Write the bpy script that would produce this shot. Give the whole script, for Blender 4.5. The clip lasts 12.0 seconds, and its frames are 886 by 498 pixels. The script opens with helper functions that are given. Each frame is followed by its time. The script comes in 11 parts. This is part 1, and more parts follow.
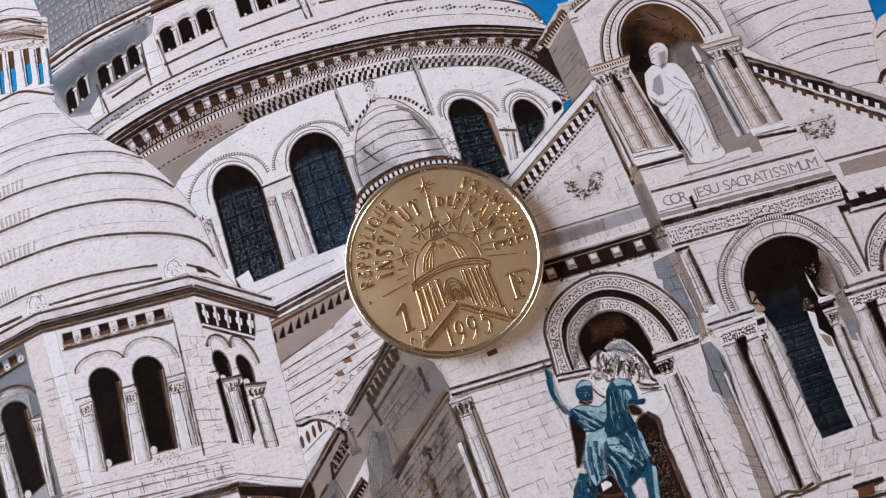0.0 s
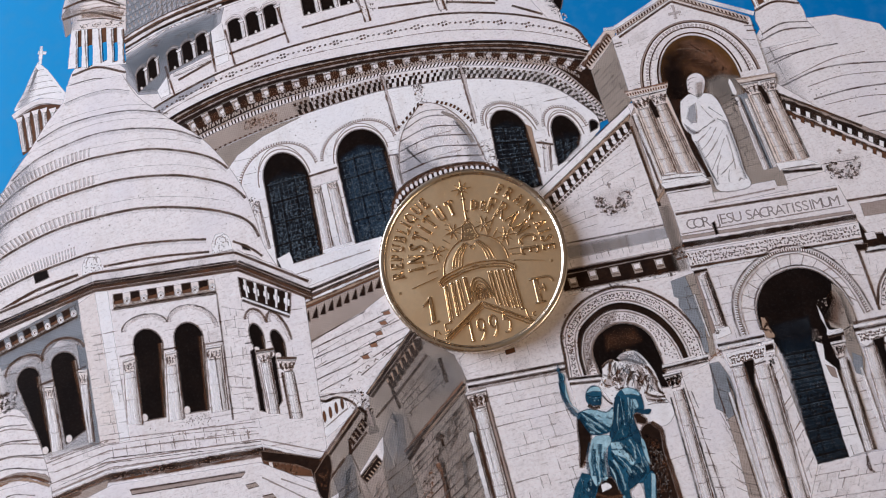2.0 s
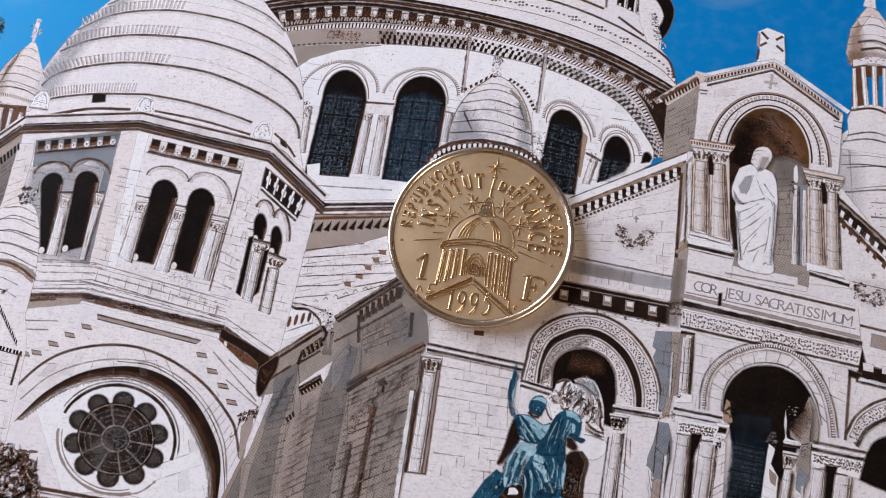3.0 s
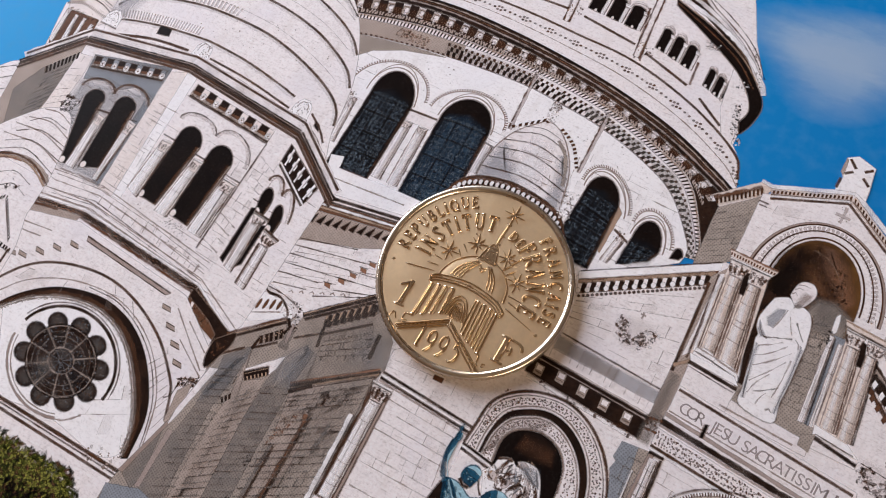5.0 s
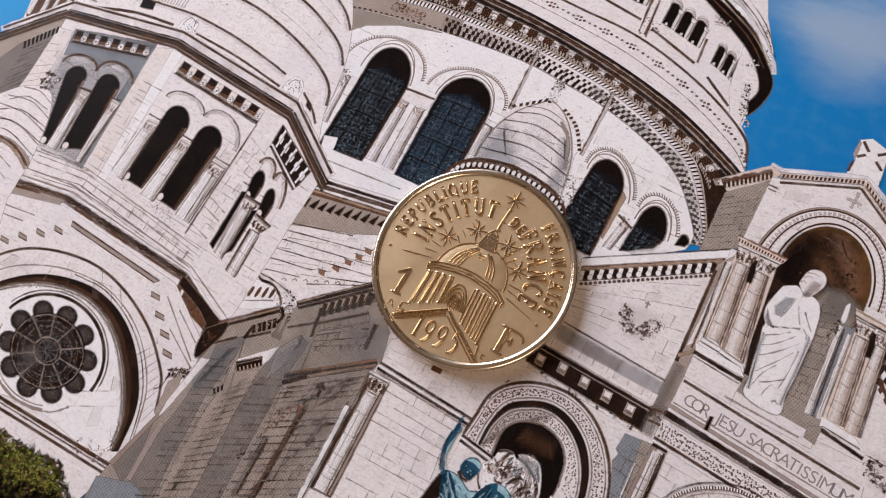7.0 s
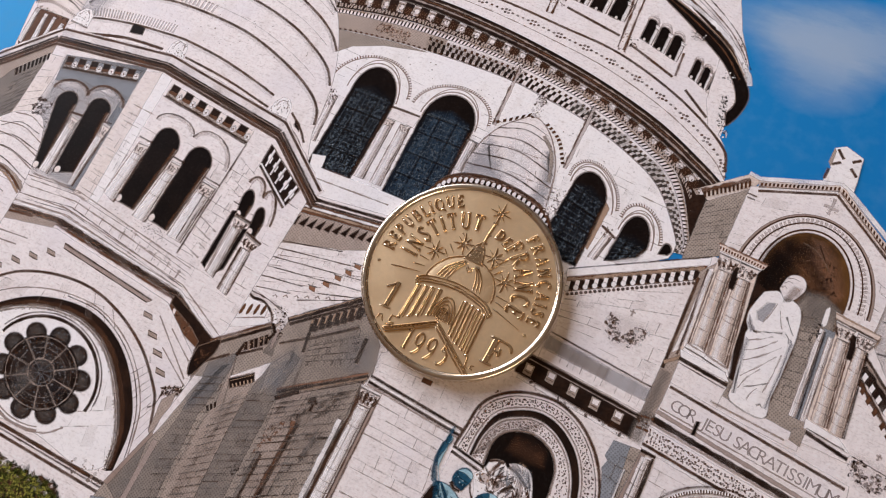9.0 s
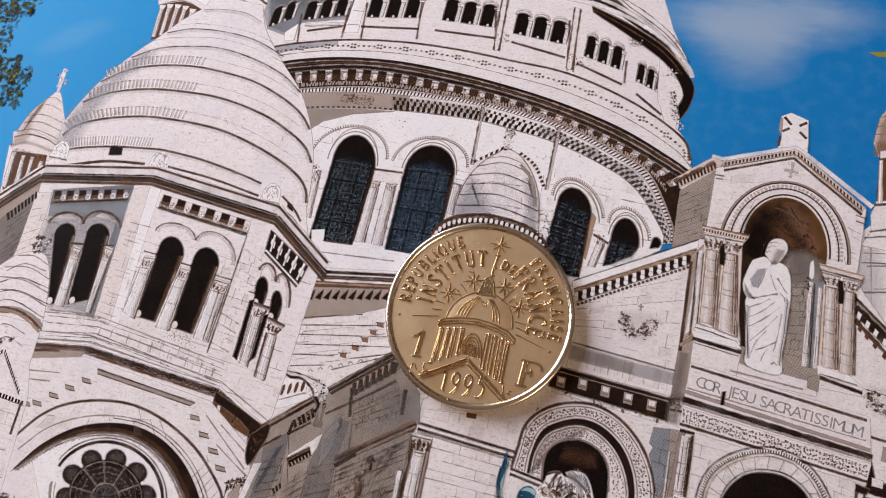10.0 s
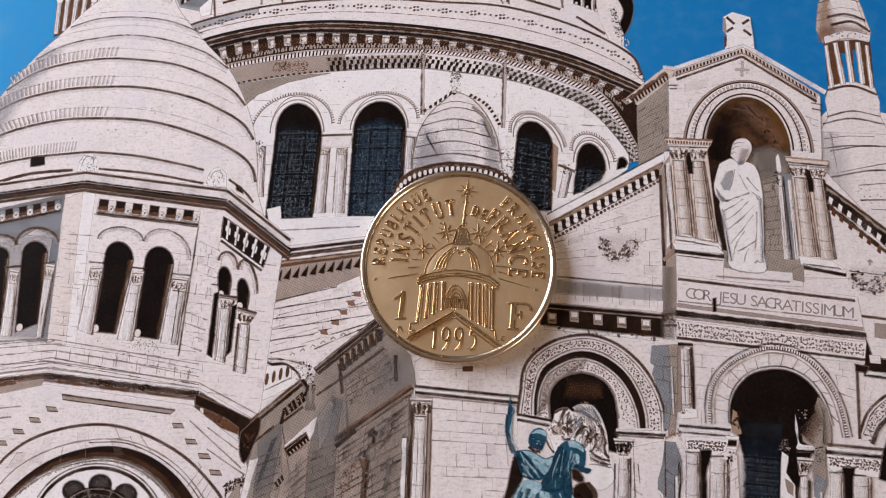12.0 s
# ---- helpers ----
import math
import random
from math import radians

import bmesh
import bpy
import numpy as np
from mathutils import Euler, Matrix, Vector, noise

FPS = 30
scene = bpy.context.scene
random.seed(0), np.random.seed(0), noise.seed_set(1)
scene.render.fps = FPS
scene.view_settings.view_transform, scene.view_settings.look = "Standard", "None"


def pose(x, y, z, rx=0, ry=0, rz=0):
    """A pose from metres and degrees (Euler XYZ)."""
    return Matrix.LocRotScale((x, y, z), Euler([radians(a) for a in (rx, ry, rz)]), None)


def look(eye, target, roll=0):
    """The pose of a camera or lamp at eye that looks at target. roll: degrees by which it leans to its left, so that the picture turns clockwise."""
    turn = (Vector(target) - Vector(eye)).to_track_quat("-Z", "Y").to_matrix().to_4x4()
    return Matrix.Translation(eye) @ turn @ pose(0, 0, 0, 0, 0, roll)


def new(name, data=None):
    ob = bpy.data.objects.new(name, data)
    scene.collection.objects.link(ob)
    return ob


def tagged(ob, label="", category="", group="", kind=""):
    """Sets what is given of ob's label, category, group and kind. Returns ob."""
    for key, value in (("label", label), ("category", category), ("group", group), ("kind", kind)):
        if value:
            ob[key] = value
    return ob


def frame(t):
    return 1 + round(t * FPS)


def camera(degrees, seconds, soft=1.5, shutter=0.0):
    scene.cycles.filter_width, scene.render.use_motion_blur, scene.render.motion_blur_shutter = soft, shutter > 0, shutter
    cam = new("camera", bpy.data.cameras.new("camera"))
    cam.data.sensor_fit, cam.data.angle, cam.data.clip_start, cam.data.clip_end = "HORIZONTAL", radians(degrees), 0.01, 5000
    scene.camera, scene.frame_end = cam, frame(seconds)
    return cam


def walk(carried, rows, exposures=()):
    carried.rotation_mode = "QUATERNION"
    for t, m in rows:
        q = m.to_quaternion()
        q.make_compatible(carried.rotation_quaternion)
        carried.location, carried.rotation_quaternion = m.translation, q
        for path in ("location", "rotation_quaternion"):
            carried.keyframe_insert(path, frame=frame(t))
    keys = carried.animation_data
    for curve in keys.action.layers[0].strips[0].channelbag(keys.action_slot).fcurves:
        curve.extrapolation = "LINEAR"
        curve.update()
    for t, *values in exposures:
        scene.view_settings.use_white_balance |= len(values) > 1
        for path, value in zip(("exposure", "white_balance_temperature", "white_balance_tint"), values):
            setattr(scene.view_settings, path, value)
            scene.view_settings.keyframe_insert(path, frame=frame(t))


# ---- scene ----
MM = 0.001
cam = camera(63.7, 12.0, soft=0.5)
# seconds, eye in millimetres over the card, turn in degrees
ROWS = [
    (0, -0.97, -20.26, 84.13, 13.69, 4.52, -21.56),
    (0.5, -1.42, -20.55, 84.45, 13.82, 4.43, -21.15),
    (1, -1.27, -21.01, 85.69, 14.06, 4.81, -20.74),
    (1.5, -1.24, -21.63, 87.92, 14.24, 5.33, -19.65),
    (2, -1.69, -22.09, 89.02, 14.58, 5.26, -15.70),
    (2.5, -0.13, -21.89, 90.86, 13.62, 4.72, -2.30),
    (3, 4.58, -25.37, 89.21, 15.13, 4.06, 7.11),
    (3.2, 5.81, -24.41, 90.93, 15.01, 4.01, 11.67),
    (4.8, 14.20, -18.74, 83.71, 17.96, 5.68, 25.72),
    (5, 14.04, -18.51, 83.62, 17.82, 5.71, 26.25),
    (5.5, 13.39, -17.53, 82.39, 16.83, 5.56, 26.05),
    (6, 13.08, -17.14, 81.78, 16.34, 5.49, 26.00),
    (6.5, 12.27, -16.11, 81.62, 15.40, 5.30, 25.88),
    (7, 12.03, -15.98, 81.59, 15.08, 5.28, 26.01),
    (9, 13.16, -16.47, 82.82, 16.43, 5.12, 24.70),
    (9.5, 10.69, -15.68, 86.93, 16.42, 5.69, 20.00),
    (10, 8.48, -16.11, 89.80, 16.28, 6.37, 11.00),
    (10.5, 8.50, -17.29, 87.09, 15.98, 5.98, 1.82),
    (11, 8.86, -19.32, 87.62, 15.03, 6.57, -0.46),
    (11.5, 5.76, -19.68, 86.11, 14.53, 4.87, 0.20),
    (12, 4.86, -18.83, 85.72, 13.76, 4.41, 0.45),
]
walk(cam, [(t, pose(x * MM, y * MM, z * MM, rx, ry, rz)) for t, x, y, z, rx, ry, rz in ROWS],
     ((0, -0.27, 5950, 9), (2.0, -0.28, 5950, 9), (3.0, -0.17, 5900, 9), (5.0, -0.22, 6200, 10), (9.5, -0.23, 6450, 12), (12.0, -0.28, 6450, 12)))

# ---- light: cool daylight of a low window beside the table, with an unseen warm fill lamp added across the room ----
world = bpy.data.worlds.new("room_air")
world.use_nodes = True
world.node_tree.nodes["Background"].inputs["Color"].default_value = (0.86, 0.88, 0.9, 1)
world.node_tree.nodes["Background"].inputs["Strength"].default_value = 0.3
scene.world = world
scene.view_settings.exposure = -0.62


def opening_light(eye, target, width, height, watts, colour):
    data = bpy.data.lights.new("opening_lamp", "AREA")
    data.shape, data.size, data.size_y, data.energy, data.color = "RECTANGLE", width, height, watts, colour
    lamp = new("opening_lamp", data)
    lamp.matrix_world = look(eye, target)
    return lamp


opening_light((-0.432, 0.40, 0.235), (0.3, 0.40, 0.235), 0.74, 0.40, 10.8, (0.94, 0.965, 1.07))
# added unseen lamp that warms the coin's shadow on the card
opening_light((1.032, -0.95, 0.31), (0.0, -0.95, 0.31), 0.74, 0.5, 15.0, (1.0, 0.78, 0.56))


# ---- materials ----
def linear(c):
    return tuple((v / 12.92 if v <= 0.04045 else ((v + 0.055) / 1.055) ** 2.4) for v in (x / 255 for x in c))


def node(tree, kind, links=None, **values):
    n = tree.nodes.new(kind)
    for key, value in values.items():
        n.inputs[key.replace("_", " ")].default_value = value
    for key, source in (links or {}).items():
        tree.links.new(source, n.inputs[key])
    return n


def start(name):
    m = bpy.data.materials.new(name)
    m.use_nodes = True
    tree = m.node_tree
    coords = tree.nodes.new("ShaderNodeTexCoord").outputs["Object"]
    return m, tree, tree.nodes["Principled BSDF"], coords


def mix(tree, a, b, fac, mode="MIX"):
    n = tree.nodes.new("ShaderNodeMix")
    n.data_type, n.blend_type = "RGBA", mode
    for key, v in ((6, a), (7, b), (0, fac)):
        if hasattr(v, "is_linked"):
            tree.links.new(v, n.inputs[key])
        else:
            n.inputs[key].default_value = v if key == 0 else (*v, 1)
    return n.outputs[2]


def ramp(tree, source, lo, hi, a=0.0, b=1.0):
    n = tree.nodes.new("ShaderNodeMapRange")
    n.inputs["From Min"].default_value, n.inputs["From Max"].default_value = lo, hi
    n.inputs["To Min"].default_value, n.inputs["To Max"].default_value = a, b
    tree.links.new(source, n.inputs["Value"])
    return n.outputs["Result"]


GLOSS = 0.3


def paper_gloss(tree, bsdf, coords):
    """The coated surface of the card: slight gloss with a faint ripple."""
    bsdf.inputs["Roughness"].default_value = GLOSS
    bsdf.inputs["Specular IOR Level"].default_value = 0.025
    ripple = node(tree, "ShaderNodeTexNoise", {"Vector": coords}, Scale=900.0, Detail=2.0)
    bump = node(tree, "ShaderNodeBump", {"Height": ripple.outputs["Fac"]}, Strength=0.05, Distance=0.00005)
    tree.links.new(bump.outputs["Normal"], bsdf.inputs["Normal"])


def ink(name, colour, deep=0.82, mottle=0.5, weave=0.0, tint=None, grain=0.6, dashes=0.0):
    """Printed ink: blotches some millimetres wide, fine grain, and the weave of the print screen in the half-tones."""
    m, tree, bsdf, coords = start(name)
    base = linear(colour)
    other = linear(tint) if tint else tuple(v * deep for v in base)
    big = node(tree, "ShaderNodeTexNoise", {"Vector": coords}, Scale=260.0, Detail=5.0, Roughness=0.65)
    col = mix(tree, base, other, ramp(tree, big.outputs["Fac"], 0.42, 0.72, 0.0, mottle))
    fine = node(tree, "ShaderNodeTexNoise", {"Vector": coords}, Scale=3000.0, Detail=3.0, Roughness=0.7)
    col = mix(tree, col, tuple(v * 0.62 for v in base), ramp(tree, fine.outputs["Fac"], 0.5, 0.72, 0.0, grain))
    pale = tuple(min(0.9, v * 1.25 + 0.012) for v in base)
    col = mix(tree, col, pale, ramp(tree, fine.outputs["Fac"], 0.46, 0.26, 0.0, grain))
    streak = node(tree, "ShaderNodeMapping", {"Vector": coords})
    streak.inputs["Scale"].default_value = (520, 150, 1)
    stain = node(tree, "ShaderNodeTexNoise", {"Vector": streak.outputs["Vector"]}, Scale=1.0, Detail=4.0)
    col = mix(tree, col, tuple(v * k for v, k in zip(base, (0.74, 0.7, 0.66))), ramp(tree, stain.outputs["Fac"], 0.56, 0.78, 0.0, 0.45))
    if dashes:
        along = node(tree, "ShaderNodeMapping", {"Vector": coords})
        along.inputs["Scale"].default_value = (850, 3600, 1)
        along.inputs["Rotation"].default_value = (0, 0, radians(-4))
        dash = node(tree, "ShaderNodeTexNoise", {"Vector": along.outputs["Vector"]}, Scale=1.0, Detail=3.0, Roughness=0.6)
        col = mix(tree, col, tuple(v * k for v, k in zip(base, (0.5, 0.45, 0.42))), ramp(tree, dash.outputs["Fac"], 0.58, 0.72, 0.0, dashes))
        col = mix(tree, col, tuple(min(0.92, v * 1.12) for v in base), ramp(tree, dash.outputs["Fac"], 0.44, 0.3, 0.0, dashes))
        tint = node(tree, "ShaderNodeTexNoise", {"Vector": coords}, Scale=95.0, Detail=3.0)
        col = mix(tree, col, tuple(v * k for v, k in zip(base, (0.88, 0.9, 0.97))), ramp(tree, tint.outputs["Fac"], 0.5, 0.75, 0.0, dashes))
    if weave:
        turned = node(tree, "ShaderNodeMapping", {"Vector": coords})
        turned.inputs["Rotation"].default_value = (0, 0, radians(27))
        net = node(tree, "ShaderNodeTexWave", {"Vector": turned.outputs["Vector"]}, Scale=1050.0, Distortion=3.0, Detail=2.0)
        other_way = node(tree, "ShaderNodeMapping", {"Vector": coords})
        other_way.inputs["Rotation"].default_value = (0, 0, radians(117))
        cross = node(tree, "ShaderNodeTexWave", {"Vector": other_way.outputs["Vector"]}, Scale=1050.0, Distortion=3.0, Detail=2.0)
        both = node(tree, "ShaderNodeMath", {0: net.outputs["Fac"], 1: ramp(tree, cross.outputs["Fac"], 0.1, 0.8)})
        both.operation = "MULTIPLY"
        col = mix(tree, col, tuple(v * 0.36 for v in base), ramp(tree, both.outputs[0], 0.1, 0.8, 0, weave * 1.15))
    tree.links.new(col, bsdf.inputs["Base Color"])
    paper_gloss(tree, bsdf, coords)
    # towards its border the ink thins out, slightly unevenly
    core = tree.nodes.new("ShaderNodeAttribute")
    core.attribute_name = "core"
    dust = node(tree, "ShaderNodeTexNoise", {"Vector": coords}, Scale=9000.0, Detail=1.0)
    rest = node(tree, "ShaderNodeMath", {1: core.outputs["Fac"]})
    rest.operation, rest.inputs[0].default_value = "SUBTRACT", 1.0
    half = node(tree, "ShaderNodeMath", {0: core.outputs["Fac"], 1: rest.outputs[0]})
    half.operation = "MULTIPLY"
    thin = node(tree, "ShaderNodeMath", {0: ramp(tree, dust.outputs["Fac"], 0.3, 0.7, -1.0, 1.0), 1: half.outputs[0]})
    thin.operation = "MULTIPLY"
    fade = node(tree, "ShaderNodeMath", {0: core.outputs["Fac"], 1: thin.outputs[0]})
    fade.operation, fade.use_clamp = "ADD", True
    tree.links.new(fade.outputs[0], bsdf.inputs["Alpha"])
    return m


def sky_ink():
    """Printed blue sky, deeper to the east of the dome, with one soft grey cloud and a faint streak."""
    m, tree, bsdf, coords = start("sky_ink")
    parts = node(tree, "ShaderNodeSeparateXYZ", {"Vector": coords})
    side = ramp(tree, parts.outputs["X"], -0.08, 0.06)
    col = mix(tree, linear((50, 154, 214)), linear((22, 116, 184)), side)
    flat = node(tree, "ShaderNodeMapping", {"Vector": coords})
    flat.inputs["Scale"].default_value = (70, 190, 1)
    puff = node(tree, "ShaderNodeTexNoise", {"Vector": flat.outputs["Vector"]}, Scale=1.0, Detail=6.0, Roughness=0.6)
    blotch = node(tree, "ShaderNodeTexNoise", {"Vector": coords}, Scale=500.0, Detail=3.0)
    col = mix(tree, col, linear((90, 150, 195)), ramp(tree, blotch.outputs["Fac"], 0.45, 0.8, 0, 0.25))
    for (x, y), (w, h), turn, much, tone in CLOUDS:
        place = node(tree, "ShaderNodeMapping", {"Vector": coords})
        place.vector_type = "TEXTURE"
        place.inputs["Location"].default_value = (x * MM, y * MM, 0)
        place.inputs["Rotation"].default_value = (0, 0, radians(turn))
        place.inputs["Scale"].default_value = (w * MM, h * MM, 1)
        ball = tree.nodes.new("ShaderNodeTexGradient")
        ball.gradient_type = "SPHERICAL"
        tree.links.new(place.outputs["Vector"], ball.inputs["Vector"])
        both = node(tree, "ShaderNodeMath", {0: ball.outputs["Fac"], 1: puff.outputs["Fac"]})
        both.operation = "MULTIPLY"
        col = mix(tree, col, linear(tone), ramp(tree, both.outputs[0], 0.06, 0.34, 0, much))
    tree.links.new(col, bsdf.inputs["Base Color"])
    paper_gloss(tree, bsdf, coords)
    return m


CLOUDS = (
    ((31.5, 47.6), (19, 7.5), 6, 0.62, (168, 186, 204)),
    ((29.4, 43.6), (10, 9), 0, 0.5, (166, 184, 204)),
    ((-69.43, 32.57), (9, 3), 30, 0.35, (110, 170, 215)),
)
STONE = ink("stone_ink", (241, 232, 230), 0.86, 0.6, grain=0.6, dashes=0.6)
WARM = ink("warm_stone_ink", (236, 224, 218), 0.86, 0.55, grain=0.6, dashes=0.6)
PALE = ink("pale_stone_ink", (248, 243, 242), 0.9, 0.5, grain=0.5, dashes=0.4)
FAINT = ink("faint_joint_ink", (158, 139, 129), 0.8, 0.6)
SHADE = ink("shaded_stone_ink", (172, 158, 147), 0.72, 0.9, 0.55, tint=(140, 129, 121))
SHADE_WARM = ink("warm_shade_ink", (180, 163, 152), 0.72, 0.8, 0.45)
SHADE_DEEP = ink("deep_shade_ink", (142, 131, 123), 0.7, 0.9, 0.5, tint=(112, 107, 104))
SHADE_COOL = ink("cool_shade_ink", (146, 149, 155), 0.75, 0.8, 0.45, tint=(120, 123, 128))
MID = ink("half_tone_ink", (172, 155, 147), 0.78, 0.7, 0.2)
SAND = ink("sand_stone_ink", (230, 214, 204), 0.88, 0.8, 0.05, tint=(212, 188, 170), dashes=0.6)
SOFT = ink("soft_joint_ink", (200, 188, 184), 0.85, 0.6)
SHADE_LIGHT = ink("light_shade_ink", (182, 180, 184), 0.8, 0.9, 0.35, tint=(150, 150, 156))
LINE = ink("joint_ink", (62, 43, 33), 0.7, 0.8, tint=(116, 78, 55))
FRINGE = ink("line_fringe_ink", (158, 134, 119), 0.8, 0.8, tint=(148, 113, 91))
CARVED = ink("carved_letter_ink", (156, 142, 138), 0.8, 0.6)
DARK = ink("dark_ink", (34, 24, 20), 0.6, 0.8, tint=(62, 42, 31))
BLACK = ink("opening_ink", (23, 17, 15), 0.6, 0.8, tint=(34, 25, 21))
BROWN = ink("brown_ink", (106, 72, 52), 0.6, 0.9, tint=(66, 46, 36))
TAN = ink("tan_stone_ink", (176, 148, 126), 0.75, 0.8, 0.2)
RUST = ink("rust_ink", (152, 108, 82), 0.75, 0.9, tint=(112, 90, 80))
GOLD = ink("mosaic_ink", (104, 72, 40), 0.5, 0.9, tint=(58, 40, 28))
GLASS = ink("window_glass_ink", (28, 29, 33), 0.6, 0.9, tint=(52, 58, 64))
GLASS_BLUE = ink("blue_window_ink", (36, 46, 58), 0.6, 0.9, tint=(66, 88, 106))
LEAD = ink("window_grille_ink", (104, 116, 126), 0.7, 0.8)
TEAL = ink("bronze_ink", (44, 90, 114), 0.55, 1.0, 0.15, tint=(22, 48, 62), grain=0.9)
TEAL_PALE = ink("pale_bronze_ink", (174, 205, 214), 0.7, 1.0, tint=(112, 156, 174), grain=0.9)
TEAL_DARK = ink("dark_bronze_ink", (26, 52, 70), 0.6, 0.9, tint=(44, 84, 108), grain=0.8)
LEAF = ink("foliage_ink", (84, 88, 36), 0.5, 0.9, tint=(34, 50, 22))
LEAF_PALE = ink("pale_foliage_ink", (150, 146, 70), 0.6, 0.8)
LEAF_DARK = ink("dark_foliage_ink", (40, 40, 26), 0.6, 0.8)
SKY = sky_ink()


def plain(name, colour, rough=0.6, deep=0.85, scale=30.0):
    m, tree, bsdf, coords = start(name)
    base = linear(colour)
    big = node(tree, "ShaderNodeTexNoise", {"Vector": coords}, Scale=scale, Detail=6.0)
    col = mix(tree, base, tuple(v * deep for v in base), ramp(tree, big.outputs["Fac"], 0.35, 0.7))
    tree.links.new(col, bsdf.inputs["Base Color"])
    bsdf.inputs["Roughness"].default_value = rough
    return m


def coin_metal(name, colour, rough):
    """Worn nickel-brass: fine die lines, handling scratches, and dull patches."""
    m, tree, bsdf, coords = start(name)
    base = linear(colour)
    patch = node(tree, "ShaderNodeTexNoise", {"Vector": coords}, Scale=240.0, Detail=5.0, Roughness=0.6)
    col = mix(tree, base, tuple(v * 0.74 for v in base), ramp(tree, patch.outputs["Fac"], 0.42, 0.7, 0, 0.8))
    tree.links.new(col, bsdf.inputs["Base Color"])
    bsdf.inputs["Metallic"].default_value = 1.0
    tree.links.new(ramp(tree, patch.outputs["Fac"], 0.3, 0.7, rough - 0.05, rough + 0.1), bsdf.inputs["Roughness"])
    long = node(tree, "ShaderNodeMapping", {"Vector": coords})
    long.inputs["Scale"].default_value = (900, 9000, 3000)
    long.inputs["Rotation"].default_value = (0, 0, radians(35))
    scratch = node(tree, "ShaderNodeTexNoise", {"Vector": long.outputs["Vector"]}, Scale=1.0, Detail=3.0)
    grain = node(tree, "ShaderNodeTexNoise", {"Vector": coords}, Scale=4200.0, Detail=3.0)
    first = node(tree, "ShaderNodeBump", {"Height": scratch.outputs["Fac"]}, Strength=0.3, Distance=0.00003)
    second = node(tree, "ShaderNodeBump", {"Height": grain.outputs["Fac"], "Normal": first.outputs["Normal"]}, Strength=0.3, Distance=0.00003)
    tree.links.new(second.outputs["Normal"], bsdf.inputs["Normal"])
    return m


BRASS = coin_metal("coin_metal", (246, 215, 172), 0.42)
BRASS_RELIEF = coin_metal("relief_metal", (224, 200, 166), 0.24)
BRASS_EDGE = coin_metal("rim_metal", (222, 206, 184), 0.26)
CARD_WHITE = plain("card_board", (238, 234, 226), 0.5, 0.95, 400.0)
TABLE = plain("table_wood", (140, 100, 68), 0.45, 0.7, 14.0)
# dark walls and pale ceiling of the added room set the coin's reflections
WALL_PAINT = plain("wall_paint", (126, 104, 84), 0.8, 0.92, 6.0)
CEILING_PAINT = plain("ceiling_paint", (246, 230, 206), 0.8, 0.97, 6.0)
FLOOR_WOOD = plain("floor_wood", (96, 78, 64), 0.5, 0.75, 8.0)


# ---- the unseen room, added to close the place and to shape bounce light and reflections ----
def box(bm, lo, hi):
    made = bmesh.ops.create_cube(bm, size=1.0)["verts"]
    for v in made:
        v.co = Vector([(l + h) / 2 + c * (h - l) for l, h, c in zip(lo, hi, v.co)])
    return made


def mesh_object(name, bm, material, parent=None, label=""):
    me = bpy.data.meshes.new(name)
    bm.to_mesh(me)
    bm.free()
    me.materials.append(material)
    ob = new(name, me)
    ob.parent = parent
    if label:
        ob["label"] = label
    return ob


def room_box(name, lo, hi, material, label, category):
    bm = bmesh.new()
    box(bm, lo, hi)
    return tagged(mesh_object(name, bm, material), label, category, kind="structure")


room_box("floor", (-0.57, -2.2, -0.80), (1.17, 2.0, -0.75), FLOOR_WOOD, "plain brown wooden floor of the added unseen room", "floor")
room_box("ceiling", (-0.57, -2.2, 1.75), (1.17, 2.0, 1.80), CEILING_PAINT, "plain pale ceiling of the added unseen room", "ceiling")
room_box("wall_north", (-0.57, 2.0, -0.75), (1.17, 2.1, 1.75), WALL_PAINT, "plain brown wall of the added unseen room", "wall")


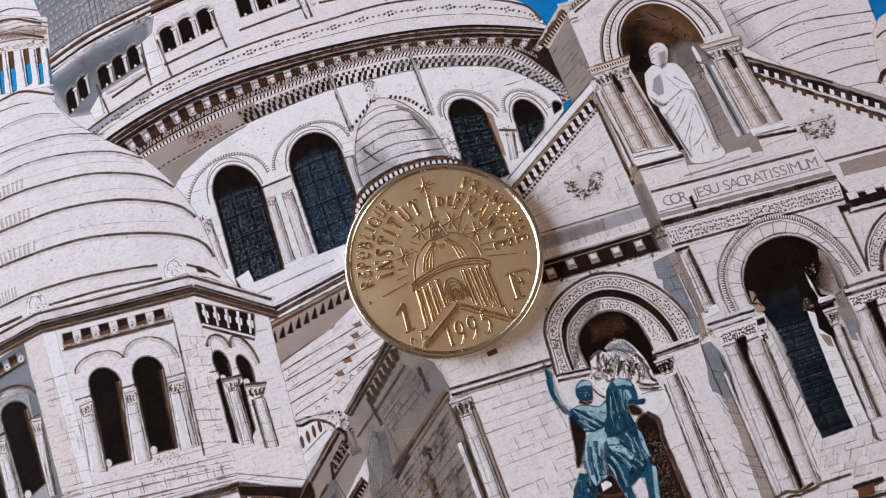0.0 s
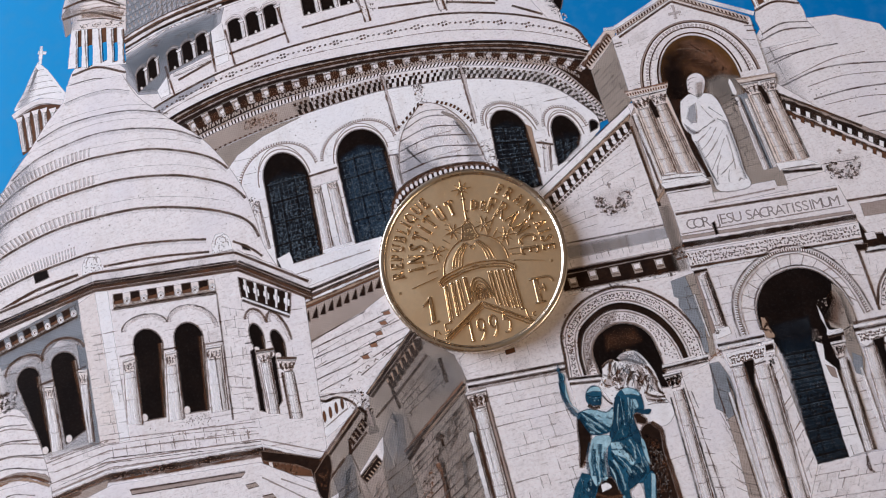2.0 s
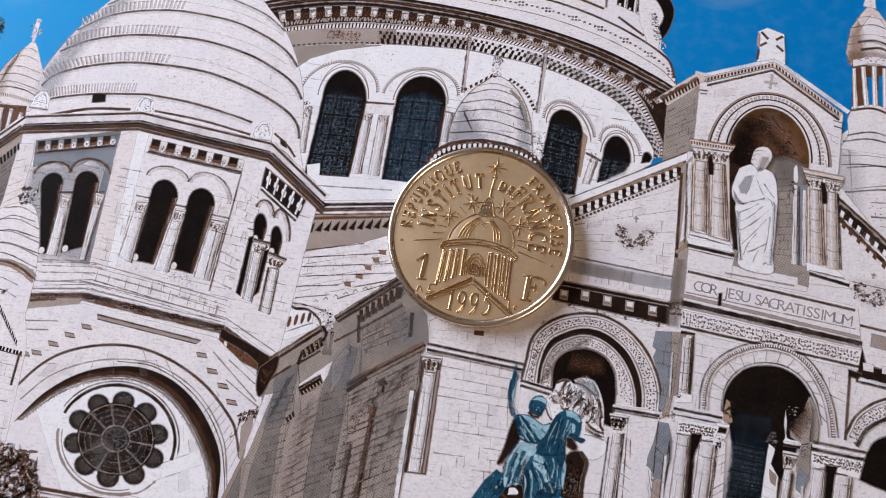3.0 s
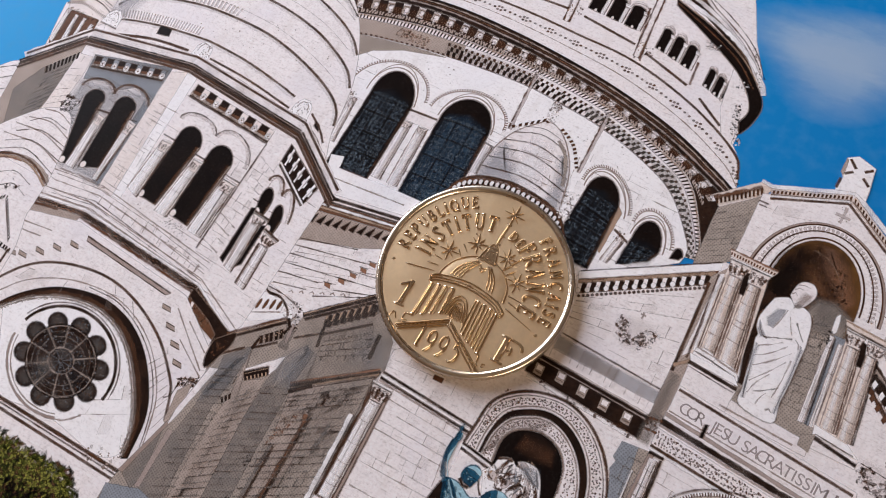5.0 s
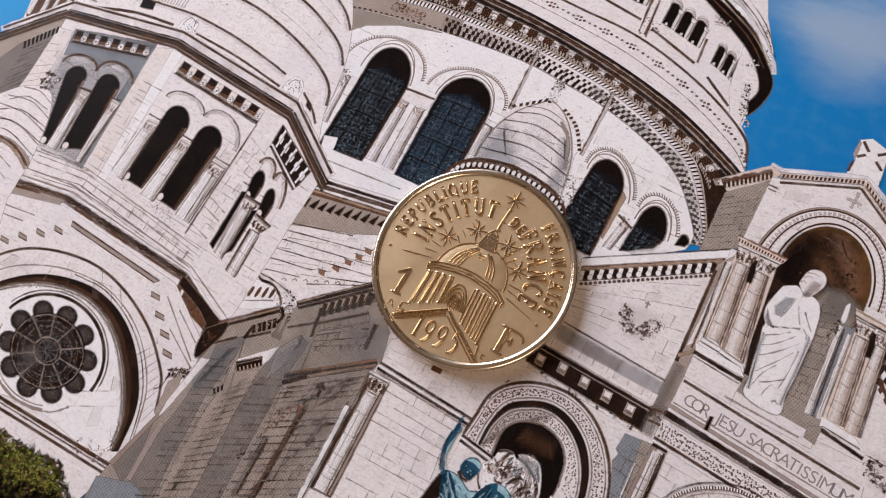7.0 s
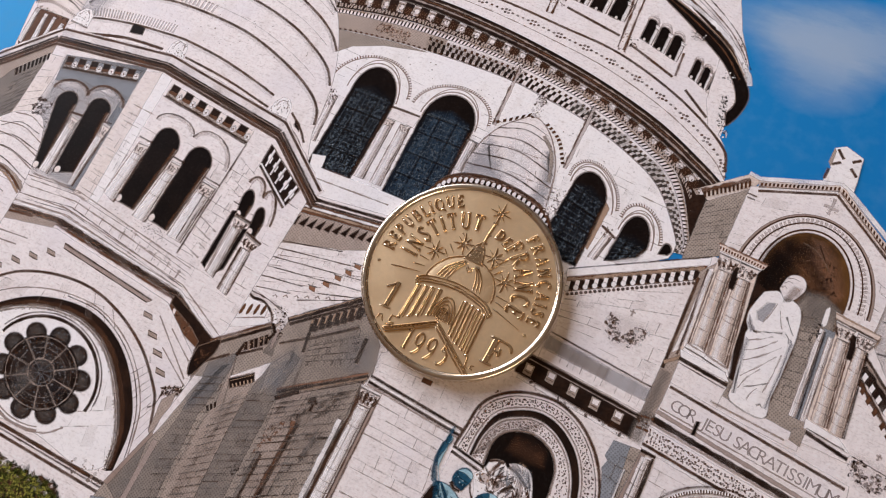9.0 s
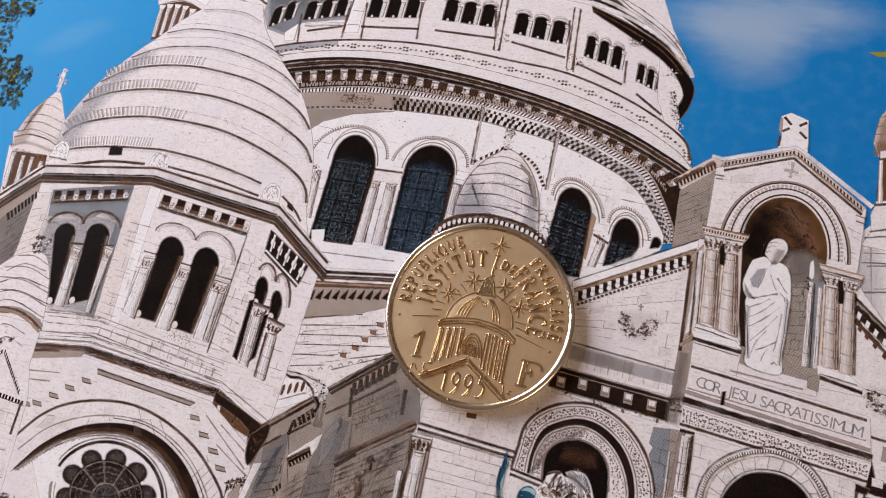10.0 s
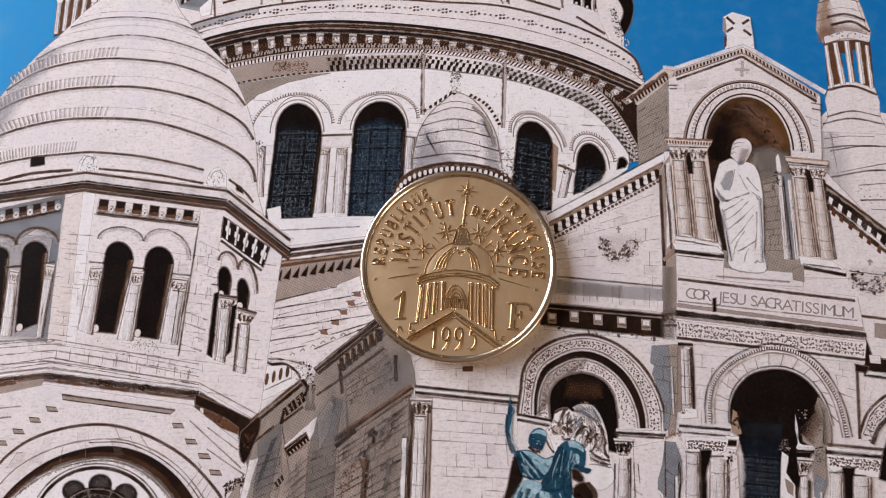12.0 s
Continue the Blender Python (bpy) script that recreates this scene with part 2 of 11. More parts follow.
def wall_and_window(name, number, x, side, y0, y1, z0, z1):
    """A wall of the added room with its window: frame, sill and mullion stand in the opening; side is the outward
    direction along x.
    """

    def slab(bm, d0, d1, lo, hi):
        xs = sorted((x + side * d0, x + side * d1))
        return box(bm, (xs[0], *lo), (xs[1], *hi))

    bm = bmesh.new()
    for lo, hi in (((-2.2, -0.75), (y0, 1.75)), ((y1, -0.75), (2.0, 1.75)), ((y0, -0.75), (y1, z0)), ((y0, z1), (y1, 1.75))):
        slab(bm, 0, 0.12, lo, hi)
    tagged(mesh_object(name, bm, WALL_PAINT), "unseen added brown wall with a window opening", "wall", kind="structure")
    root = tagged(new(number), "white frame of an unseen window in the added wall", "window", kind="structure")
    for part_name, d0, d1, lo, hi in (
        ("window_frame", 0.05, 0.10, (y0, z0), (y0 + 0.05, z1)), ("window_frame", 0.05, 0.10, (y1 - 0.05, z0), (y1, z1)),
        ("window_frame", 0.05, 0.10, (y0 + 0.05, z0), (y1 - 0.05, z0 + 0.05)), ("window_frame", 0.05, 0.10, (y0 + 0.05, z1 - 0.05), (y1 - 0.05, z1)),
        ("mullion", 0.055, 0.095, ((y0 + y1) / 2 - 0.025, z0 + 0.05), ((y0 + y1) / 2 + 0.025, z1 - 0.05)), ("window_sill", -0.08, 0.04, (y0 + 0.004, z0 - 0.03), (y1 - 0.004, z0 - 0.003)),
    ):
        bm = bmesh.new()
        slab(bm, d0, d1, lo, hi)
        bmesh.ops.bevel(bm, geom=bm.edges[:], offset=0.004, segments=2, affect="EDGES")
        mesh_object(part_name, bm, CEILING_PAINT, root)


wall_and_window("wall_west", "window_1", -0.45, -1, 0.0, 0.80, 0.025, 0.45)
# the east window is made up to hold the warm fill lamp
wall_and_window("wall_east", "added_window_2", 1.05, 1, -1.35, -0.55, 0.03, 0.60)
room_box("wall_south", (-0.57, -2.3, -0.75), (1.17, -2.2, 1.75), WALL_PAINT, "plain brown wall of the added unseen room", "wall")


def make_table():
    root = tagged(new("table"), "plain brown wooden table under the postcard", "table")
    root.location = (0, 0, -0.75)
    bm = bmesh.new()
    box(bm, (-0.4, -0.4, 0.72), (0.8, 0.4, 0.7496))
    bmesh.ops.bevel(bm, geom=bm.edges[:], offset=0.003, segments=2, affect="EDGES")
    mesh_object("tabletop", bm, TABLE, root)
    for x in (-0.34, 0.74):
        for y in (-0.34, 0.34):
            bm = bmesh.new()
            box(bm, (x - 0.03, y - 0.03, 0), (x + 0.03, y + 0.03, 0.72))
            mesh_object("leg", bm, TABLE, root)


make_table()


# ---- drawing tools for the printed picture, in millimetres on the card ----
rng = random.Random(7)
LIFT = 0.0004
STACK = np.zeros((420, 320), int)


def cells(poly):
    """The half-millimetre cells of the card that a shape may cover."""
    xs, ys = [p[0] for p in poly], [p[1] for p in poly]
    x0, x1 = int((min(xs) + 105) * 2), int((max(xs) + 105) * 2) + 1
    y0, y1 = int((min(ys) + 75) * 2), int((max(ys) + 75) * 2) + 1
    return slice(max(x0, 0), max(x1, 1)), slice(max(y0, 0), max(y1, 1))


def layer(polys):
    """The height of the next layer of ink over all that lies under these shapes."""
    spots = [cells(p) for p in polys]
    top = max(int(STACK[c].max()) if STACK[c].size else 0 for c in spots) + 1
    for c in spots:
        STACK[c] = top
    return top * LIFT


def V2(p):
    return np.array(p, float)


def flow(*pts, n=8):
    """A smooth curve through the given points."""
    q = [V2(p) for p in pts]
    if len(q) == 2:
        return [q[0] + (q[1] - q[0]) * s / n for s in range(n + 1)]
    q = [2 * q[0] - q[1]] + q + [2 * q[-1] - q[-2]]
    out = []
    for a, b, c, d in zip(q, q[1:], q[2:], q[3:]):
        for s in range(n):
            t = s / n
            out.append(0.5 * (2 * b + (c - a) * t + (2 * a - 5 * b + 4 * c - d) * t * t + (3 * b - a - 3 * c + d) * t**3))
    return out + [q[-2]]


def bow(l, top, r, n=24):
    """Half an ellipse from l over top to r."""
    l, top, r = V2(l), V2(top), V2(r)
    c = (l + r) / 2
    return [c - math.cos(math.pi * k / n) * (r - l) / 2 + math.sin(math.pi * k / n) * (top - c) for k in range(n + 1)]


def oval(c, u, v, n=20):
    c, u, v = V2(c), V2(u) - V2(c), V2(v) - V2(c)
    return [c + math.cos(2 * math.pi * k / n) * u + math.sin(2 * math.pi * k / n) * v for k in range(n)]


def even(curve, n, lo=0.0, hi=1.0):
    """n + 1 points at equal steps along a curve, from the part lo to the part hi of its length."""
    q = np.array([V2(p) for p in curve])
    far = np.r_[0, np.cumsum(np.hypot(*np.diff(q, axis=0).T))]
    at = np.linspace(lo, hi, n + 1) * far[-1]
    return np.c_[np.interp(at, far, q[:, 0]), np.interp(at, far, q[:, 1])]


def length(curve):
    q = np.array([V2(p) for p in curve])
    return float(np.hypot(*np.diff(q, axis=0).T).sum())


def shifted(curve, w):
    """The curve moved to its left by w."""
    q = np.array([V2(p) for p in curve])
    d = np.gradient(q, axis=0)
    d /= np.hypot(d[:, 0], d[:, 1])[:, None] + 1e-9
    return q + w * np.c_[-d[:, 1], d[:, 0]]


def partner(curve, other):
    """For each point of a curve the nearest point of the other one, so that pieces between them stand square."""
    q = even(other, 400)
    return [q[int(np.argmin(((q - V2(p)) ** 2).sum(1)))] for p in curve]


def between(one, two, t):
    one = even(one, 100)
    return [lerp(a, b, t) for a, b in zip(one, partner(one, two))]


def lerp(a, b, t):
    return V2(a) + (V2(b) - V2(a)) * t


def frayed(pts, step=0.7, fray=0.035):
    """The outline with the slightly uneven edge of a printed photograph."""
    out = []
    for p, q in zip(pts, [*pts[1:], pts[0]]):
        n = max(1, int(np.hypot(*(V2(q) - V2(p))) / step))
        out.append(V2(p))
        out += [lerp(p, q, k / n) + (rng.uniform(-fray, fray), rng.uniform(-fray, fray)) for k in range(1, n)]
    return out


class Drawing:
    """One printed part of the picture: flat areas of ink that lie in layers on the card."""

    def __init__(self, name, parent, label=""):
        self.mesh = bpy.data.meshes.new(name)
        self.ob = new(name, self.mesh)
        self.ob.parent = parent
        if label:
            self.ob["label"] = label
        self.verts, self.faces, self.slots, self.inks, self.core = [], [], [], [], []

    def _ink(self, colour):
        if colour not in self.inks:
            self.inks.append(colour)
        return self.inks.index(colour)

    def _add(self, rows, cores, height, slot, closed=False):
        """Rows of points with the strength of the ink along each row, joined by faces that look up."""
        first, n = len(self.verts), len(rows[0])
        for row, core in zip(rows, cores):
            self.verts += [(p[0] * MM, p[1] * MM, height * MM) for p in row]
            self.core += list(core) if hasattr(core, "__len__") else [core] * n
        for r in range(len(rows) - 1):
            for k in range(n if closed else n - 1):
                m = (k + 1) % n
                a, b, c, e = first + r * n + k, first + r * n + m, first + (r + 1) * n + m, first + (r + 1) * n + k
                self.faces.append((a, b, c, e))
                self.slots.append(slot)

    def _lay(self, colour, polys, bleed=0.09, strength=1.0):
        """Closed shapes whose ink thins out over a narrow border."""
        if not polys:
            return
        if colour in (DARK, BLACK, LINE) and strength > 0.9:
            self._fringe(polys)
        height, slot = layer(polys), self._ink(colour)
        for poly in polys:
            q = np.array([V2(p) for p in poly])
            nxt = np.roll(q, -1, axis=0)
            area = float((q[:, 0] * nxt[:, 1] - nxt[:, 0] * q[:, 1]).sum()) / 2
            if area < 0:
                q = q[::-1]
            around = float(np.hypot(*(q - np.roll(q, 1, axis=0)).T).sum()) + 1e-9
            e = min(bleed, 0.5 * abs(area) / around)
            a, b = q - np.roll(q, 1, axis=0), np.roll(q, -1, axis=0) - q
            a /= np.hypot(a[:, 0], a[:, 1])[:, None] + 1e-9
            b /= np.hypot(b[:, 0], b[:, 1])[:, None] + 1e-9
            d = a + b
            d /= np.hypot(d[:, 0], d[:, 1])[:, None] + 1e-9
            out = np.c_[d[:, 1], -d[:, 0]]
            first, n = len(self.verts), len(q)
            self._add([q + out * e, q - out * e], [0.0, strength], height, slot, True)
            self.faces.append(tuple(range(first + n, first + 2 * n)))
            self.slots.append(slot)

    def _fringe(self, polys):
        """A thin warm border of scattered ink round large dark shapes."""
        for poly in polys:
            q = np.array([V2(p) for p in poly])
            nxt = np.roll(q, -1, axis=0)
            area = float((q[:, 0] * nxt[:, 1] - nxt[:, 0] * q[:, 1]).sum()) / 2
            if abs(area) < 0.35:
                continue
            if area < 0:
                q = q[::-1]
            d = np.roll(q, -1, axis=0) - np.roll(q, 1, axis=0)
            d /= np.hypot(d[:, 0], d[:, 1])[:, None] + 1e-9
            out = np.c_[d[:, 1], -d[:, 0]]
            height = layer([q + out * 0.3])
            self._add([q + out * 0.22, q + out * 0.05, q - out * 0.02], [0.0, 0.58, 0.58], height, self._ink(FRINGE), True)

    def wash(self, colour, pts, soft=0.8, strength=0.5):
        """A half-tone that fades out softly over its whole border."""
        q = np.array([V2(p) for p in frayed(pts, 1.5, 0.1)])
        nxt = np.roll(q, -1, axis=0)
        if float((q[:, 0] * nxt[:, 1] - nxt[:, 0] * q[:, 1]).sum()) < 0:
            q = q[::-1]
        d = np.roll(q, -1, axis=0) - np.roll(q, 1, axis=0)
        d /= np.hypot(d[:, 0], d[:, 1])[:, None] + 1e-9
        out = np.c_[d[:, 1], -d[:, 0]] * soft / 2
        first, n = len(self.verts), len(q)
        self._add([q + out, q - out], [0.0, strength], layer([q + out]), self._ink(colour), True)
        self.faces.append(tuple(range(first + n, first + 2 * n)))
        self.slots.append(self._ink(colour))

    def fill(self, colour, *pts):
        self._lay(colour, [frayed(pts if len(pts) > 1 else pts[0])])

    def band(self, colour, one, two):
        n = max(len(one), len(two), 2)
        a, b = even(one, n), even(two, n)
        height, slot = layer([(a[i], a[i + 1], b[i + 1], b[i]) for i in range(n)]), self._ink(colour)
        across = b - a
        wide = np.hypot(across[:, 0], across[:, 1])[:, None] + 1e-9
        e = across / wide * np.minimum(0.09, wide / 4)
        rows = [a - e, a + e, b - e, b + e]
        d = a[1] - a[0]
        if d[0] * across[0][1] - d[1] * across[0][0] < 0:
            rows = rows[::-1]
        self._add(rows, [0.0, 1.0, 1.0, 0.0], height, slot)

    def stroke(self, colour, curve, w, rough=0.25, gaps=0.0, strength=1.0):
        n = max(2, int(length(curve) / 0.5))
        q = even(curve, n)
        if colour is LINE:
            w *= 0.86
        if colour in (LINE, DARK, BLACK) and w >= 0.2:
            one, two = shifted(q, -w / 2 - 0.13), shifted(q, w / 2 + 0.13)
            rows = [one, lerp(one, two, 0.3), lerp(one, two, 0.7), two]
            self._add(rows, [0.0, 0.58, 0.58, 0.0], layer([(one[i], one[i + 1], two[i + 1], two[i]) for i in range(n)]), self._ink(FRINGE))
        half = [w * (1 + rough * rng.uniform(-1, 1)) * (0.45 if rng.random() < gaps else 1) for _ in range(n + 1)]
        mid = q + np.array([[rng.uniform(-1, 1) * min(w, 0.3) * rough * 0.25 for _ in range(2)] for _ in range(n + 1)])
        d = np.gradient(q, axis=0)
        d /= np.hypot(d[:, 0], d[:, 1])[:, None] + 1e-9
        side = np.c_[-d[:, 1], d[:, 0]]
        half = np.array(half)[:, None]
        out, inn = np.minimum(half, half / 2 + 0.09), np.maximum(half / 2 - 0.09, 0)
        height, slot = layer([(mid[i] - side[i] * w, mid[i + 1] - side[i + 1] * w, mid[i + 1] + side[i + 1] * w, mid[i] + side[i] * w) for i in range(n)]), self._ink(colour)
        # the ink of a line is never even: it pales and deepens along its way
        swing = rng.uniform(0, 6.28)
        full = [strength * (0.86 + 0.14 * math.sin(swing + i * 0.55) - (0.25 * rng.random() if w < 0.3 else 0.1 * rng.random())) for i in range(n + 1)]
        self._add([mid - side * out, mid - side * inn, mid + side * inn, mid + side * out], [0.0, full, full, 0.0], height, slot)

    def line(self, colour, p, q, w, **more):
        self.stroke(colour, [V2(p), V2(q)], w, **more)

    def teeth(self, colour, one, two, n, duty=0.5, start=0.25, jitter=0.0, strength=1.0):
        """n pieces side by side between two curves."""
        a = even(one, n * 20)
        b = even(two, n * 20)
        w = max(1, int(20 * duty))
        polys = []
        for k in range(n):
            i = int(k * 20 + 20 * start + rng.uniform(-1, 1) * 20 * jitter)
            i = min(max(i, 0), n * 20 - w)
            polys.append((a[i], a[i + w], b[i + w], b[i]))
        self._lay(colour, polys, 0.09, strength)

    def arch(self, colour, fl, l, top, r, fr):
        self.fill(colour, [V2(fl), *bow(l, top, r), V2(fr)])

    def ring(self, colour, l, top, r, w):
        inner = bow(l, top, r)
        self.band(colour, inner, shifted(inner, w))

    def ring_teeth(self, colour, l, top, r, w, n, duty=0.5, gap=0.0):
        inner = shifted(bow(l, top, r), gap)
        self.teeth(colour, inner, shifted(inner, w), n, duty, 0.25, 0.06)

    def carving(self, colour, one, two, n, rows, size):
        """An uneven lattice of small marks between two curves, as in carved foliage."""
        a, b = even(one, n), even(two, n)
        polys = []
        for k in range(n):
            for j in range(rows):
                s, t = rng.uniform(-0.35, 0.35), (j + 0.5 + rng.uniform(-0.35, 0.35)) / rows
                i = min(max(k, 0), n - 1)
                c = lerp(lerp(a[i], a[i + 1], 0.5 + s + 0.25 * (j % 2)), lerp(b[i], b[i + 1], 0.5 + s + 0.25 * (j % 2)), t)
                m, turn = rng.choice((4, 5)), rng.uniform(0, 6.28)
                polys.append([c + size * rng.uniform(0.5, 1.2) * V2((math.cos(turn + 6.283 * q / m), math.sin(turn + 6.283 * q / m))) for q in range(m)])
        self._lay(colour, polys[::2], 0.09, 0.85)
        self._lay(colour, polys[1::2], 0.09, 0.55)

    def masonry(self, bl, br, tr, tl, rows, blocks, w=0.06, colour=None, gaps=0.25):
        """Thin uneven joints of coursed stone in a four-sided field, here clear and there almost gone."""
        colour = colour or FAINT
        cuts = [(k + rng.uniform(-0.16, 0.16)) / rows for k in range(1, rows)]
        for s in cuts:
            a, b = lerp(bl, tl, s), lerp(br, tr, s)
            t = 0.0
            while t < 0.97:
                step = rng.uniform(0.6, 1.9) / max(blocks, 1)
                if rng.random() > gaps:
                    e = min(1.0, t + step)
                    self.stroke(colour, [lerp(a, b, t), lerp(a, b, e)], w * rng.uniform(1.1, 2.0), 0.5, 0.25, rng.uniform(0.3, 0.95))
                t += step
        edges = [0.0, *cuts, 1.0]
        for k in range(rows):
            a, b = (lerp(bl, tl, edges[k]), lerp(br, tr, edges[k])), (lerp(bl, tl, edges[k + 1]), lerp(br, tr, edges[k + 1]))
            for j in range(blocks):
                s = (j + 0.5 + 0.5 * (k % 2) + rng.uniform(-0.3, 0.3)) / blocks
                if s < 0.98 and rng.random() > gaps + 0.15:
                    self.stroke(colour, [lerp(*a, s), lerp(*b, s)], w * rng.uniform(1.0, 1.6), 0.5, 0.25, rng.uniform(0.25, 0.75))
                    if rng.random() < 0.3:
                        u = min(s + rng.uniform(0.4, 0.9) / blocks, 1.0)
                        self.wash(colour, [lerp(*a, s), lerp(*a, u), lerp(*b, u), lerp(*b, s)], 0.25, rng.uniform(0.04, 0.12))

    def specks(self, colour, bl, br, tr, tl, n, size, long=1.0):
        """Small uneven marks strewn over a four-sided field: carving, leaves, stains."""
        dark = colour in (LINE, DARK, BLACK, BROWN)
        polys, long = [], long * (1.5 if dark else 1.0)
        for _ in range(n):
            s, t = rng.random(), rng.random()
            c = lerp(lerp(bl, br, s), lerp(tl, tr, s), t)
            r, turn, k = size * rng.uniform(0.5, 1.2), rng.uniform(0, 6.28), rng.choice((4, 5, 6))
            ring = [(math.cos(6.283 * i / k) * r * rng.uniform(0.6, 1.3) * long, math.sin(6.283 * i / k) * r * rng.uniform(0.6, 1.3)) for i in range(k)]
            polys.append([c + (x * math.cos(turn) - y * math.sin(turn), x * math.sin(turn) + y * math.cos(turn)) for x, y in ring])
        third = len(polys) // 3
        for part, much in ((polys[:third], 0.32), (polys[third:2 * third], 0.52), (polys[2 * third:], 0.72)):
            self._lay(colour, part, 0.13 if dark else 0.1, much)

    def scrolls(self, one, two, n, tone=None, deep=None):
        """A carved frieze: a running wave of tendrils with curled ends and dark hollows between two curves."""
        tone, deep = tone or LINE, deep or BROWN
        a, b = even(one, n * 8), even(two, n * 8)

        def at(u, v):
            i = min(max(u, 0.0), n - 0.001) * 8
            k = int(i)
            return lerp(lerp(a[k], a[k + 1], i - k), lerp(b[k], b[k + 1], i - k), v)

        wide = float(np.median(np.hypot(*(a - b).T)))
        for k in range(n):
            side = 1 if k % 2 else -1
            c = k + 0.5
            self.stroke(tone, [at(c + 0.34 * math.cos(t) * (1 - t / 11), 0.5 + side * 0.36 * math.sin(t) * (1 - t / 11)) for t in np.linspace(0, 7.2, 14)], wide * 0.1, 0.5, 0.1, 0.8)
            self.stroke(tone, [at(c - 0.5, 0.5), at(c - 0.25, 0.5 + side * 0.4), at(c + 0.2, 0.5 + side * 0.42), at(c + 0.5, 0.5)], wide * 0.09, 0.5, 0.15, 0.75)
            for v in (0.1, 0.9):
                p = at(c + rng.uniform(-0.12, 0.12), v)
                self._lay(deep, [oval(p, p + (wide * 0.1, 0), p + (0, wide * 0.08), 7)], 0.06, 0.85)
                p = at(c + 0.5, v)
                self._lay(deep, [oval(p, p + (wide * 0.12, 0), p + (0, wide * 0.1), 7)], 0.06, 0.9)
            p = at(c, 0.5)
            self._lay(deep, [oval(p, p + (wide * 0.07, 0), p + (0, wide * 0.07), 7)], 0.05, 0.8)

    def crest(self, c, wide, high, tilt=0.0):
        """A carved coat of arms: two curled wings over a shield of foliage, under a small cross."""
        c = V2(c)
        co, si = math.cos(tilt), math.sin(tilt)

        def at(x, y):
            return c + V2((x * wide * co - y * high * si, x * wide * si + y * high * co))

        self.wash(SOFT, [at(x, y) for x, y in ((-1, 0.4), (-0.5, 0.6), (0.6, 0.6), (1, 0.4), (0.8, -0.5), (0.3, -0.95), (-0.3, -0.95), (-0.8, -0.5))], 0.9, 0.2)
        for k in range(84):
            turn = radians(150 + 245 * (k * 0.618 % 1))
            out = rng.uniform(0.3, 1.0)
            p = at(out * math.cos(turn), 0.85 * out * math.sin(turn))
            swing, r = rng.uniform(0, 6.28), rng.uniform(0.1, 0.24) * wide * 0.5
            arc = [p + V2((math.cos(swing + t), math.sin(swing + t))) * r for t in np.linspace(0, rng.uniform(1.6, 4.0), 6)]
            self.stroke((LINE, DARK, BROWN, CARVED, LINE, PALE)[k % 6], arc, rng.uniform(0.13, 0.25), 0.6, 0.2, 0.9)
        self.stroke(CARVED, [at(0.3 * math.cos(t), -0.35 + 0.36 * math.sin(t)) for t in np.linspace(2.6, 6.6, 10)], 0.14, 0.5, 0.2, 0.7)
        self.stroke(MID, [at(0, 1.05), at(0, 0.7)], 0.2, strength=0.8)
        self.stroke(MID, [at(-0.14, 0.92), at(0.14, 0.92)], 0.18, strength=0.8)

    def column(self, tl, tr, br, bl, body=None, rings=0):
        """A round stone shaft: lit body, soft half-tone flank, thin uneven edges and a few joints."""
        body = body or STONE
        self.fill(body, V2(tl), V2(bl), V2(br), V2(tr))
        wide = float(np.hypot(*(V2(tr) - V2(tl))))
        self.wash(SHADE_WARM, [lerp(tl, tr, 0.68), lerp(bl, br, 0.68), V2(br), V2(tr)], wide * 0.4, 0.5)
        self.wash(PALE, [lerp(tl, tr, 0.2), lerp(bl, br, 0.2), lerp(bl, br, 0.5), lerp(tl, tr, 0.5)], wide * 0.25, 0.8)
        self.line(BROWN, tr, br, min(wide * 0.1, 0.15), rough=0.5, gaps=0.15)
        self.line(MID, tl, bl, min(wide * 0.1, 0.14), rough=0.5, gaps=0.2)
        for k in range((rings + 1) // 2):
            t = (k + 0.5 + rng.uniform(-0.35, 0.35)) / ((rings + 1) // 2)
            self.stroke(FAINT, [lerp(tl, bl, t), lerp(tl, bl, t + 0.01) + (V2(tr) - V2(tl)) * 0.5 - (0, 0.05), lerp(tr, br, t)], 0.09, 0.5, 0.2, 0.7)

    def capital(self, bl, br, tr, tl, n=26):
        """A carved capital: flaring pale bell with dark hollows between leaves, under a thin slab."""
        neck_l, neck_r = lerp(bl, br, 0.14), lerp(br, bl, 0.14)
        self.fill(WARM, neck_l, neck_r, V2(tr), V2(tl))
        wide = float(np.hypot(*(V2(tr) - V2(tl))))
        a, b = lerp(neck_l, tl, 0.12), lerp(neck_r, tr, 0.12)
        c, e = lerp(neck_r, tr, 0.72), lerp(neck_l, tl, 0.72)
        self.specks(MID, a, b, c, e, n, wide * 0.07)
        for k in (0.05, 0.36, 0.66, 0.95):
            p, q = lerp(lerp(a, b, k), lerp(e, c, k), 0.15), lerp(lerp(a, b, k), lerp(e, c, k), 0.85)
            self.stroke(LINE, flow(p, lerp(p, q, 0.5) + (wide * rng.uniform(-0.07, 0.07), 0), q), wide * 0.09, 0.6)
        self.specks(BROWN, a, b, c, e, n // 2 + 4, wide * 0.05)
        self.specks(PALE, a, b, c, e, n // 3, wide * 0.045)
        self.line(LINE, lerp(neck_l, tl, 0.03), lerp(neck_r, tr, 0.03), wide * 0.05)
        self.line(DARK, lerp(neck_l, tl, 0.84), lerp(neck_r, tr, 0.84), wide * 0.07)
        self.line(PALE, lerp(neck_l, tl, 0.93), lerp(neck_r, tr, 0.93), wide * 0.08)

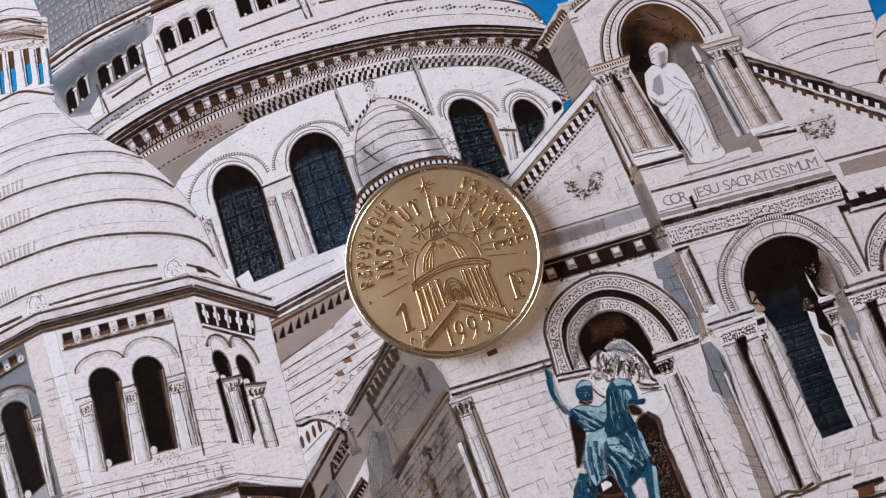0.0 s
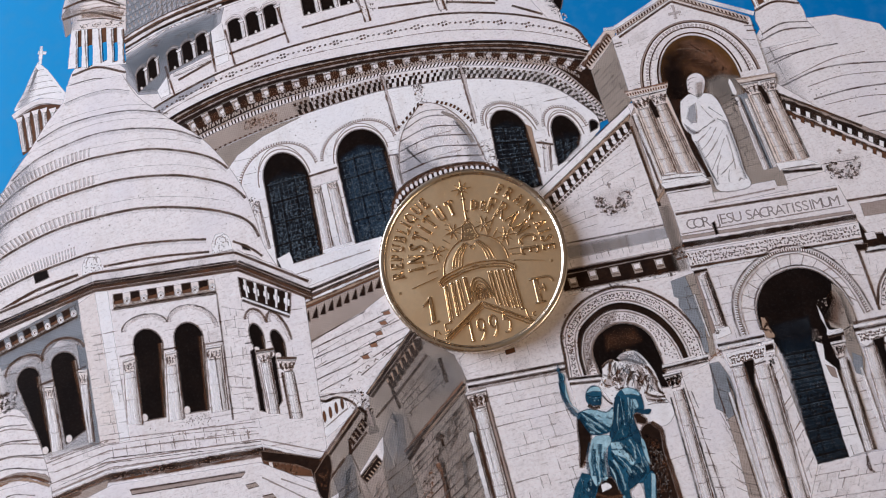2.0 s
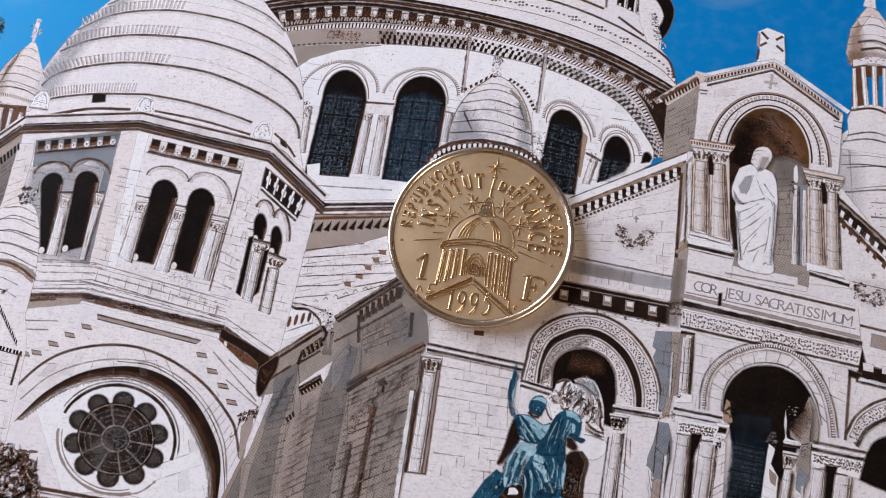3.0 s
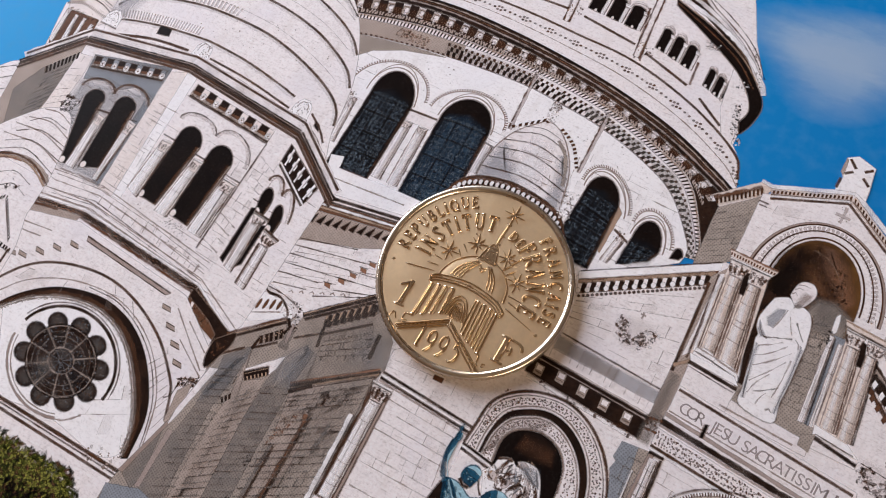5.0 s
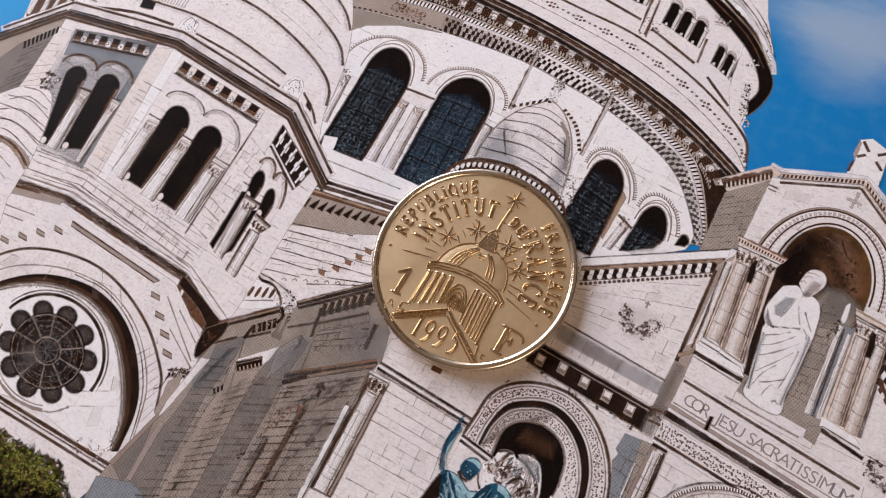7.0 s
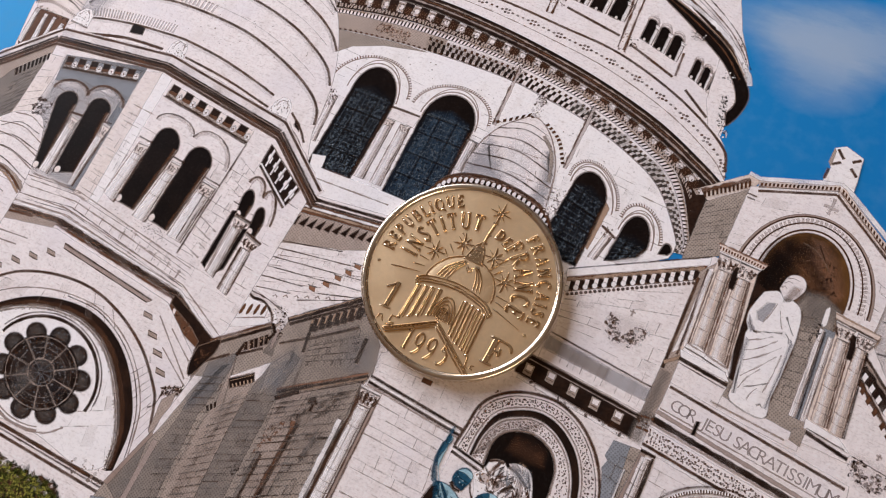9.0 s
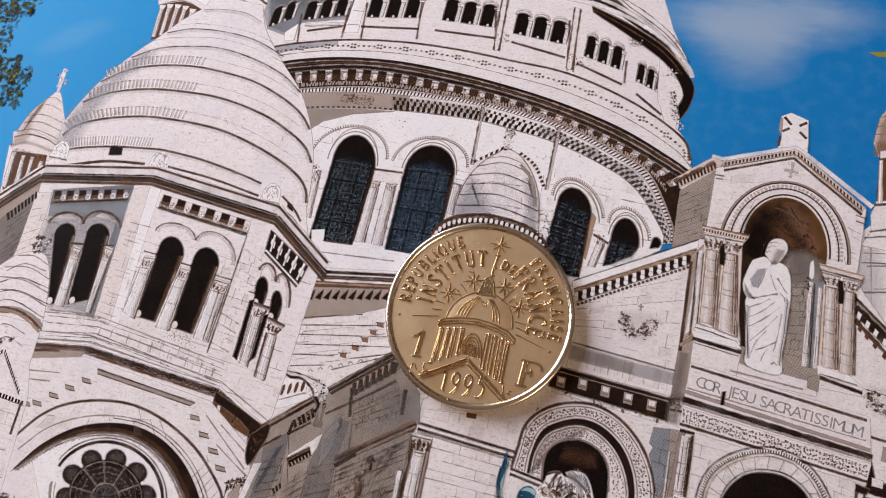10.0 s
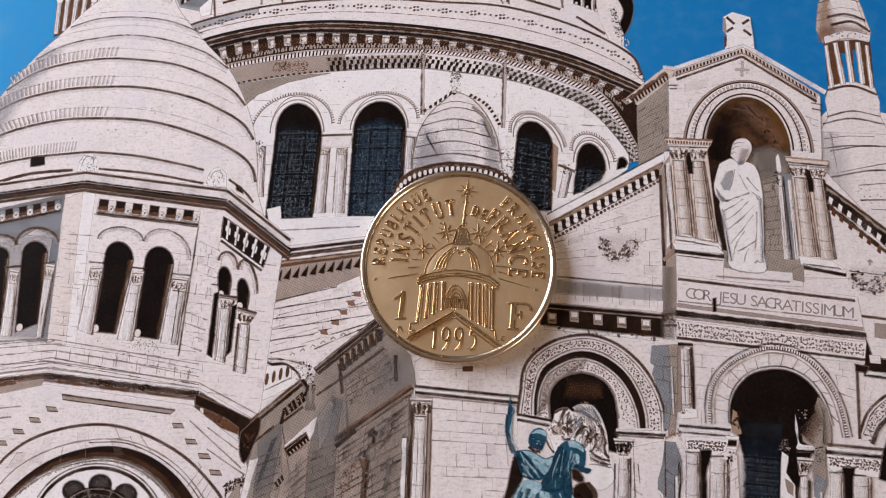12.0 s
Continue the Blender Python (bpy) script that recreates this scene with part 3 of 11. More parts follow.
    def shaft(self, tl, tr, br, bl, body=None, rings=0, cap=0.0):
        """A column as a printed part of its own, with its capital where cap gives the share of its height."""
        c = Drawing("column", self.ob)
        c.column(tl, tr, br, bl, body, rings)
        if cap:
            c.capital(lerp(tl, bl, cap), lerp(tr, br, cap), tr, tl, 18)
        c.done()

    def done(self):
        self.mesh.from_pydata(self.verts, [], self.faces)
        for m in self.inks:
            self.mesh.materials.append(m)
        self.mesh.polygons.foreach_set("material_index", self.slots)
        self.mesh.attributes.new("core", "FLOAT", "POINT").data.foreach_set("value", self.core)
        self.mesh.update()
        return self.ob


def grille_window(parent, name, fl, l, top, r, fr, pane, rows, cols, label="", lower=0.75):
    """A printed round-arched window: dark glass with leaded panes, stout bars, and a dark empty head."""
    d = Drawing(name, parent, label)
    d.arch(BLACK, fl, l, top, r, fr)
    if pane is not None:
        high = float(np.hypot(*(V2(l) - V2(fl))))

        def at(u, v):
            """u across, v up from the sill to the springing and on into the head."""
            if v <= 1:
                return lerp(lerp(fl, l, v), lerp(fr, r, v), u)
            c = lerp(l, r, 0.5)
            lift = math.sqrt(max(0.0, 1 - (2 * u - 1) ** 2))
            return lerp(lerp(l, r, u), lerp(l, r, u) + lift * (V2(top) - c), v - 1)

        reach = 0.75 + 0.45 * lower
        d.wash(pane, [at(0.06, 0.02), at(0.94, 0.02), at(0.92, 0.7), at(0.85, reach), at(0.5, reach + 0.15), at(0.15, reach), at(0.08, 0.7)], 1.4, 0.9)
        # panes that catch a little light, each in its own tone
        for k in range(rows * cols * 7):
            u, v = rng.uniform(0.07, 0.93), rng.random() ** 1.2 * reach
            p = at(u, v)
            w, h = rng.uniform(0.05, 0.13), rng.uniform(0.05, 0.15)
            tone = (LEAD, pane, BLACK, LEAD, GLASS_BLUE if pane is GLASS_BLUE else GLASS)[k % 5]
            d._lay(tone, [(p + (-w, -h), p + (w, -h), p + (w, h), p + (-w, h))], 0.09, rng.uniform(0.25, 0.75) * (1.2 - 0.55 * v))
        fine = max(4, int(high / 0.62))
        for k in range(1, fine):
            v = k / fine * reach
            d.stroke(LEAD, [at(0.07, v), at(0.5, v), at(0.93, v)], 0.1, 0.5, 0.4, 0.46)
        for k in range(1, cols):
            u = k / cols
            d.stroke(LEAD, [at(u, 0.02), at(u, 0.55 * reach), at(u, reach)], 0.1, 0.5, 0.4, 0.46)
        for k in range(1, 5):
            v = k * 0.26
            if v < reach:
                d.stroke(BLACK, [at(0.04, v), at(0.96, v)], 0.19, 0.4, 0.05, 0.9)
                d.stroke(LEAD, [at(0.06, v + 0.018), at(0.94, v + 0.018)], 0.08, 0.5, 0.3, 0.5)
        for u in (0.34, 0.67):
            d.stroke(BLACK, [at(u, 0.02), at(u, reach)], 0.16, 0.4, 0.1, 0.8)
        # lit reveal
        d.stroke(BROWN, [at(0.97, 0.05), at(0.97, 0.98)], 0.2, 0.5, 0.2, 0.6)
    return d.done()


# ---- the postcard: a white card with a printed view of a domed stone church ----
postcard = tagged(new("postcard"), "glossy colour postcard of a white domed church, flat on table", "postcard")
bm = bmesh.new()
box(bm, (-0.104, -0.064, -0.00040), (0.084, 0.078, -0.000005))
mesh_object("card", bm, CARD_WHITE, postcard, "white cardboard sheet")


def printed_sky():
    d = Drawing("printed_sky", postcard, "blue printed sky with a soft grey cloud")
    d.fill(SKY, (-101, -61), (81, -61), (81, 75), (-101, 75))
    d.done()
    m = Drawing("printed_church_mass", postcard, "pale stone body of the printed church")
    m.fill(STONE, (-36.48, -6.07), (-24.21, 5.52), (-8.25, 9.76), (13.18, 10.07), (19.54, 11.80), (21.56, 10.64), (25.79, 12.03), (43.04, 8.71), (52.09, -1.22), (60.94, -13.48), (38.99, -49.46), (14.93, -45.49), (1.69, -40.94), (-21.62, -43.12), (-28.82, -42.82), (-26.72, -27.72), (-36.47, -25.97), (-36.87, -17.52), (-36.18, -8.91))
    m.done()


def far_dome():
    d = Drawing("printed_far_dome", postcard, "pale ribbed stone dome behind the gable")
    d.fill(STONE, [V2(p) for p in ((42.96, 7.99), (44.34, 16.43), (45.21, 18.68), (46.74, 20.09), (55.95, 18.28), (60.69, 15.21), (62.12, 10.96), (61.10, 6.14), (59.49, 1.72), (56.70, -6.12), (45.41, -1.22))])
    d.fill(WARM, [V2(p) for p in ((63.83, 8.41), (61.97, 7.93), (60.35, 6.47), (58.83, 2.86), (57.82, -0.90), (59.12, -3.93), (66.68, 3.64))])
    for a, b, c, w in (
        ((45.89, 16.66), (46.97, 16.90), (48.51, 17.10), 0.2), ((45.74, 14.06), (50.00, 14.63), (54.54, 14.20), 0.18),
        ((44.88, 10.59), (52.24, 11.41), (61.99, 9.06), 0.2), ((48.51, 7.68), (54.06, 7.54), (60.19, 6.46), 0.2),
        ((52.71, 3.70), (56.04, 3.41), (59.21, 2.86), 0.2), ((45.48, 16.93), (48.09, 17.38), (52.06, 17.04), 0.16),
    ):
        d.stroke(LINE if w > 0.15 else FAINT, flow(a, b, c), w)
    for a, b, c, w in (
        ((45.04, 14.39), (47.75, 14.69), (51.71, 14.51), 0.17), ((46.65, 11.28), (52.74, 12.34), (57.34, 12.04), 0.1),
        ((48.51, 9.58), (53.64, 9.64), (60.96, 7.94), 0.1), ((49.60, 6.52), (54.82, 6.09), (59.57, 4.83), 0.1),
        ((60.39, 5.59), (61.41, 6.00), (62.46, 6.05), 0.22), ((57.59, 0.04), (58.85, 1.16), (59.66, 1.22), 0.6),
        ((45.19, 15.66), (47.91, 15.96), (51.22, 15.79), 0.09), ((52.90, 1.27), (55.75, 0.85), (58.36, 0.03), 0.1),
    ):
        d.stroke(LINE if w > 0.15 else FAINT, flow(a, b, c), w)
    d.wash(SHADE_LIGHT, [(44.4, 16.0), (46.4, 18.6), (47.6, 12.0), (47.0, 4.0), (45.0, 2.0), (43.6, 8.0)], 1.8, 0.25)
    d.specks(FAINT, (48.53, 7.42), (58.52, 3.00), (62.07, 9.20), (47.32, 14.06), 40, 0.1)
    d.done()


def lantern_columns(d, tops, feet, wide, gap):
    """A ring of small columns between two curves, with dark gaps."""
    n = len(tops)
    for k in range(n):
        w = wide * (0.7 + 0.3 * math.sin(math.pi * (k + 0.5) / n))
        a, b = V2(tops[k]), V2(feet[k])
        d.fill(STONE, a + (-w, 0), b + (-w, 0), b + (w, 0), a + (w, 0))
        d.fill(gap, a + (w * 0.45, 0), b + (w * 0.45, 0), b + (w, 0), a + (w, 0))
        d.specks(LINE, a + (-w * 1.3, -0.3), a + (w * 1.3, -0.3), a + (w * 1.3, 0.6), a + (-w * 1.3, 0.6), 5, 0.12)


def east_lantern():
    d = Drawing("printed_lantern", postcard, "small columned stone lantern with a pointed cap")
    cap = [V2(p) for p in ((49.01, 38.10), (47.92, 36.60), (46.62, 34.45), (46.15, 32.12), (45.91, 30.64), (46.54, 28.81), (52.17, 28.80), (52.61, 30.08), (52.06, 32.74), (51.64, 34.92), (50.31, 37.18))]
    d.fill(SAND, cap)
    d.fill(STONE, [lerp(p, (50.61, 32.79), 0.25) for p in cap])
    d.wash(TAN, [(46.2, 29.0), (48.4, 29.0), (48.2, 32.4), (47.6, 35.6), (46.6, 33.6)], 1.0, 0.7)
    d.wash(RUST, [(46.3, 29.2), (51.6, 29.2), (51.8, 30.6), (49.4, 31.2), (46.2, 30.8)], 0.8, 0.45)
    for a, b, c in (((46.3, 33.0), (49.2, 33.7), (51.9, 33.0)), ((47.2, 36.0), (49.0, 36.4), (50.8, 36.0)), ((46.1, 31.9), (49.3, 32.5), (52.2, 31.5))):
        d.stroke(FAINT, flow(a, b, c), 0.12, 0.5, 0.2, 0.7)
    d.fill(STONE, (48.86, 40.53), (48.28, 37.95), (49.95, 37.71), (49.86, 40.48))
    d.fill(BROWN, (46.70, 28.97), (52.34, 29.04), (52.00, 22.30), (46.50, 22.43))
    d.fill(SKY, (48.55, 27.13), (49.23, 27.11), (49.17, 23.30), (48.50, 23.32))
    d.fill(SKY, (50.09, 27.49), (50.57, 27.48), (50.38, 23.27), (49.98, 23.28))
    d.fill(STONE, [V2(p) for p in ((46.53, 22.74), (49.44, 23.30), (52.06, 22.30), (52.40, 20.36), (52.22, 18.46), (53.00, 16.04), (44.76, 16.61), (46.06, 18.57), (45.90, 20.72))])
    for tl, tr, br, bl in (((46.69, 28.32), (47.19, 28.47), (47.19, 22.57), (46.70, 22.42)), ((47.77, 28.69), (48.40, 28.76), (48.66, 23.00), (48.04, 22.86)), ((49.17, 28.89), (49.79, 28.87), (49.76, 23.13), (49.14, 23.07)), ((50.52, 28.69), (51.13, 28.67), (51.01, 22.95), (50.40, 22.88)), ((51.62, 28.25), (52.09, 28.15), (51.93, 22.30), (51.46, 22.31))):
        d.fill(SAND, tl, tr, br, bl)
        d.fill(PALE, lerp(tl, tr, 0.1), lerp(tl, tr, 0.6), lerp(bl, br, 0.6), lerp(bl, br, 0.1))
        d.line(BROWN, tr, lerp(tr, br, 0.6), 0.12, rough=0.5)
    d.band(STONE, flow((46.77, 29.62), (49.62, 30.35), (52.48, 29.60)), flow((46.80, 28.64), (49.49, 29.29), (52.22, 28.64)))
    for a, b, c, w in (((46.62, 34.45), (49.37, 35.18), (51.65, 34.42), 0.14), ((47.44, 32.41), (49.91, 32.73), (52.14, 31.74), 0.25), ((47.79, 31.23), (50.47, 31.63), (52.54, 30.09), 0.3), ((46.34, 22.19), (49.36, 22.67), (52.27, 21.36), 0.25), ((45.85, 18.57), (48.94, 19.28), (52.22, 18.46), 0.18), ((45.28, 17.66), (48.82, 18.29), (52.66, 17.39), 0.22)):
        d.stroke(LINE, flow(a, b, c), w)
    d.specks(MID, (47.10, 29.45), (52.23, 29.28), (52.34, 30.09), (47.19, 30.26), 26, 0.14)
    d.specks(MID, (48.19, 37.10), (49.73, 37.04), (50.19, 40.90), (48.63, 40.98), 14, 0.1)
    d.done()


def palm_tips():
    d = Drawing("printed_palm", postcard, "dark green hanging palm leaves")
    for tip, root in (((48.11, 39.52), (49.33, 45.82)), ((49.81, 38.92), (50.05, 45.78)), ((52.42, 37.77), (52.20, 45.67)), ((52.22, 39.50), (51.49, 45.70)), ((54.23, 38.72), (53.27, 45.61)), ((53.66, 40.30), (53.63, 45.59))):
        side = V2((0.55, 0))
        d.fill(LEAF_DARK, V2(root) - side, V2(tip), V2(root) + side)
        d.line(LEAF, root, lerp(root, tip, 0.8), 0.3)
    d.fill(LEAF_PALE, (44.84, 43.80), (46.05, 43.25), (49.39, 43.48), (49.37, 44.68))
    d.done()


def great_dome():
    """The dome's scaled shell, its upper gallery, the balcony ring, the great cornice and the drum with its windows."""
    shell = Drawing("printed_great_dome", postcard, "pale stone dome shell with overlapping scales")
    shell.fill(STONE, [V2(p) for p in ((-39.72, 53.60), (-40.84, 44.44), (-28.79, 41.20), (-24.79, 38.73), (4.73, 42.14), (22.31, 36.17), (21.64, 39.98), (19.45, 44.27), (16.60, 52.11), (-22.27, 67.12))])
    shell.fill(SHADE_COOL, (-38.51, 59.22), (-39.96, 51.70), (-40.53, 45.08), (-30.71, 47.34), (-24.21, 49.08), (-23.27, 52.72))
    low = flow((-40.10, 45.87), (-33.22, 47.69), (-24.25, 48.90), (-27.70, 51.42), (-4.83, 50.69), (8.47, 50.13))
    for k in range(8):
        c = shifted(low, 1.25 * k + 0.5)
        shell.teeth(SHADE_LIGHT, c, shifted(c, 0.55), 96, 0.5, 0.25 + 0.25 * (k % 2), 0.15)
        shell.teeth(MID, shifted(c, 0.5), shifted(c, 0.95), 96, 0.3, 0.25 * (k % 2), 0.15)
        shell.stroke(SHADE_DEEP, shifted(c, -0.05), 0.14, 0.5, 0.3, 0.6)
    east = flow((12.54, 46.79), (17.15, 44.20), (20.37, 41.17), (21.77, 39.18))
    for k in range(3):
        c = shifted(east, -0.5 - 1.1 * k)
        shell.teeth(MID, c, shifted(c, -0.6), 26, 0.5, 0.25 + 0.25 * (k % 2), 0.1)
    shell.done()

    g = Drawing("printed_gallery", postcard, "pale stone arcaded gallery round the dome")
    top = flow((-41.85, 42.78), (-40.79, 44.01), (-33.57, 46.30), (-24.77, 47.22), (-8.55, 47.74), (7.28, 46.94), (13.21, 44.04), (17.92, 40.04), (20.39, 35.92), (21.66, 31.35))
    foot = flow((-38.61, 33.63), (-35.81, 34.93), (-27.83, 36.74), (-19.33, 37.55), (-10.85, 37.42), (-2.46, 36.49), (6.34, 35.31), (15.38, 32.07), (21.57, 28.56))
    floor_line = even(foot, 200)

    def slope(p):
        k = int(np.argmin(np.abs(floor_line[:, 0] - p[0])))
        a, b = floor_line[max(k - 4, 0)], floor_line[min(k + 4, 200)]
        return (b[1] - a[1]) / (b[0] - a[0])

    g.band(STONE, top, foot)
    g.fill(SHADE_LIGHT, (-40.76, 44.02), (-33.10, 46.37), (-24.23, 47.29), (-25.36, 44.61), (-26.52, 44.12), (-27.10, 40.50), (-33.99, 39.06), (-35.69, 36.49), (-39.02, 37.38), (-40.48, 40.30))
    rim = flow((-41.96, 43.17), (-40.87, 44.31), (-33.64, 46.60), (-24.84, 47.52), (-8.61, 48.13), (7.59, 47.64), (13.10, 44.96), (18.58, 41.02), (21.27, 36.91), (21.84, 31.80))
    outer = flow((-42.25, 45.60), (-41.07, 46.76), (-34.22, 48.90), (-25.37, 49.90), (-9.03, 50.46), (8.57, 49.37), (13.66, 46.89), (19.15, 42.90), (22.10, 38.33), (22.17, 31.42))
    g.band(BROWN, rim, outer)
    g.stroke(DARK, between(rim, outer, 0.15), 0.5)
    g.stroke(SHADE_WARM, between(rim, outer, 0.45), 0.24, 0.4)
    g.stroke(DARK, between(rim, outer, 0.62), 0.2, 0.4)
    g.stroke(STONE, between(rim, outer, 0.85), 0.34, 0.3)
    g.stroke(STONE, flow((7.45, 48.67), (12.92, 46.43), (18.41, 42.63), (21.68, 38.01), (22.33, 34.44)), 0.5)
    g.stroke(STONE, flow((-40.57, 45.67), (-33.22, 47.69), (-24.30, 48.72)), 0.5)
    g.stroke(PALE, flow((-40.77, 44.79), (-33.43, 46.80), (-24.53, 47.82)), 0.3)
    # shaded side of the gallery: mottled wall, white pier, ledge and parapet
    g.wash(SHADE_COOL, [(-40.2, 43.4), (-33.2, 45.8), (-25.6, 46.6), (-27.2, 41.0), (-34.0, 39.4), (-36.2, 37.2), (-38.8, 37.8)], 1.0, 0.85)
    g.wash(GLASS_BLUE, [(-39.6, 42.6), (-33.4, 45.0), (-28.2, 45.6), (-28.6, 43.6), (-34.0, 42.0), (-38.6, 39.6)], 1.6, 0.22)
    for p in ((-36.6, 41.6), (-30.6, 44.4)):
        for k in range(4):
            q = V2(p) + (rng.uniform(-1.6, 1.6), rng.uniform(-0.5, 0.5))
            g.stroke(SHADE_DEEP, bow(q + (-0.6, -0.2), q + (0, 0.5), q + (0.6, -0.1), 8), 0.14, 0.5, 0.2, 0.5)
    g.fill(PALE, (-26.88, 44.03), (-25.02, 44.95), (-25.24, 38.46), (-27.29, 38.21))
    g.line(LINE, (-26.98, 43.92), (-27.37, 38.44), 0.14, rough=0.5)
    g.line(MID, (-26.69, 42.02), (-24.96, 42.03), 0.1)
    g.line(MID, (-27.02, 39.63), (-25.28, 39.72), 0.12)
    g.line(STONE, (-33.57, 38.86), (-27.16, 39.77), 0.3)
    g.line(LINE, (-33.56, 38.52), (-27.16, 39.39), 0.14, rough=0.5)
    g.fill(PALE, (-36.24, 37.11), (-34.45, 38.98), (-34.44, 35.73), (-35.85, 35.52))
    g.line(LINE, (-34.49, 38.85), (-34.53, 35.91), 0.14)
    g.line(STONE, (-35.97, 35.57), (-32.79, 36.06), 0.4)
    g.specks(LINE, (-36.41, 44.37), (-34.06, 43.84), (-33.89, 45.41), (-35.73, 45.64), 12, 0.1)
    g.specks(LINE, (-27.35, 47.08), (-24.82, 46.14), (-24.56, 47.64), (-26.89, 48.08), 26, 0.12)
    g.specks(STONE, (-27.35, 47.08), (-24.82, 46.14), (-24.56, 47.64), (-26.89, 48.08), 16, 0.12)
    ob = g.done()

    def opening(tl, tr, br, bl, post):
        """A round-headed dark opening with the small column and flaring capital at its east side."""
        d = Drawing("arched_opening", ob)
        up = (V2(tl) - V2(bl)) * 0.16
        d.arch(BLACK, bl, tl, lerp(tl, tr, 0.5) + up, tr, br)
        d.stroke(SOFT, bow(lerp(tl, tr, -0.12), lerp(tl, tr, 0.5) + up * 1.9, lerp(tl, tr, 1.12), 12), 0.2, 0.4, 0.1, 0.7)
        d.stroke(FAINT, bow(lerp(tl, tr, -0.2), lerp(tl, tr, 0.5) + up * 2.5, lerp(tl, tr, 1.2), 12), 0.1, 0.5, 0.2, 0.6)
        foot_at = lerp(bl, br, rng.uniform(0.2, 0.7)) + (0, 0.15)
        d._lay(WARM, [oval(foot_at, foot_at + (0.2, 0), foot_at + (0, 0.25), 8)], 0.08, 0.8)
        wide = V2(tr) - V2(tl)
        neck = lerp(tr, br, 0.16)
        a, b = neck - wide * 0.02, neck + wide * post
        foot_a = V2(br) - wide * 0.02
        d.column(a, b, foot_a + wide * post, foot_a, PALE)
        d.fill(PALE, a - wide * 0.02, b + wide * 0.02, V2(tr) + wide * (post + 0.14), V2(tr) - wide * 0.16)
        d.stroke(LINE, [lerp(tr, br, 0.05) - wide * 0.12, lerp(tr, br, 0.05) + wide * (post + 0.1)], 0.12, 0.5, 0.2, 0.8)
        d.stroke(MID, [neck - wide * 0.06, neck + wide * (post + 0.04)], 0.14, 0.5, 0.1, 0.8)
        d.done()

    for tl, br, n, high in (
        ((-38.83, 40.49), (-35.04, 38.53), 2, 2.7), ((-33.82, 42.24), (-26.99, 40.62), 3, 2.7), ((-24.29, 44.27), (-15.99, 42.06), 3, 3.1), ((-13.00, 45.11), (-4.73, 42.18), 3, 3.1),
        ((-2.40, 44.06), (5.63, 40.30), 3, 3.0), ((7.99, 41.59), (13.67, 37.56), 3, 2.9), ((15.45, 38.13), (19.53, 34.08), 3, 2.4),
    ):
        tl, br = V2(tl), V2(br)
        gap = (br - tl)[0] / n
        for k in range(n):
            a = tl + V2((gap * k, gap * k * slope(tl)))
            b = a + V2((gap * 0.68, gap * 0.68 * slope(tl)))
            opening(a, b, b + V2((-0.12, -high)), a + V2((-0.12, -high)), 0.3)

    t = Drawing("gallery_trim", ob, "string courses and pilasters of the gallery")
    for a, b in (((-32.96, 37.79), (-27.70, 39.18)), ((-24.96, 39.49), (-16.27, 40.10)), ((-13.91, 40.18), (-4.68, 39.93)), ((-2.57, 39.62), (5.31, 38.07)), ((6.99, 37.37), (13.53, 34.88)), ((15.57, 33.74), (19.25, 31.03))):
        t.line(LINE, a, b, 0.3)
    for a, b in (((-5.67, 44.75), (-4.72, 38.25)), ((-4.93, 44.83), (-4.04, 38.14)), ((-16.66, 44.51), (-16.26, 38.39)), ((5.10, 44.05), (5.91, 36.07)), ((5.92, 45.09), (6.71, 35.98)), ((-27.39, 42.35), (-27.43, 37.27)), ((13.69, 38.63), (13.81, 35.09)), ((20.03, 35.01), (20.36, 30.33)), ((-24.85, 43.62), (-24.49, 37.42)), ((-34.48, 40.57), (-33.86, 35.36))):
        t.line(BROWN, a, b, 0.28)
    for c in ((-3.74, 40.23), (7.11, 37.65), (14.43, 41.61), (20.11, 37.20), (-35.54, 45.14), (-25.89, 47.59)):
        c = V2(c)
        t.specks(MID, c + (-0.8, -0.8), c + (0.8, -0.8), c + (0.8, 0.8), c + (-0.8, 0.8), 14, 0.15)
        t.specks(LINE, c + (-0.8, -0.8), c + (0.8, -0.8), c + (0.8, 0.8), c + (-0.8, 0.8), 14, 0.1)
    t.fill(STONE, [V2(p) for p in ((18.08, 39.83), (20.86, 36.88), (21.86, 34.35), (21.38, 31.30), (21.28, 29.44), (22.52, 28.15), (19.77, 29.97), (18.42, 33.53))])
    t.fill(BLACK, [*flow((7.88, 46.73), (13.53, 44.26), (18.24, 41.42), (21.56, 38.12), (23.00, 35.63), (22.70, 32.96), (21.75, 30.83)), *flow((21.21, 32.39), (21.79, 34.34), (20.90, 36.50), (18.47, 39.29), (13.74, 42.48), (8.22, 45.78))])
    t.stroke(BROWN, flow((8.16, 46.19), (13.61, 43.54), (18.33, 40.64), (21.29, 37.51)), 0.2, 0.5)
    t.stroke(TAN, flow((7.95, 46.74), (13.51, 44.42), (18.29, 41.62), (21.61, 38.32)), 0.14, 0.5)
    t.stroke(PALE, flow((7.72, 47.38), (13.76, 45.18), (18.70, 42.22), (21.89, 38.74), (22.70, 37.11)), 0.6)
    t.stroke(LINE, flow((11.98, 48.59), (16.04, 46.16), (19.76, 42.98), (22.10, 39.34)), 0.16, 0.6, 0.2)
    t.specks(LINE, (21.60, 37.74), (22.44, 37.46), (19.68, 43.76), (19.05, 43.29), 30, 0.1)
    t.specks(DARK, (20.37, 30.42), (21.64, 30.59), (20.72, 34.96), (20.08, 34.88), 50, 0.13)
    t.specks(PALE, (21.31, 29.08), (22.34, 29.40), (22.17, 30.48), (21.36, 30.19), 14, 0.16)
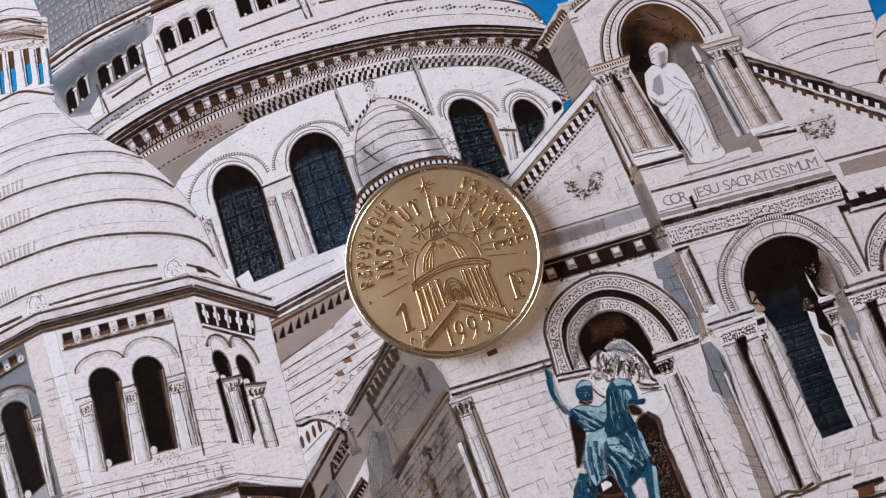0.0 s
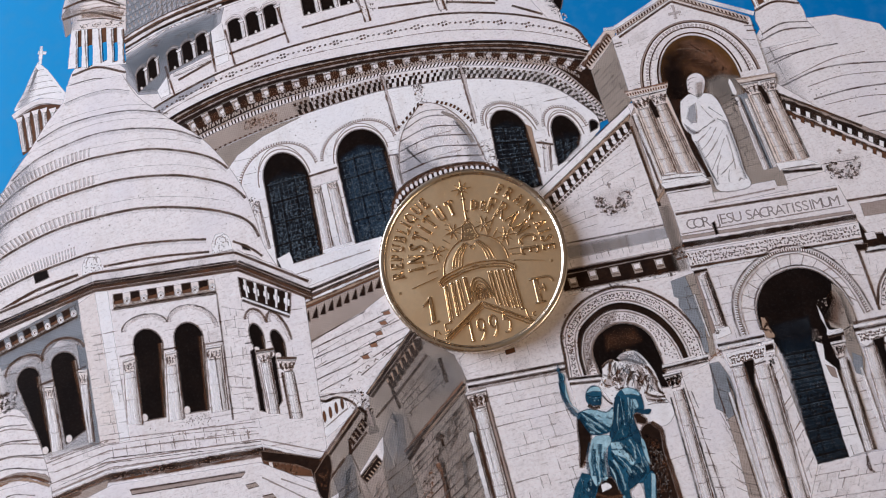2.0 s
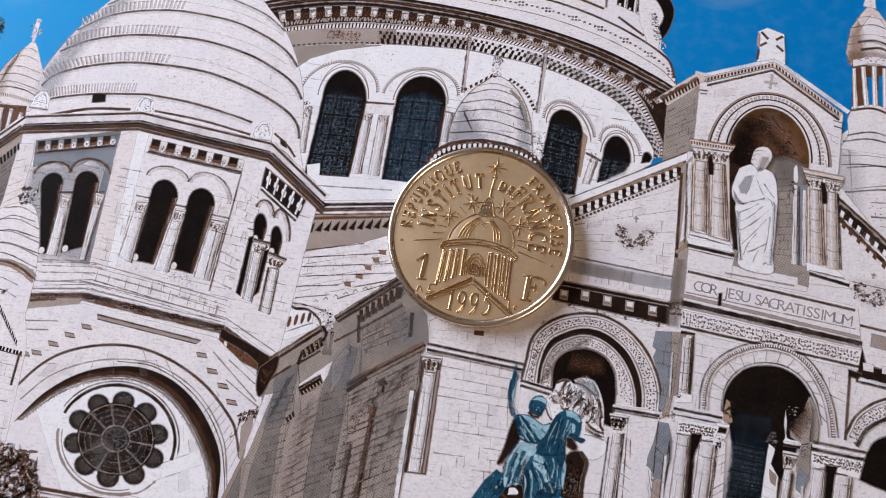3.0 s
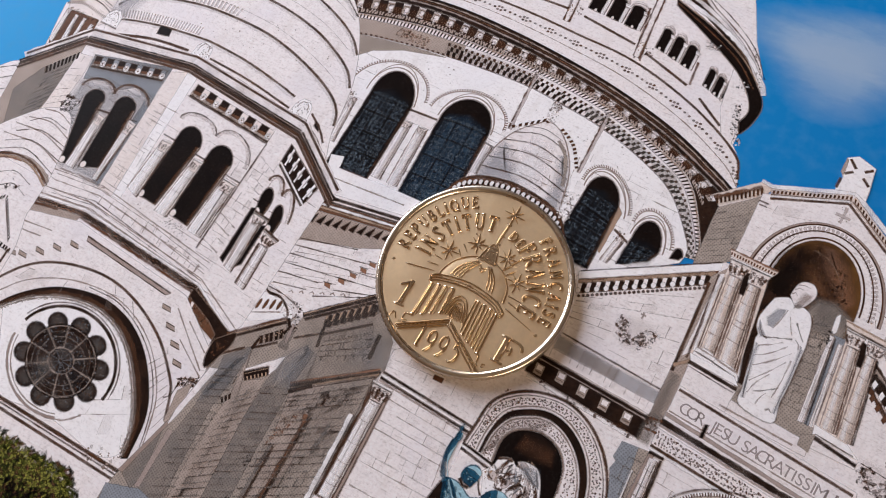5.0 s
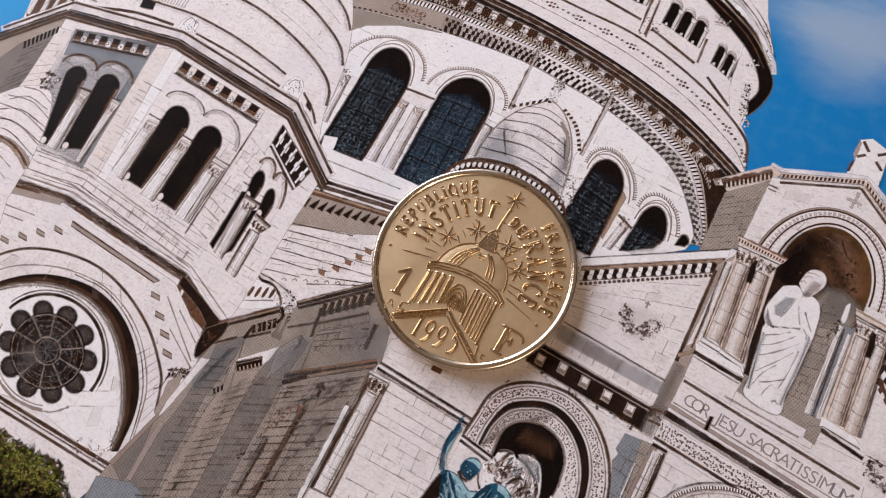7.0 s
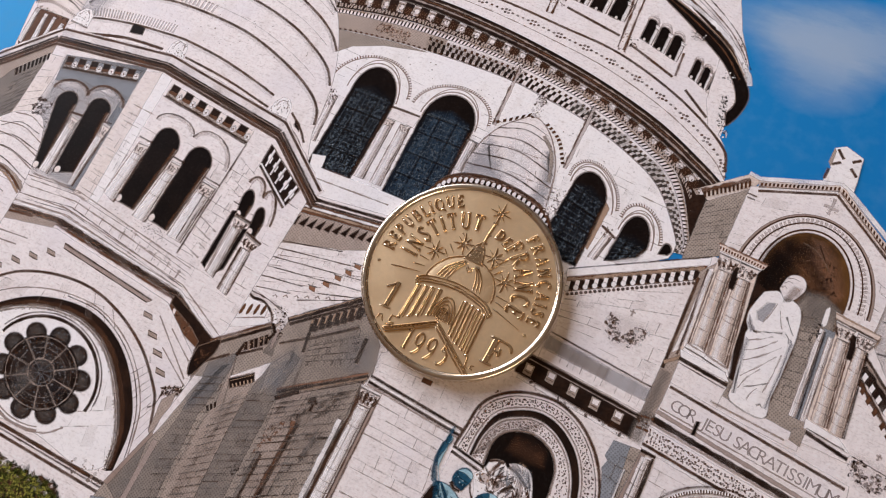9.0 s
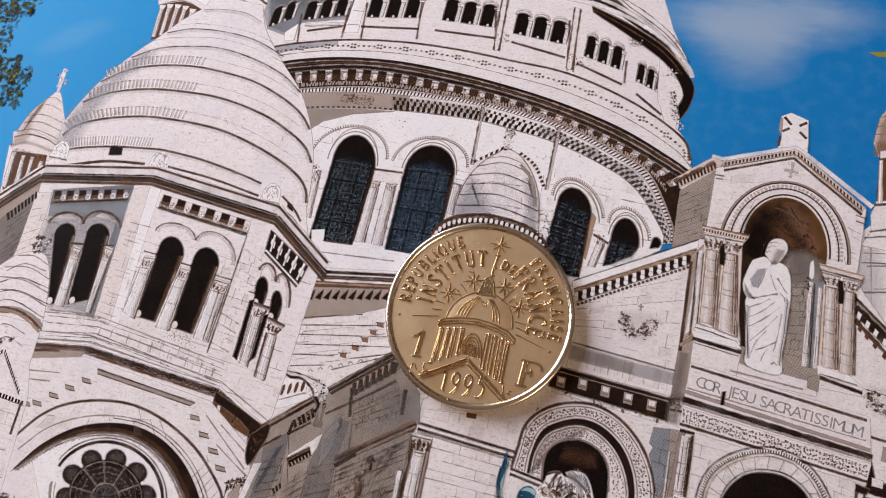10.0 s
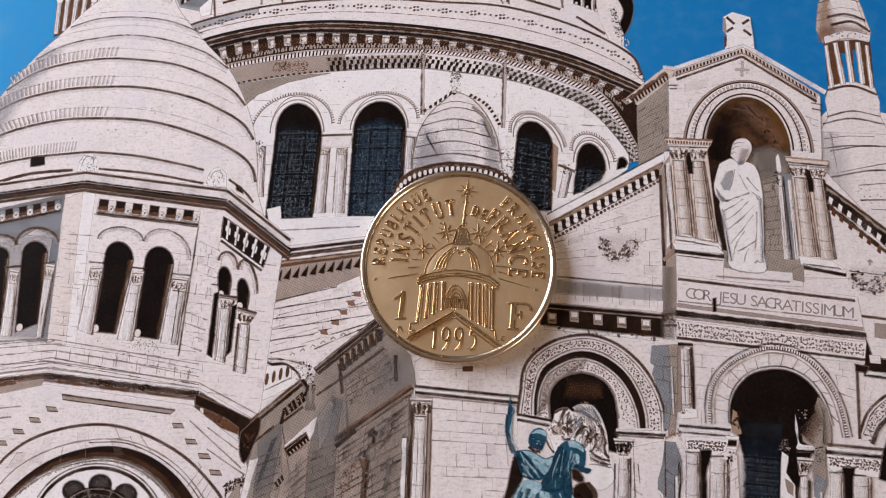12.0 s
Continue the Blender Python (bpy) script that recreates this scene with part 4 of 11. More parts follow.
    t.specks(LINE, (21.31, 29.08), (22.34, 29.40), (22.17, 30.48), (21.36, 30.19), 8, 0.1)
    for p in ((14.85, 41.69), (19.97, 37.54)):
        p = V2(p)
        t.specks(PALE, p + (-0.7, -0.6), p + (0.7, -0.9), p + (0.7, 0.5), p + (-0.7, 0.8), 14, 0.16)
        t.specks(DARK, p + (-0.7, -0.6), p + (0.7, -0.9), p + (0.7, 0.5), p + (-0.7, 0.8), 12, 0.11)
    for a, b, c, e in (((5.49, 46.22), (6.35, 46.07), (6.53, 36.26), (5.69, 36.40)), ((-5.05, 46.75), (-4.15, 46.85), (-4.10, 37.96), (-4.89, 37.99))):
        t.fill(STONE, a, b, c, e)
        t.line(BROWN, a, e, 0.2, rough=0.6)
        t.line(BROWN, b, c, 0.24, rough=0.6)
        t.specks(TAN, lerp(e, a, 0.1), lerp(c, b, 0.1), lerp(c, b, 0.3), lerp(e, a, 0.3), 16, 0.12)
    t.done()

    # balcony ring
    r = Drawing("printed_balcony_ring", postcard, "white stone balcony ring with a dotted carved border")
    edge = flow((-37.08, 31.32), (-34.31, 32.62), (-27.18, 34.05), (-18.68, 34.52), (-10.18, 33.89), (-1.83, 32.67), (6.34, 30.89), (14.32, 28.34), (20.58, 25.28), (23.96, 23.31))
    foot2 = flow((-38.63, 33.73), (-35.83, 35.03), (-27.85, 36.84), (-19.35, 37.64), (-10.87, 37.51), (-2.49, 36.67), (6.30, 35.57), (15.35, 32.33), (22.12, 28.14), (23.66, 24.97))
    r.band(STONE, foot2, edge)
    r.fill(SHADE_LIGHT, (-38.63, 33.73), (-35.83, 35.03), (-27.85, 36.84), (-27.67, 36.09), (-35.13, 34.05), (-38.35, 32.70))
    r.stroke(LINE, foot2, 0.26)
    dots = [lerp(a, b, 0.34) for a, b in zip(even(foot2, 84), even(edge, 84))]
    for k, p in enumerate(dots):
        big = 0.42 if k % 5 == 2 else 0.2
        for j in range(4 if big > 0.3 else 1):
            q = p + (big * 0.8 * math.cos(j * 1.571 + 0.78), big * 0.8 * math.sin(j * 1.571 + 0.78)) if big > 0.3 else p
            r._lay(LINE if k % 2 else BROWN, [oval(q, q + (0.2, 0.02), q + (0, 0.17), 7)], 0.07, rng.uniform(0.5, 0.9))
    r.stroke(FAINT, [lerp(a, b, 0.6) for a, b in zip(even(foot2, 60), even(edge, 60))], 0.12, gaps=0.2)
    r.done()

    # great cornice: dark mouldings, corbels, dentils
    c = Drawing("printed_cornice", postcard, "deep stone cornice with corbels and rows of dentils")
    e1 = edge
    e2 = flow((-35.78, 29.78), (-32.95, 30.79), (-22.51, 32.55), (-9.79, 31.84), (-1.49, 30.67), (6.63, 28.85), (14.59, 26.10), (20.80, 23.18), (23.76, 21.69))
    e3 = flow((-34.25, 27.35), (-30.62, 28.56), (-21.92, 29.94), (-13.57, 30.10), (-5.86, 29.81), (-0.53, 29.24), (6.15, 27.96), (13.14, 25.40), (18.66, 22.40), (22.33, 15.75), (22.64, 13.26))
    e4 = flow((-34.06, 26.64), (-30.19, 27.87), (-21.70, 28.96), (-13.41, 29.30), (-5.74, 29.13), (-0.58, 28.50), (5.94, 27.14), (12.65, 24.60), (18.06, 21.50), (21.85, 15.41), (22.18, 13.17))
    e5 = flow((-32.54, 24.18), (-29.39, 25.41), (-21.14, 26.49), (-12.91, 26.86), (-5.32, 26.80), (-0.53, 26.12), (5.58, 25.01), (11.83, 22.89), (16.94, 20.07), (20.99, 14.79), (21.35, 13.04))
    c.band(DARK, e1, e3)
    c.stroke(BROWN, between(e1, e3, 0.7), 1.2, 0.4, 0.1, 0.55)
    c.stroke(SHADE_WARM, between(e1, e2, 0.25), 0.2, 0.5, 0.1)
    c.stroke(BROWN, between(e1, e2, 0.42), 0.2, 0.5)
    c.stroke(MID, between(e1, e2, 0.6), 0.24, 0.4, 0.05)
    c.stroke(SHADE_DEEP, between(e1, e2, 0.95), 0.2, 0.5, 0.1)
    n = 27
    up = even(e2, n * 20)
    dn = partner(up, e3)
    for k in range(n):
        i = k * 20 + 6
        a0, a1, b0, b1 = up[i], up[i + 9], dn[i], dn[i + 9]
        c.fill(SHADE_WARM, a0, lerp(a0, b0, 0.6), lerp(a1, b1, 0.6), a1)
        c.stroke(STONE, [lerp(a0, b0, 0.05), lerp(a1, b1, 0.05)], 0.26, 0.5, 0.1, 0.85)
        m = lerp(lerp(a0, a1, 0.62), lerp(b0, b1, 0.62), 0.34)
        c._lay(STONE, [oval(m, m + (0.34, -0.05), m + (0.05, 0.42), 10)], 0.15, 0.9)
        c.stroke(BROWN, [lerp(a0, b0, 0.16), lerp(a1, b1, 0.16)], 0.16, 0.5, 0.2, 0.8)
        c.specks(STONE, lerp(a0, b0, 0.3), lerp(a1, b1, 0.3), lerp(a1, b1, 0.75), lerp(a0, b0, 0.75), 7, 0.17)
        c.specks(LINE, lerp(a0, b0, 0.2), lerp(a1, b1, 0.2), lerp(a1, b1, 0.8), lerp(a0, b0, 0.8), 4, 0.13)
    low = between(e2, e3, 0.8)
    c.teeth(MID, low, [V2(p) + (0, 0.3) for p in low], 120, 0.45, 0.25, 0.3)
    c.teeth(SHADE_WARM, [V2(p) - (0, 0.3) for p in low], [V2(p) + (0, 0.1) for p in low], 150, 0.6, 0.25, 0.3)
    c.band(STONE, even(e3, 100), partner(even(e3, 100), e4))
    c.teeth(DARK, between(e3, e4, 0.15), between(e3, e4, 0.9), 128, 0.42, 0.25, 0.05)
    c.stroke(TAN, between(e3, e4, 0.15), 0.3, 0.4, 0.1, 0.6)
    c.band(STONE, even(e4, 100), partner(even(e4, 100), e5))
    c.band(SHADE_WARM, even(e4, 60, 0, 0.3), partner(even(e4, 60, 0, 0.3), e5))
    c.specks(RUST, (-25.44, 27.13), (-20.54, 26.83), (-20.18, 28.51), (-24.71, 28.46), 120, 0.13)
    c.specks(TAN, (-25.44, 27.13), (-20.54, 26.83), (-20.18, 28.51), (-24.71, 28.46), 70, 0.1)
    c.specks(BROWN, (-25.44, 27.13), (-20.54, 26.83), (-20.18, 28.51), (-24.71, 28.46), 50, 0.09)
    near = even(between(e4, e5, 0.16), 100, 0.26)
    far = even(between(e4, e5, 0.9), 100, 0.26)
    c.wash(SHADE_WARM, [*even(near, 30, 0.0, 0.3), *even(far, 30, 0.0, 0.3)[::-1]], 0.8, 0.5)
    for k, (f, g, tone, share) in enumerate(((0.16, 0.34, LINE, 0.42), (0.36, 0.62, DARK, 0.46), (0.62, 0.92, DARK, 0.5))):
        a, b = even(between(e4, e5, f), 100, 0.26), even(between(e4, e5, g), 100, 0.26)
        c.teeth(tone, a, b, 54, share, 0.05 + (0.0, 0.5, 0.25)[k], 0.14)
    c.stroke(BROWN, even(between(e4, e5, 0.95), 100, 0.28), 0.22, 0.6, 0.3, 0.8)
    c.stroke(SHADE_DEEP, even(between(e4, e5, 0.5), 100, 0.6), 1.3, 0.4, 0.0, 0.4)
    c.teeth(LINE, even(e5, 40, 0.02, 0.3), shifted(even(e5, 40, 0.02, 0.3), 0.3), 22, 0.5)
    c.done()

    # drum wall
    w = Drawing("printed_drum", postcard, "white stone drum wall with round-arched windows")
    w.fill(PALE, [*even(e5, 60), V2((21.09, 12.14)), V2((11.98, 5.66)), V2((11.80, -0.08)), V2((-23.86, 0.32)), V2((-29.29, 13.31))])
    w.fill(SHADE, (-29.73, 25.37), (-21.96, 26.39), (-16.98, 26.59), (-22.98, 25.35), (-26.84, 23.76), (-28.44, 22.29), (-29.80, 23.63))
    w.masonry((-24.95, 5.53), (19.94, 6.25), (22.08, 19.78), (-30.19, 24.69), 14, 26, 0.05, FAINT, 0.55)
    w.specks(FAINT, (-19.24, 23.50), (17.10, 19.93), (17.24, 23.09), (-19.37, 25.99), 30, 0.12)
    for a, b in (((-4.97, 29.22), (-4.92, 20.20)), ((5.87, 27.39), (5.52, 18.07))):
        w.line(SOFT, V2(a) + (0.25, 0), V2(b) + (0.25, 0), 0.4)
        w.line(BROWN, a, b, 0.22, rough=0.6, gaps=0.3)
    for p in ((-4.74, 29.21), (6.08, 26.89), (-0.49, 26.80)):
        p = V2(p)
        w.specks(LINE, p + (-0.7, -1.5), p + (0.7, -1.5), p + (0.7, 1), p + (-0.7, 1), 22, 0.11)
        w.specks(MID, p + (-0.7, -1.5), p + (0.7, -1.5), p + (0.7, 1), p + (-0.7, 1), 16, 0.12)
    ob = w.done()
    d = Drawing("window_surround", ob, "carved stone arches and paired columns round the windows")
    for l, top, r, n in (((-27.35, 18.04), (-22.16, 23.43), (-16.74, 19.19), 34), ((-15.53, 19.15), (-10.39, 23.29), (-5.51, 19.66), 34), ((6.81, 17.41), (9.76, 19.84), (13.35, 15.22), 30), ((14.47, 14.73), (16.83, 16.82), (19.47, 13.08), 22)):
        d.ring_teeth(BROWN, l, top, r, 0.34, int(n * 1.35), 0.44, 0.1)
        d.ring(FAINT, l, top, r, 0.12)
    for l, top, r in (((-24.83, 18.13), (-21.51, 22.75), (-17.75, 18.10)), ((-14.14, 18.31), (-10.37, 22.63), (-6.67, 18.42)), ((7.09, 16.78), (9.75, 19.29), (13.05, 14.61)), ((14.56, 13.20), (16.79, 16.05), (18.86, 12.19))):
        d.ring(MID, l, top, r, 0.14)
        d.ring(FAINT, l, lerp(top, lerp(l, r, 0.5), -0.12), r, 0.1)
    d.fill(STONE, (-18.18, 17.63), (-13.97, 17.67), (-14.20, 15.94), (-18.26, 16.04))
    d.line(LINE, (-18.33, 17.63), (-13.97, 17.67), 0.25)
    for tl, tr, br, bl in (((-18.10, 16.04), (-16.75, 16.00), (-17.07, 7.05), (-18.54, 7.08)), ((-15.85, 15.98), (-14.50, 15.94), (-14.58, 7.01), (-16.05, 7.04))):
        d.shaft(tl, tr, br, bl, None, 0, 0.12)
    d.column((-6.80, 17.16), (-5.69, 16.97), (-5.91, 12.77), (-7.01, 12.80))
    d.line(LINE, (-7.10, 17.24), (-5.47, 17.04), 0.22)
    d.column((-26.38, 16.25), (-25.39, 16.23), (-25.21, 9.34), (-26.26, 9.36))
    d.specks(MID, (-26.48, 14.43), (-25.26, 14.40), (-25.44, 17.03), (-26.67, 17.06), 20, 0.16)
    d.specks(LINE, (-26.48, 14.43), (-25.26, 14.40), (-25.44, 17.03), (-26.67, 17.06), 20, 0.1)
    d.column((13.25, 12.32), (14.23, 12.00), (13.40, 8.58), (12.43, 8.60))
    d.line(LINE, (12.57, 12.95), (14.65, 11.99), 0.25)
    d.specks(LINE, (12.52, 11.58), (13.93, 11.55), (13.99, 13.06), (12.57, 13.10), 18, 0.1)
    d.fill(TAN, (11.67, 16.19), (12.64, 15.24), (12.10, 9.35), (11.21, 10.11))
    d.done()
    grille_window(ob, "window", (-24.70, 6.28), (-24.13, 17.95), (-21.40, 22.25), (-17.96, 17.78), (-18.66, 6.40), GLASS, 18, 10, "dark arched window with iron bars", 0.86)
    grille_window(ob, "window", (-14.05, 6.55), (-13.76, 18.22), (-10.36, 22.23), (-6.89, 18.27), (-7.31, 6.43), GLASS_BLUE, 16, 10, "blue-black arched window with iron bars", 0.9)
    grille_window(ob, "window", (6.43, 7.23), (7.45, 16.61), (9.73, 18.81), (11.93, 15.25), (11.54, 6.99), GLASS, 9, 6, "dark arched window with iron bars", 0.8)
    grille_window(ob, "window", (14.39, 8.93), (14.90, 13.04), (16.70, 15.67), (18.44, 12.20), (17.68, 10.87), GLASS, 4, 4, "small dark arched window", 0.3)
    grille_window(ob, "window", (19.84, 12.17), (20.02, 13.07), (20.55, 13.74), (21.13, 12.89), (20.83, 12.45), None, 1, 1, "narrow dark arched window")
    s = Drawing("window_ledge", ob, "pale stone ledge under the drum windows")
    s.fill(PALE, (-24.65, 7.65), (-22.89, 8.07), (-22.64, 6.40), (-13.98, 6.55), (-8.18, 6.45), (-8.08, 2.32), (-23.41, 2.38))
    s.line(FAINT, (-24.16, 4.77), (-12.48, 5.18), 0.15)
    s.line(LINE, (-22.79, 6.40), (-18.66, 6.48), 0.15)
    s.done()


def small_turret():
    d = Drawing("printed_turret", postcard, "small ribbed stone turret dome with a finial")
    outline = flow((-5.91, 12.77), (-5.87, 14.63), (-5.18, 17.74), (-3.73, 20.41), (-1.82, 22.28), (-0.48, 23.20), (1.45, 22.49), (3.35, 20.35), (4.78, 17.31), (5.32, 14.19), (5.58, 12.12))
    d.fill(STONE, outline)
    d.wash(SHADE_LIGHT, [(-5.8, 12.6), (-0.6, 13.2), (-1.8, 15.6), (-3.6, 17.6), (-4.6, 18.4), (-5.6, 15.0)], 1.8, 0.6)
    d.wash(SHADE_LIGHT, [(3.4, 12.8), (5.4, 12.3), (5.0, 16.0), (3.4, 19.6), (2.8, 19.2), (3.6, 16.0)], 1.2, 0.6)
    d.wash(PALE, [(-1.6, 14.4), (1.8, 14.2), (1.2, 19.6), (-1.4, 20.0)], 2.0, 0.7)
    d.stroke(FAINT, outline, 0.14)
    for a, b, c, w in (((-4.03, 20.10), (-0.48, 21.11), (3.20, 20.19), 0.14), ((-4.75, 18.68), (-0.47, 19.51), (4.21, 18.27), 0.16), ((-5.32, 17.27), (-0.47, 18.01), (4.78, 16.68), 0.16), ((-5.59, 15.71), (-0.46, 16.44), (5.12, 14.97), 0.16), ((-5.79, 14.16), (-0.32, 14.72), (5.31, 13.43), 0.2), ((-3.15, 21.35), (-0.48, 21.99), (2.26, 21.34), 0.1)):
        d.stroke(LINE, flow(a, b, c), w)
    d.masonry((-5.56, 14.00), (5.17, 13.58), (3.35, 19.40), (-3.87, 19.61), 4, 6, 0.06, FAINT, 0.5)
    d.stroke(SHADE, flow((1.74, 21.20), (3.20, 19.72), (4.06, 17.80), (4.6, 15.6)), 0.4)
    d.ring_teeth(LINE, (-4.62, 20.43), (-1.08, 22.90), (-1.08, 23.06), 0.4, 8)
    d.teeth(LINE, flow((1.30, 22.66), (3.51, 21.14), (5.16, 18.32)), shifted(flow((1.30, 22.66), (3.51, 21.14), (5.16, 18.32)), 0.45), 10, 0.5, 0.2, 0.15)
    d.specks(STONE, (-1.23, 23.23), (0.41, 23.17), (0.11, 26.12), (-0.94, 26.16), 20, 0.2)
    d.specks(LINE, (-1.23, 23.23), (0.41, 23.17), (0.11, 26.29), (-0.94, 26.32), 34, 0.12)
    rim = flow((-8.25, 9.38), (-7.20, 11.42), (-5.03, 12.75), (-1.04, 13.42), (3.29, 12.86), (5.79, 11.74), (7.18, 9.82))
    d.band(MID, rim, [V2(p) - (0, 2.2) for p in rim])
    d.stroke(LINE, rim, 0.4)
    d.stroke(BROWN, [V2(p) - (0, 0.9) for p in rim], 1.3, 0.2)
    for k, p in enumerate(even([V2(p) - (0, 0.75) for p in rim], 26)):
        d._lay(PALE if k % 2 else STONE, [oval(p, p + (0.26, 0), p + (0, 0.36), 9)], 0.08, 0.9)
        d._lay(DARK, [oval(p + (0.3, -0.15), p + (0.42, -0.15), p + (0.3, 0.3), 7)], 0.06, 0.9)
    d.teeth(DARK, [V2(p) - (0, 1.35) for p in rim], [V2(p) - (0, 1.8) for p in rim], 40, 0.5, 0.25, 0.15)
    d.specks(PALE, (5.29, 11.75), (7.00, 11.56), (7.07, 15.38), (5.34, 15.43), 26, 0.2)
    d.specks(LINE, (5.29, 11.75), (7.00, 11.56), (7.07, 15.38), (5.34, 15.43), 40, 0.12)
    d.done()


def nave_roof():
    """The stepped ledge, the dark arcade band and the pale stone roof beside the shaded chapel."""
    d = Drawing("printed_roof", postcard, "pale stone roof with brown ledge band and small dormer slots")
    d.fill(STONE, (-23.57, 2.53), (-3.85, 4.82), (-3.61, -15.03), (-17.16, -17.06), (-25.27, -19.73), (-23.94, -8.94))
    d.fill(BROWN, (-23.27, 1.34), (-11.67, 2.66), (-10.91, 1.48), (-23.24, -0.12))
    d.line(PALE, (-23.24, 0.90), (-11.65, 2.22), 0.3)
    d.line(DARK, (-23.38, 2.01), (-11.69, 3.32), 0.35)
    d.line(DARK, (-23.20, 1.42), (-11.67, 2.81), 0.2)
    d.line(TAN, (-23.21, 0.46), (-11.64, 1.78), 0.3)
    d.fill(SHADE_WARM, (-23.24, -0.12), (-10.91, 1.48), (-10.85, -0.55), (-15.06, -2.30), (-23.24, -4.59))
    for k in range(11):
        p = lerp((-22.61, -1.00), (-11.60, 0.76), k / 10)
        d.fill(DARK, p + (-0.35, -0.6), p + (0.5, 0.7), p + (0.35, -0.7))
    for a, b in (((-23.19, -5.30), (-12.17, -3.53)), ((-23.39, -6.57), (-11.07, -4.81)), ((-23.59, -7.90), (-9.98, -5.94)), ((-23.64, -9.22), (-17.60, -8.41)), ((-17.51, -10.20), (-10.64, -7.26)), ((-23.68, -4.44), (-15.05, -2.51)), ((-22.97, -10.67), (-18.59, -9.79)), ((-15.49, -8.41), (-8.57, -6.36))):
        d.line(LINE, a, b, 0.14, gaps=0.12)
    d.masonry((-23.75, -11.70), (-10.63, -7.60), (-12.22, -1.97), (-23.16, -4.73), 9, 8, 0.05, FAINT, 0.4)
    for p in ((-13.19, -4.51), (-15.07, -6.89), (-16.42, -8.06), (-14.07, -5.63), (-12.46, -3.39)):
        p = V2(p)
        d.fill(RUST, p + (-0.5, 0.1), p + (-0.35, -0.3), p + (0.5, -0.4), p + (0.35, 0.15))
        d.line(LINE, p + (-0.7, 0.15), p + (0.5, 0.25), 0.14)
    # gargoyle and pierced parapet
    d.fill(PALE, (-23.97, -12.35), (-20.24, -11.60), (-20.11, -13.83), (-17.91, -11.57), (-18.39, -13.92), (-24.07, -16.65))
    d.line(FAINT, (-23.76, -15.31), (-20.12, -13.64), 0.14)
    d.line(LINE, (-23.85, -15.13), (-23.97, -12.35), 0.12)
    for k in range(4):
        p = lerp((-23.17, -13.83), (-20.66, -12.90), k / 3)
        d.fill(BROWN, oval(p, p + (0.22, 0.05), p + (0.05, 0.75), 9))
    d.stroke(STONE, flow((-23.62, -11.36), (-21.96, -11.76), (-19.92, -11.96), (-18.24, -12.94), (-17.98, -14.11)), 0.7, 0.4)
    d.stroke(DARK, flow((-23.88, -11.17), (-22.76, -12.04), (-21.14, -11.96), (-19.66, -12.82), (-19.01, -13.72)), 0.22, 0.6)
    d.stroke(LINE, flow((-23.21, -11.40), (-21.17, -11.48), (-19.11, -11.96), (-17.67, -12.35)), 0.18, 0.6)
    d.specks(LINE, (-19.80, -13.92), (-17.60, -13.72), (-17.50, -11.76), (-19.93, -11.76), 26, 0.12)
    d.specks(LINE, (-23.99, -11.96), (-22.77, -11.96), (-23.04, -10.97), (-23.99, -10.85), 8, 0.12)
    for k in range(6):
        p = lerp((-20.18, -10.97), (-14.00, -8.59), k / 5)
        d.stroke(FAINT, bow(p + (-0.3, 0), p + (0.0, 0.35), p + (0.3, 0.1), 6), 0.12)
    d.done()


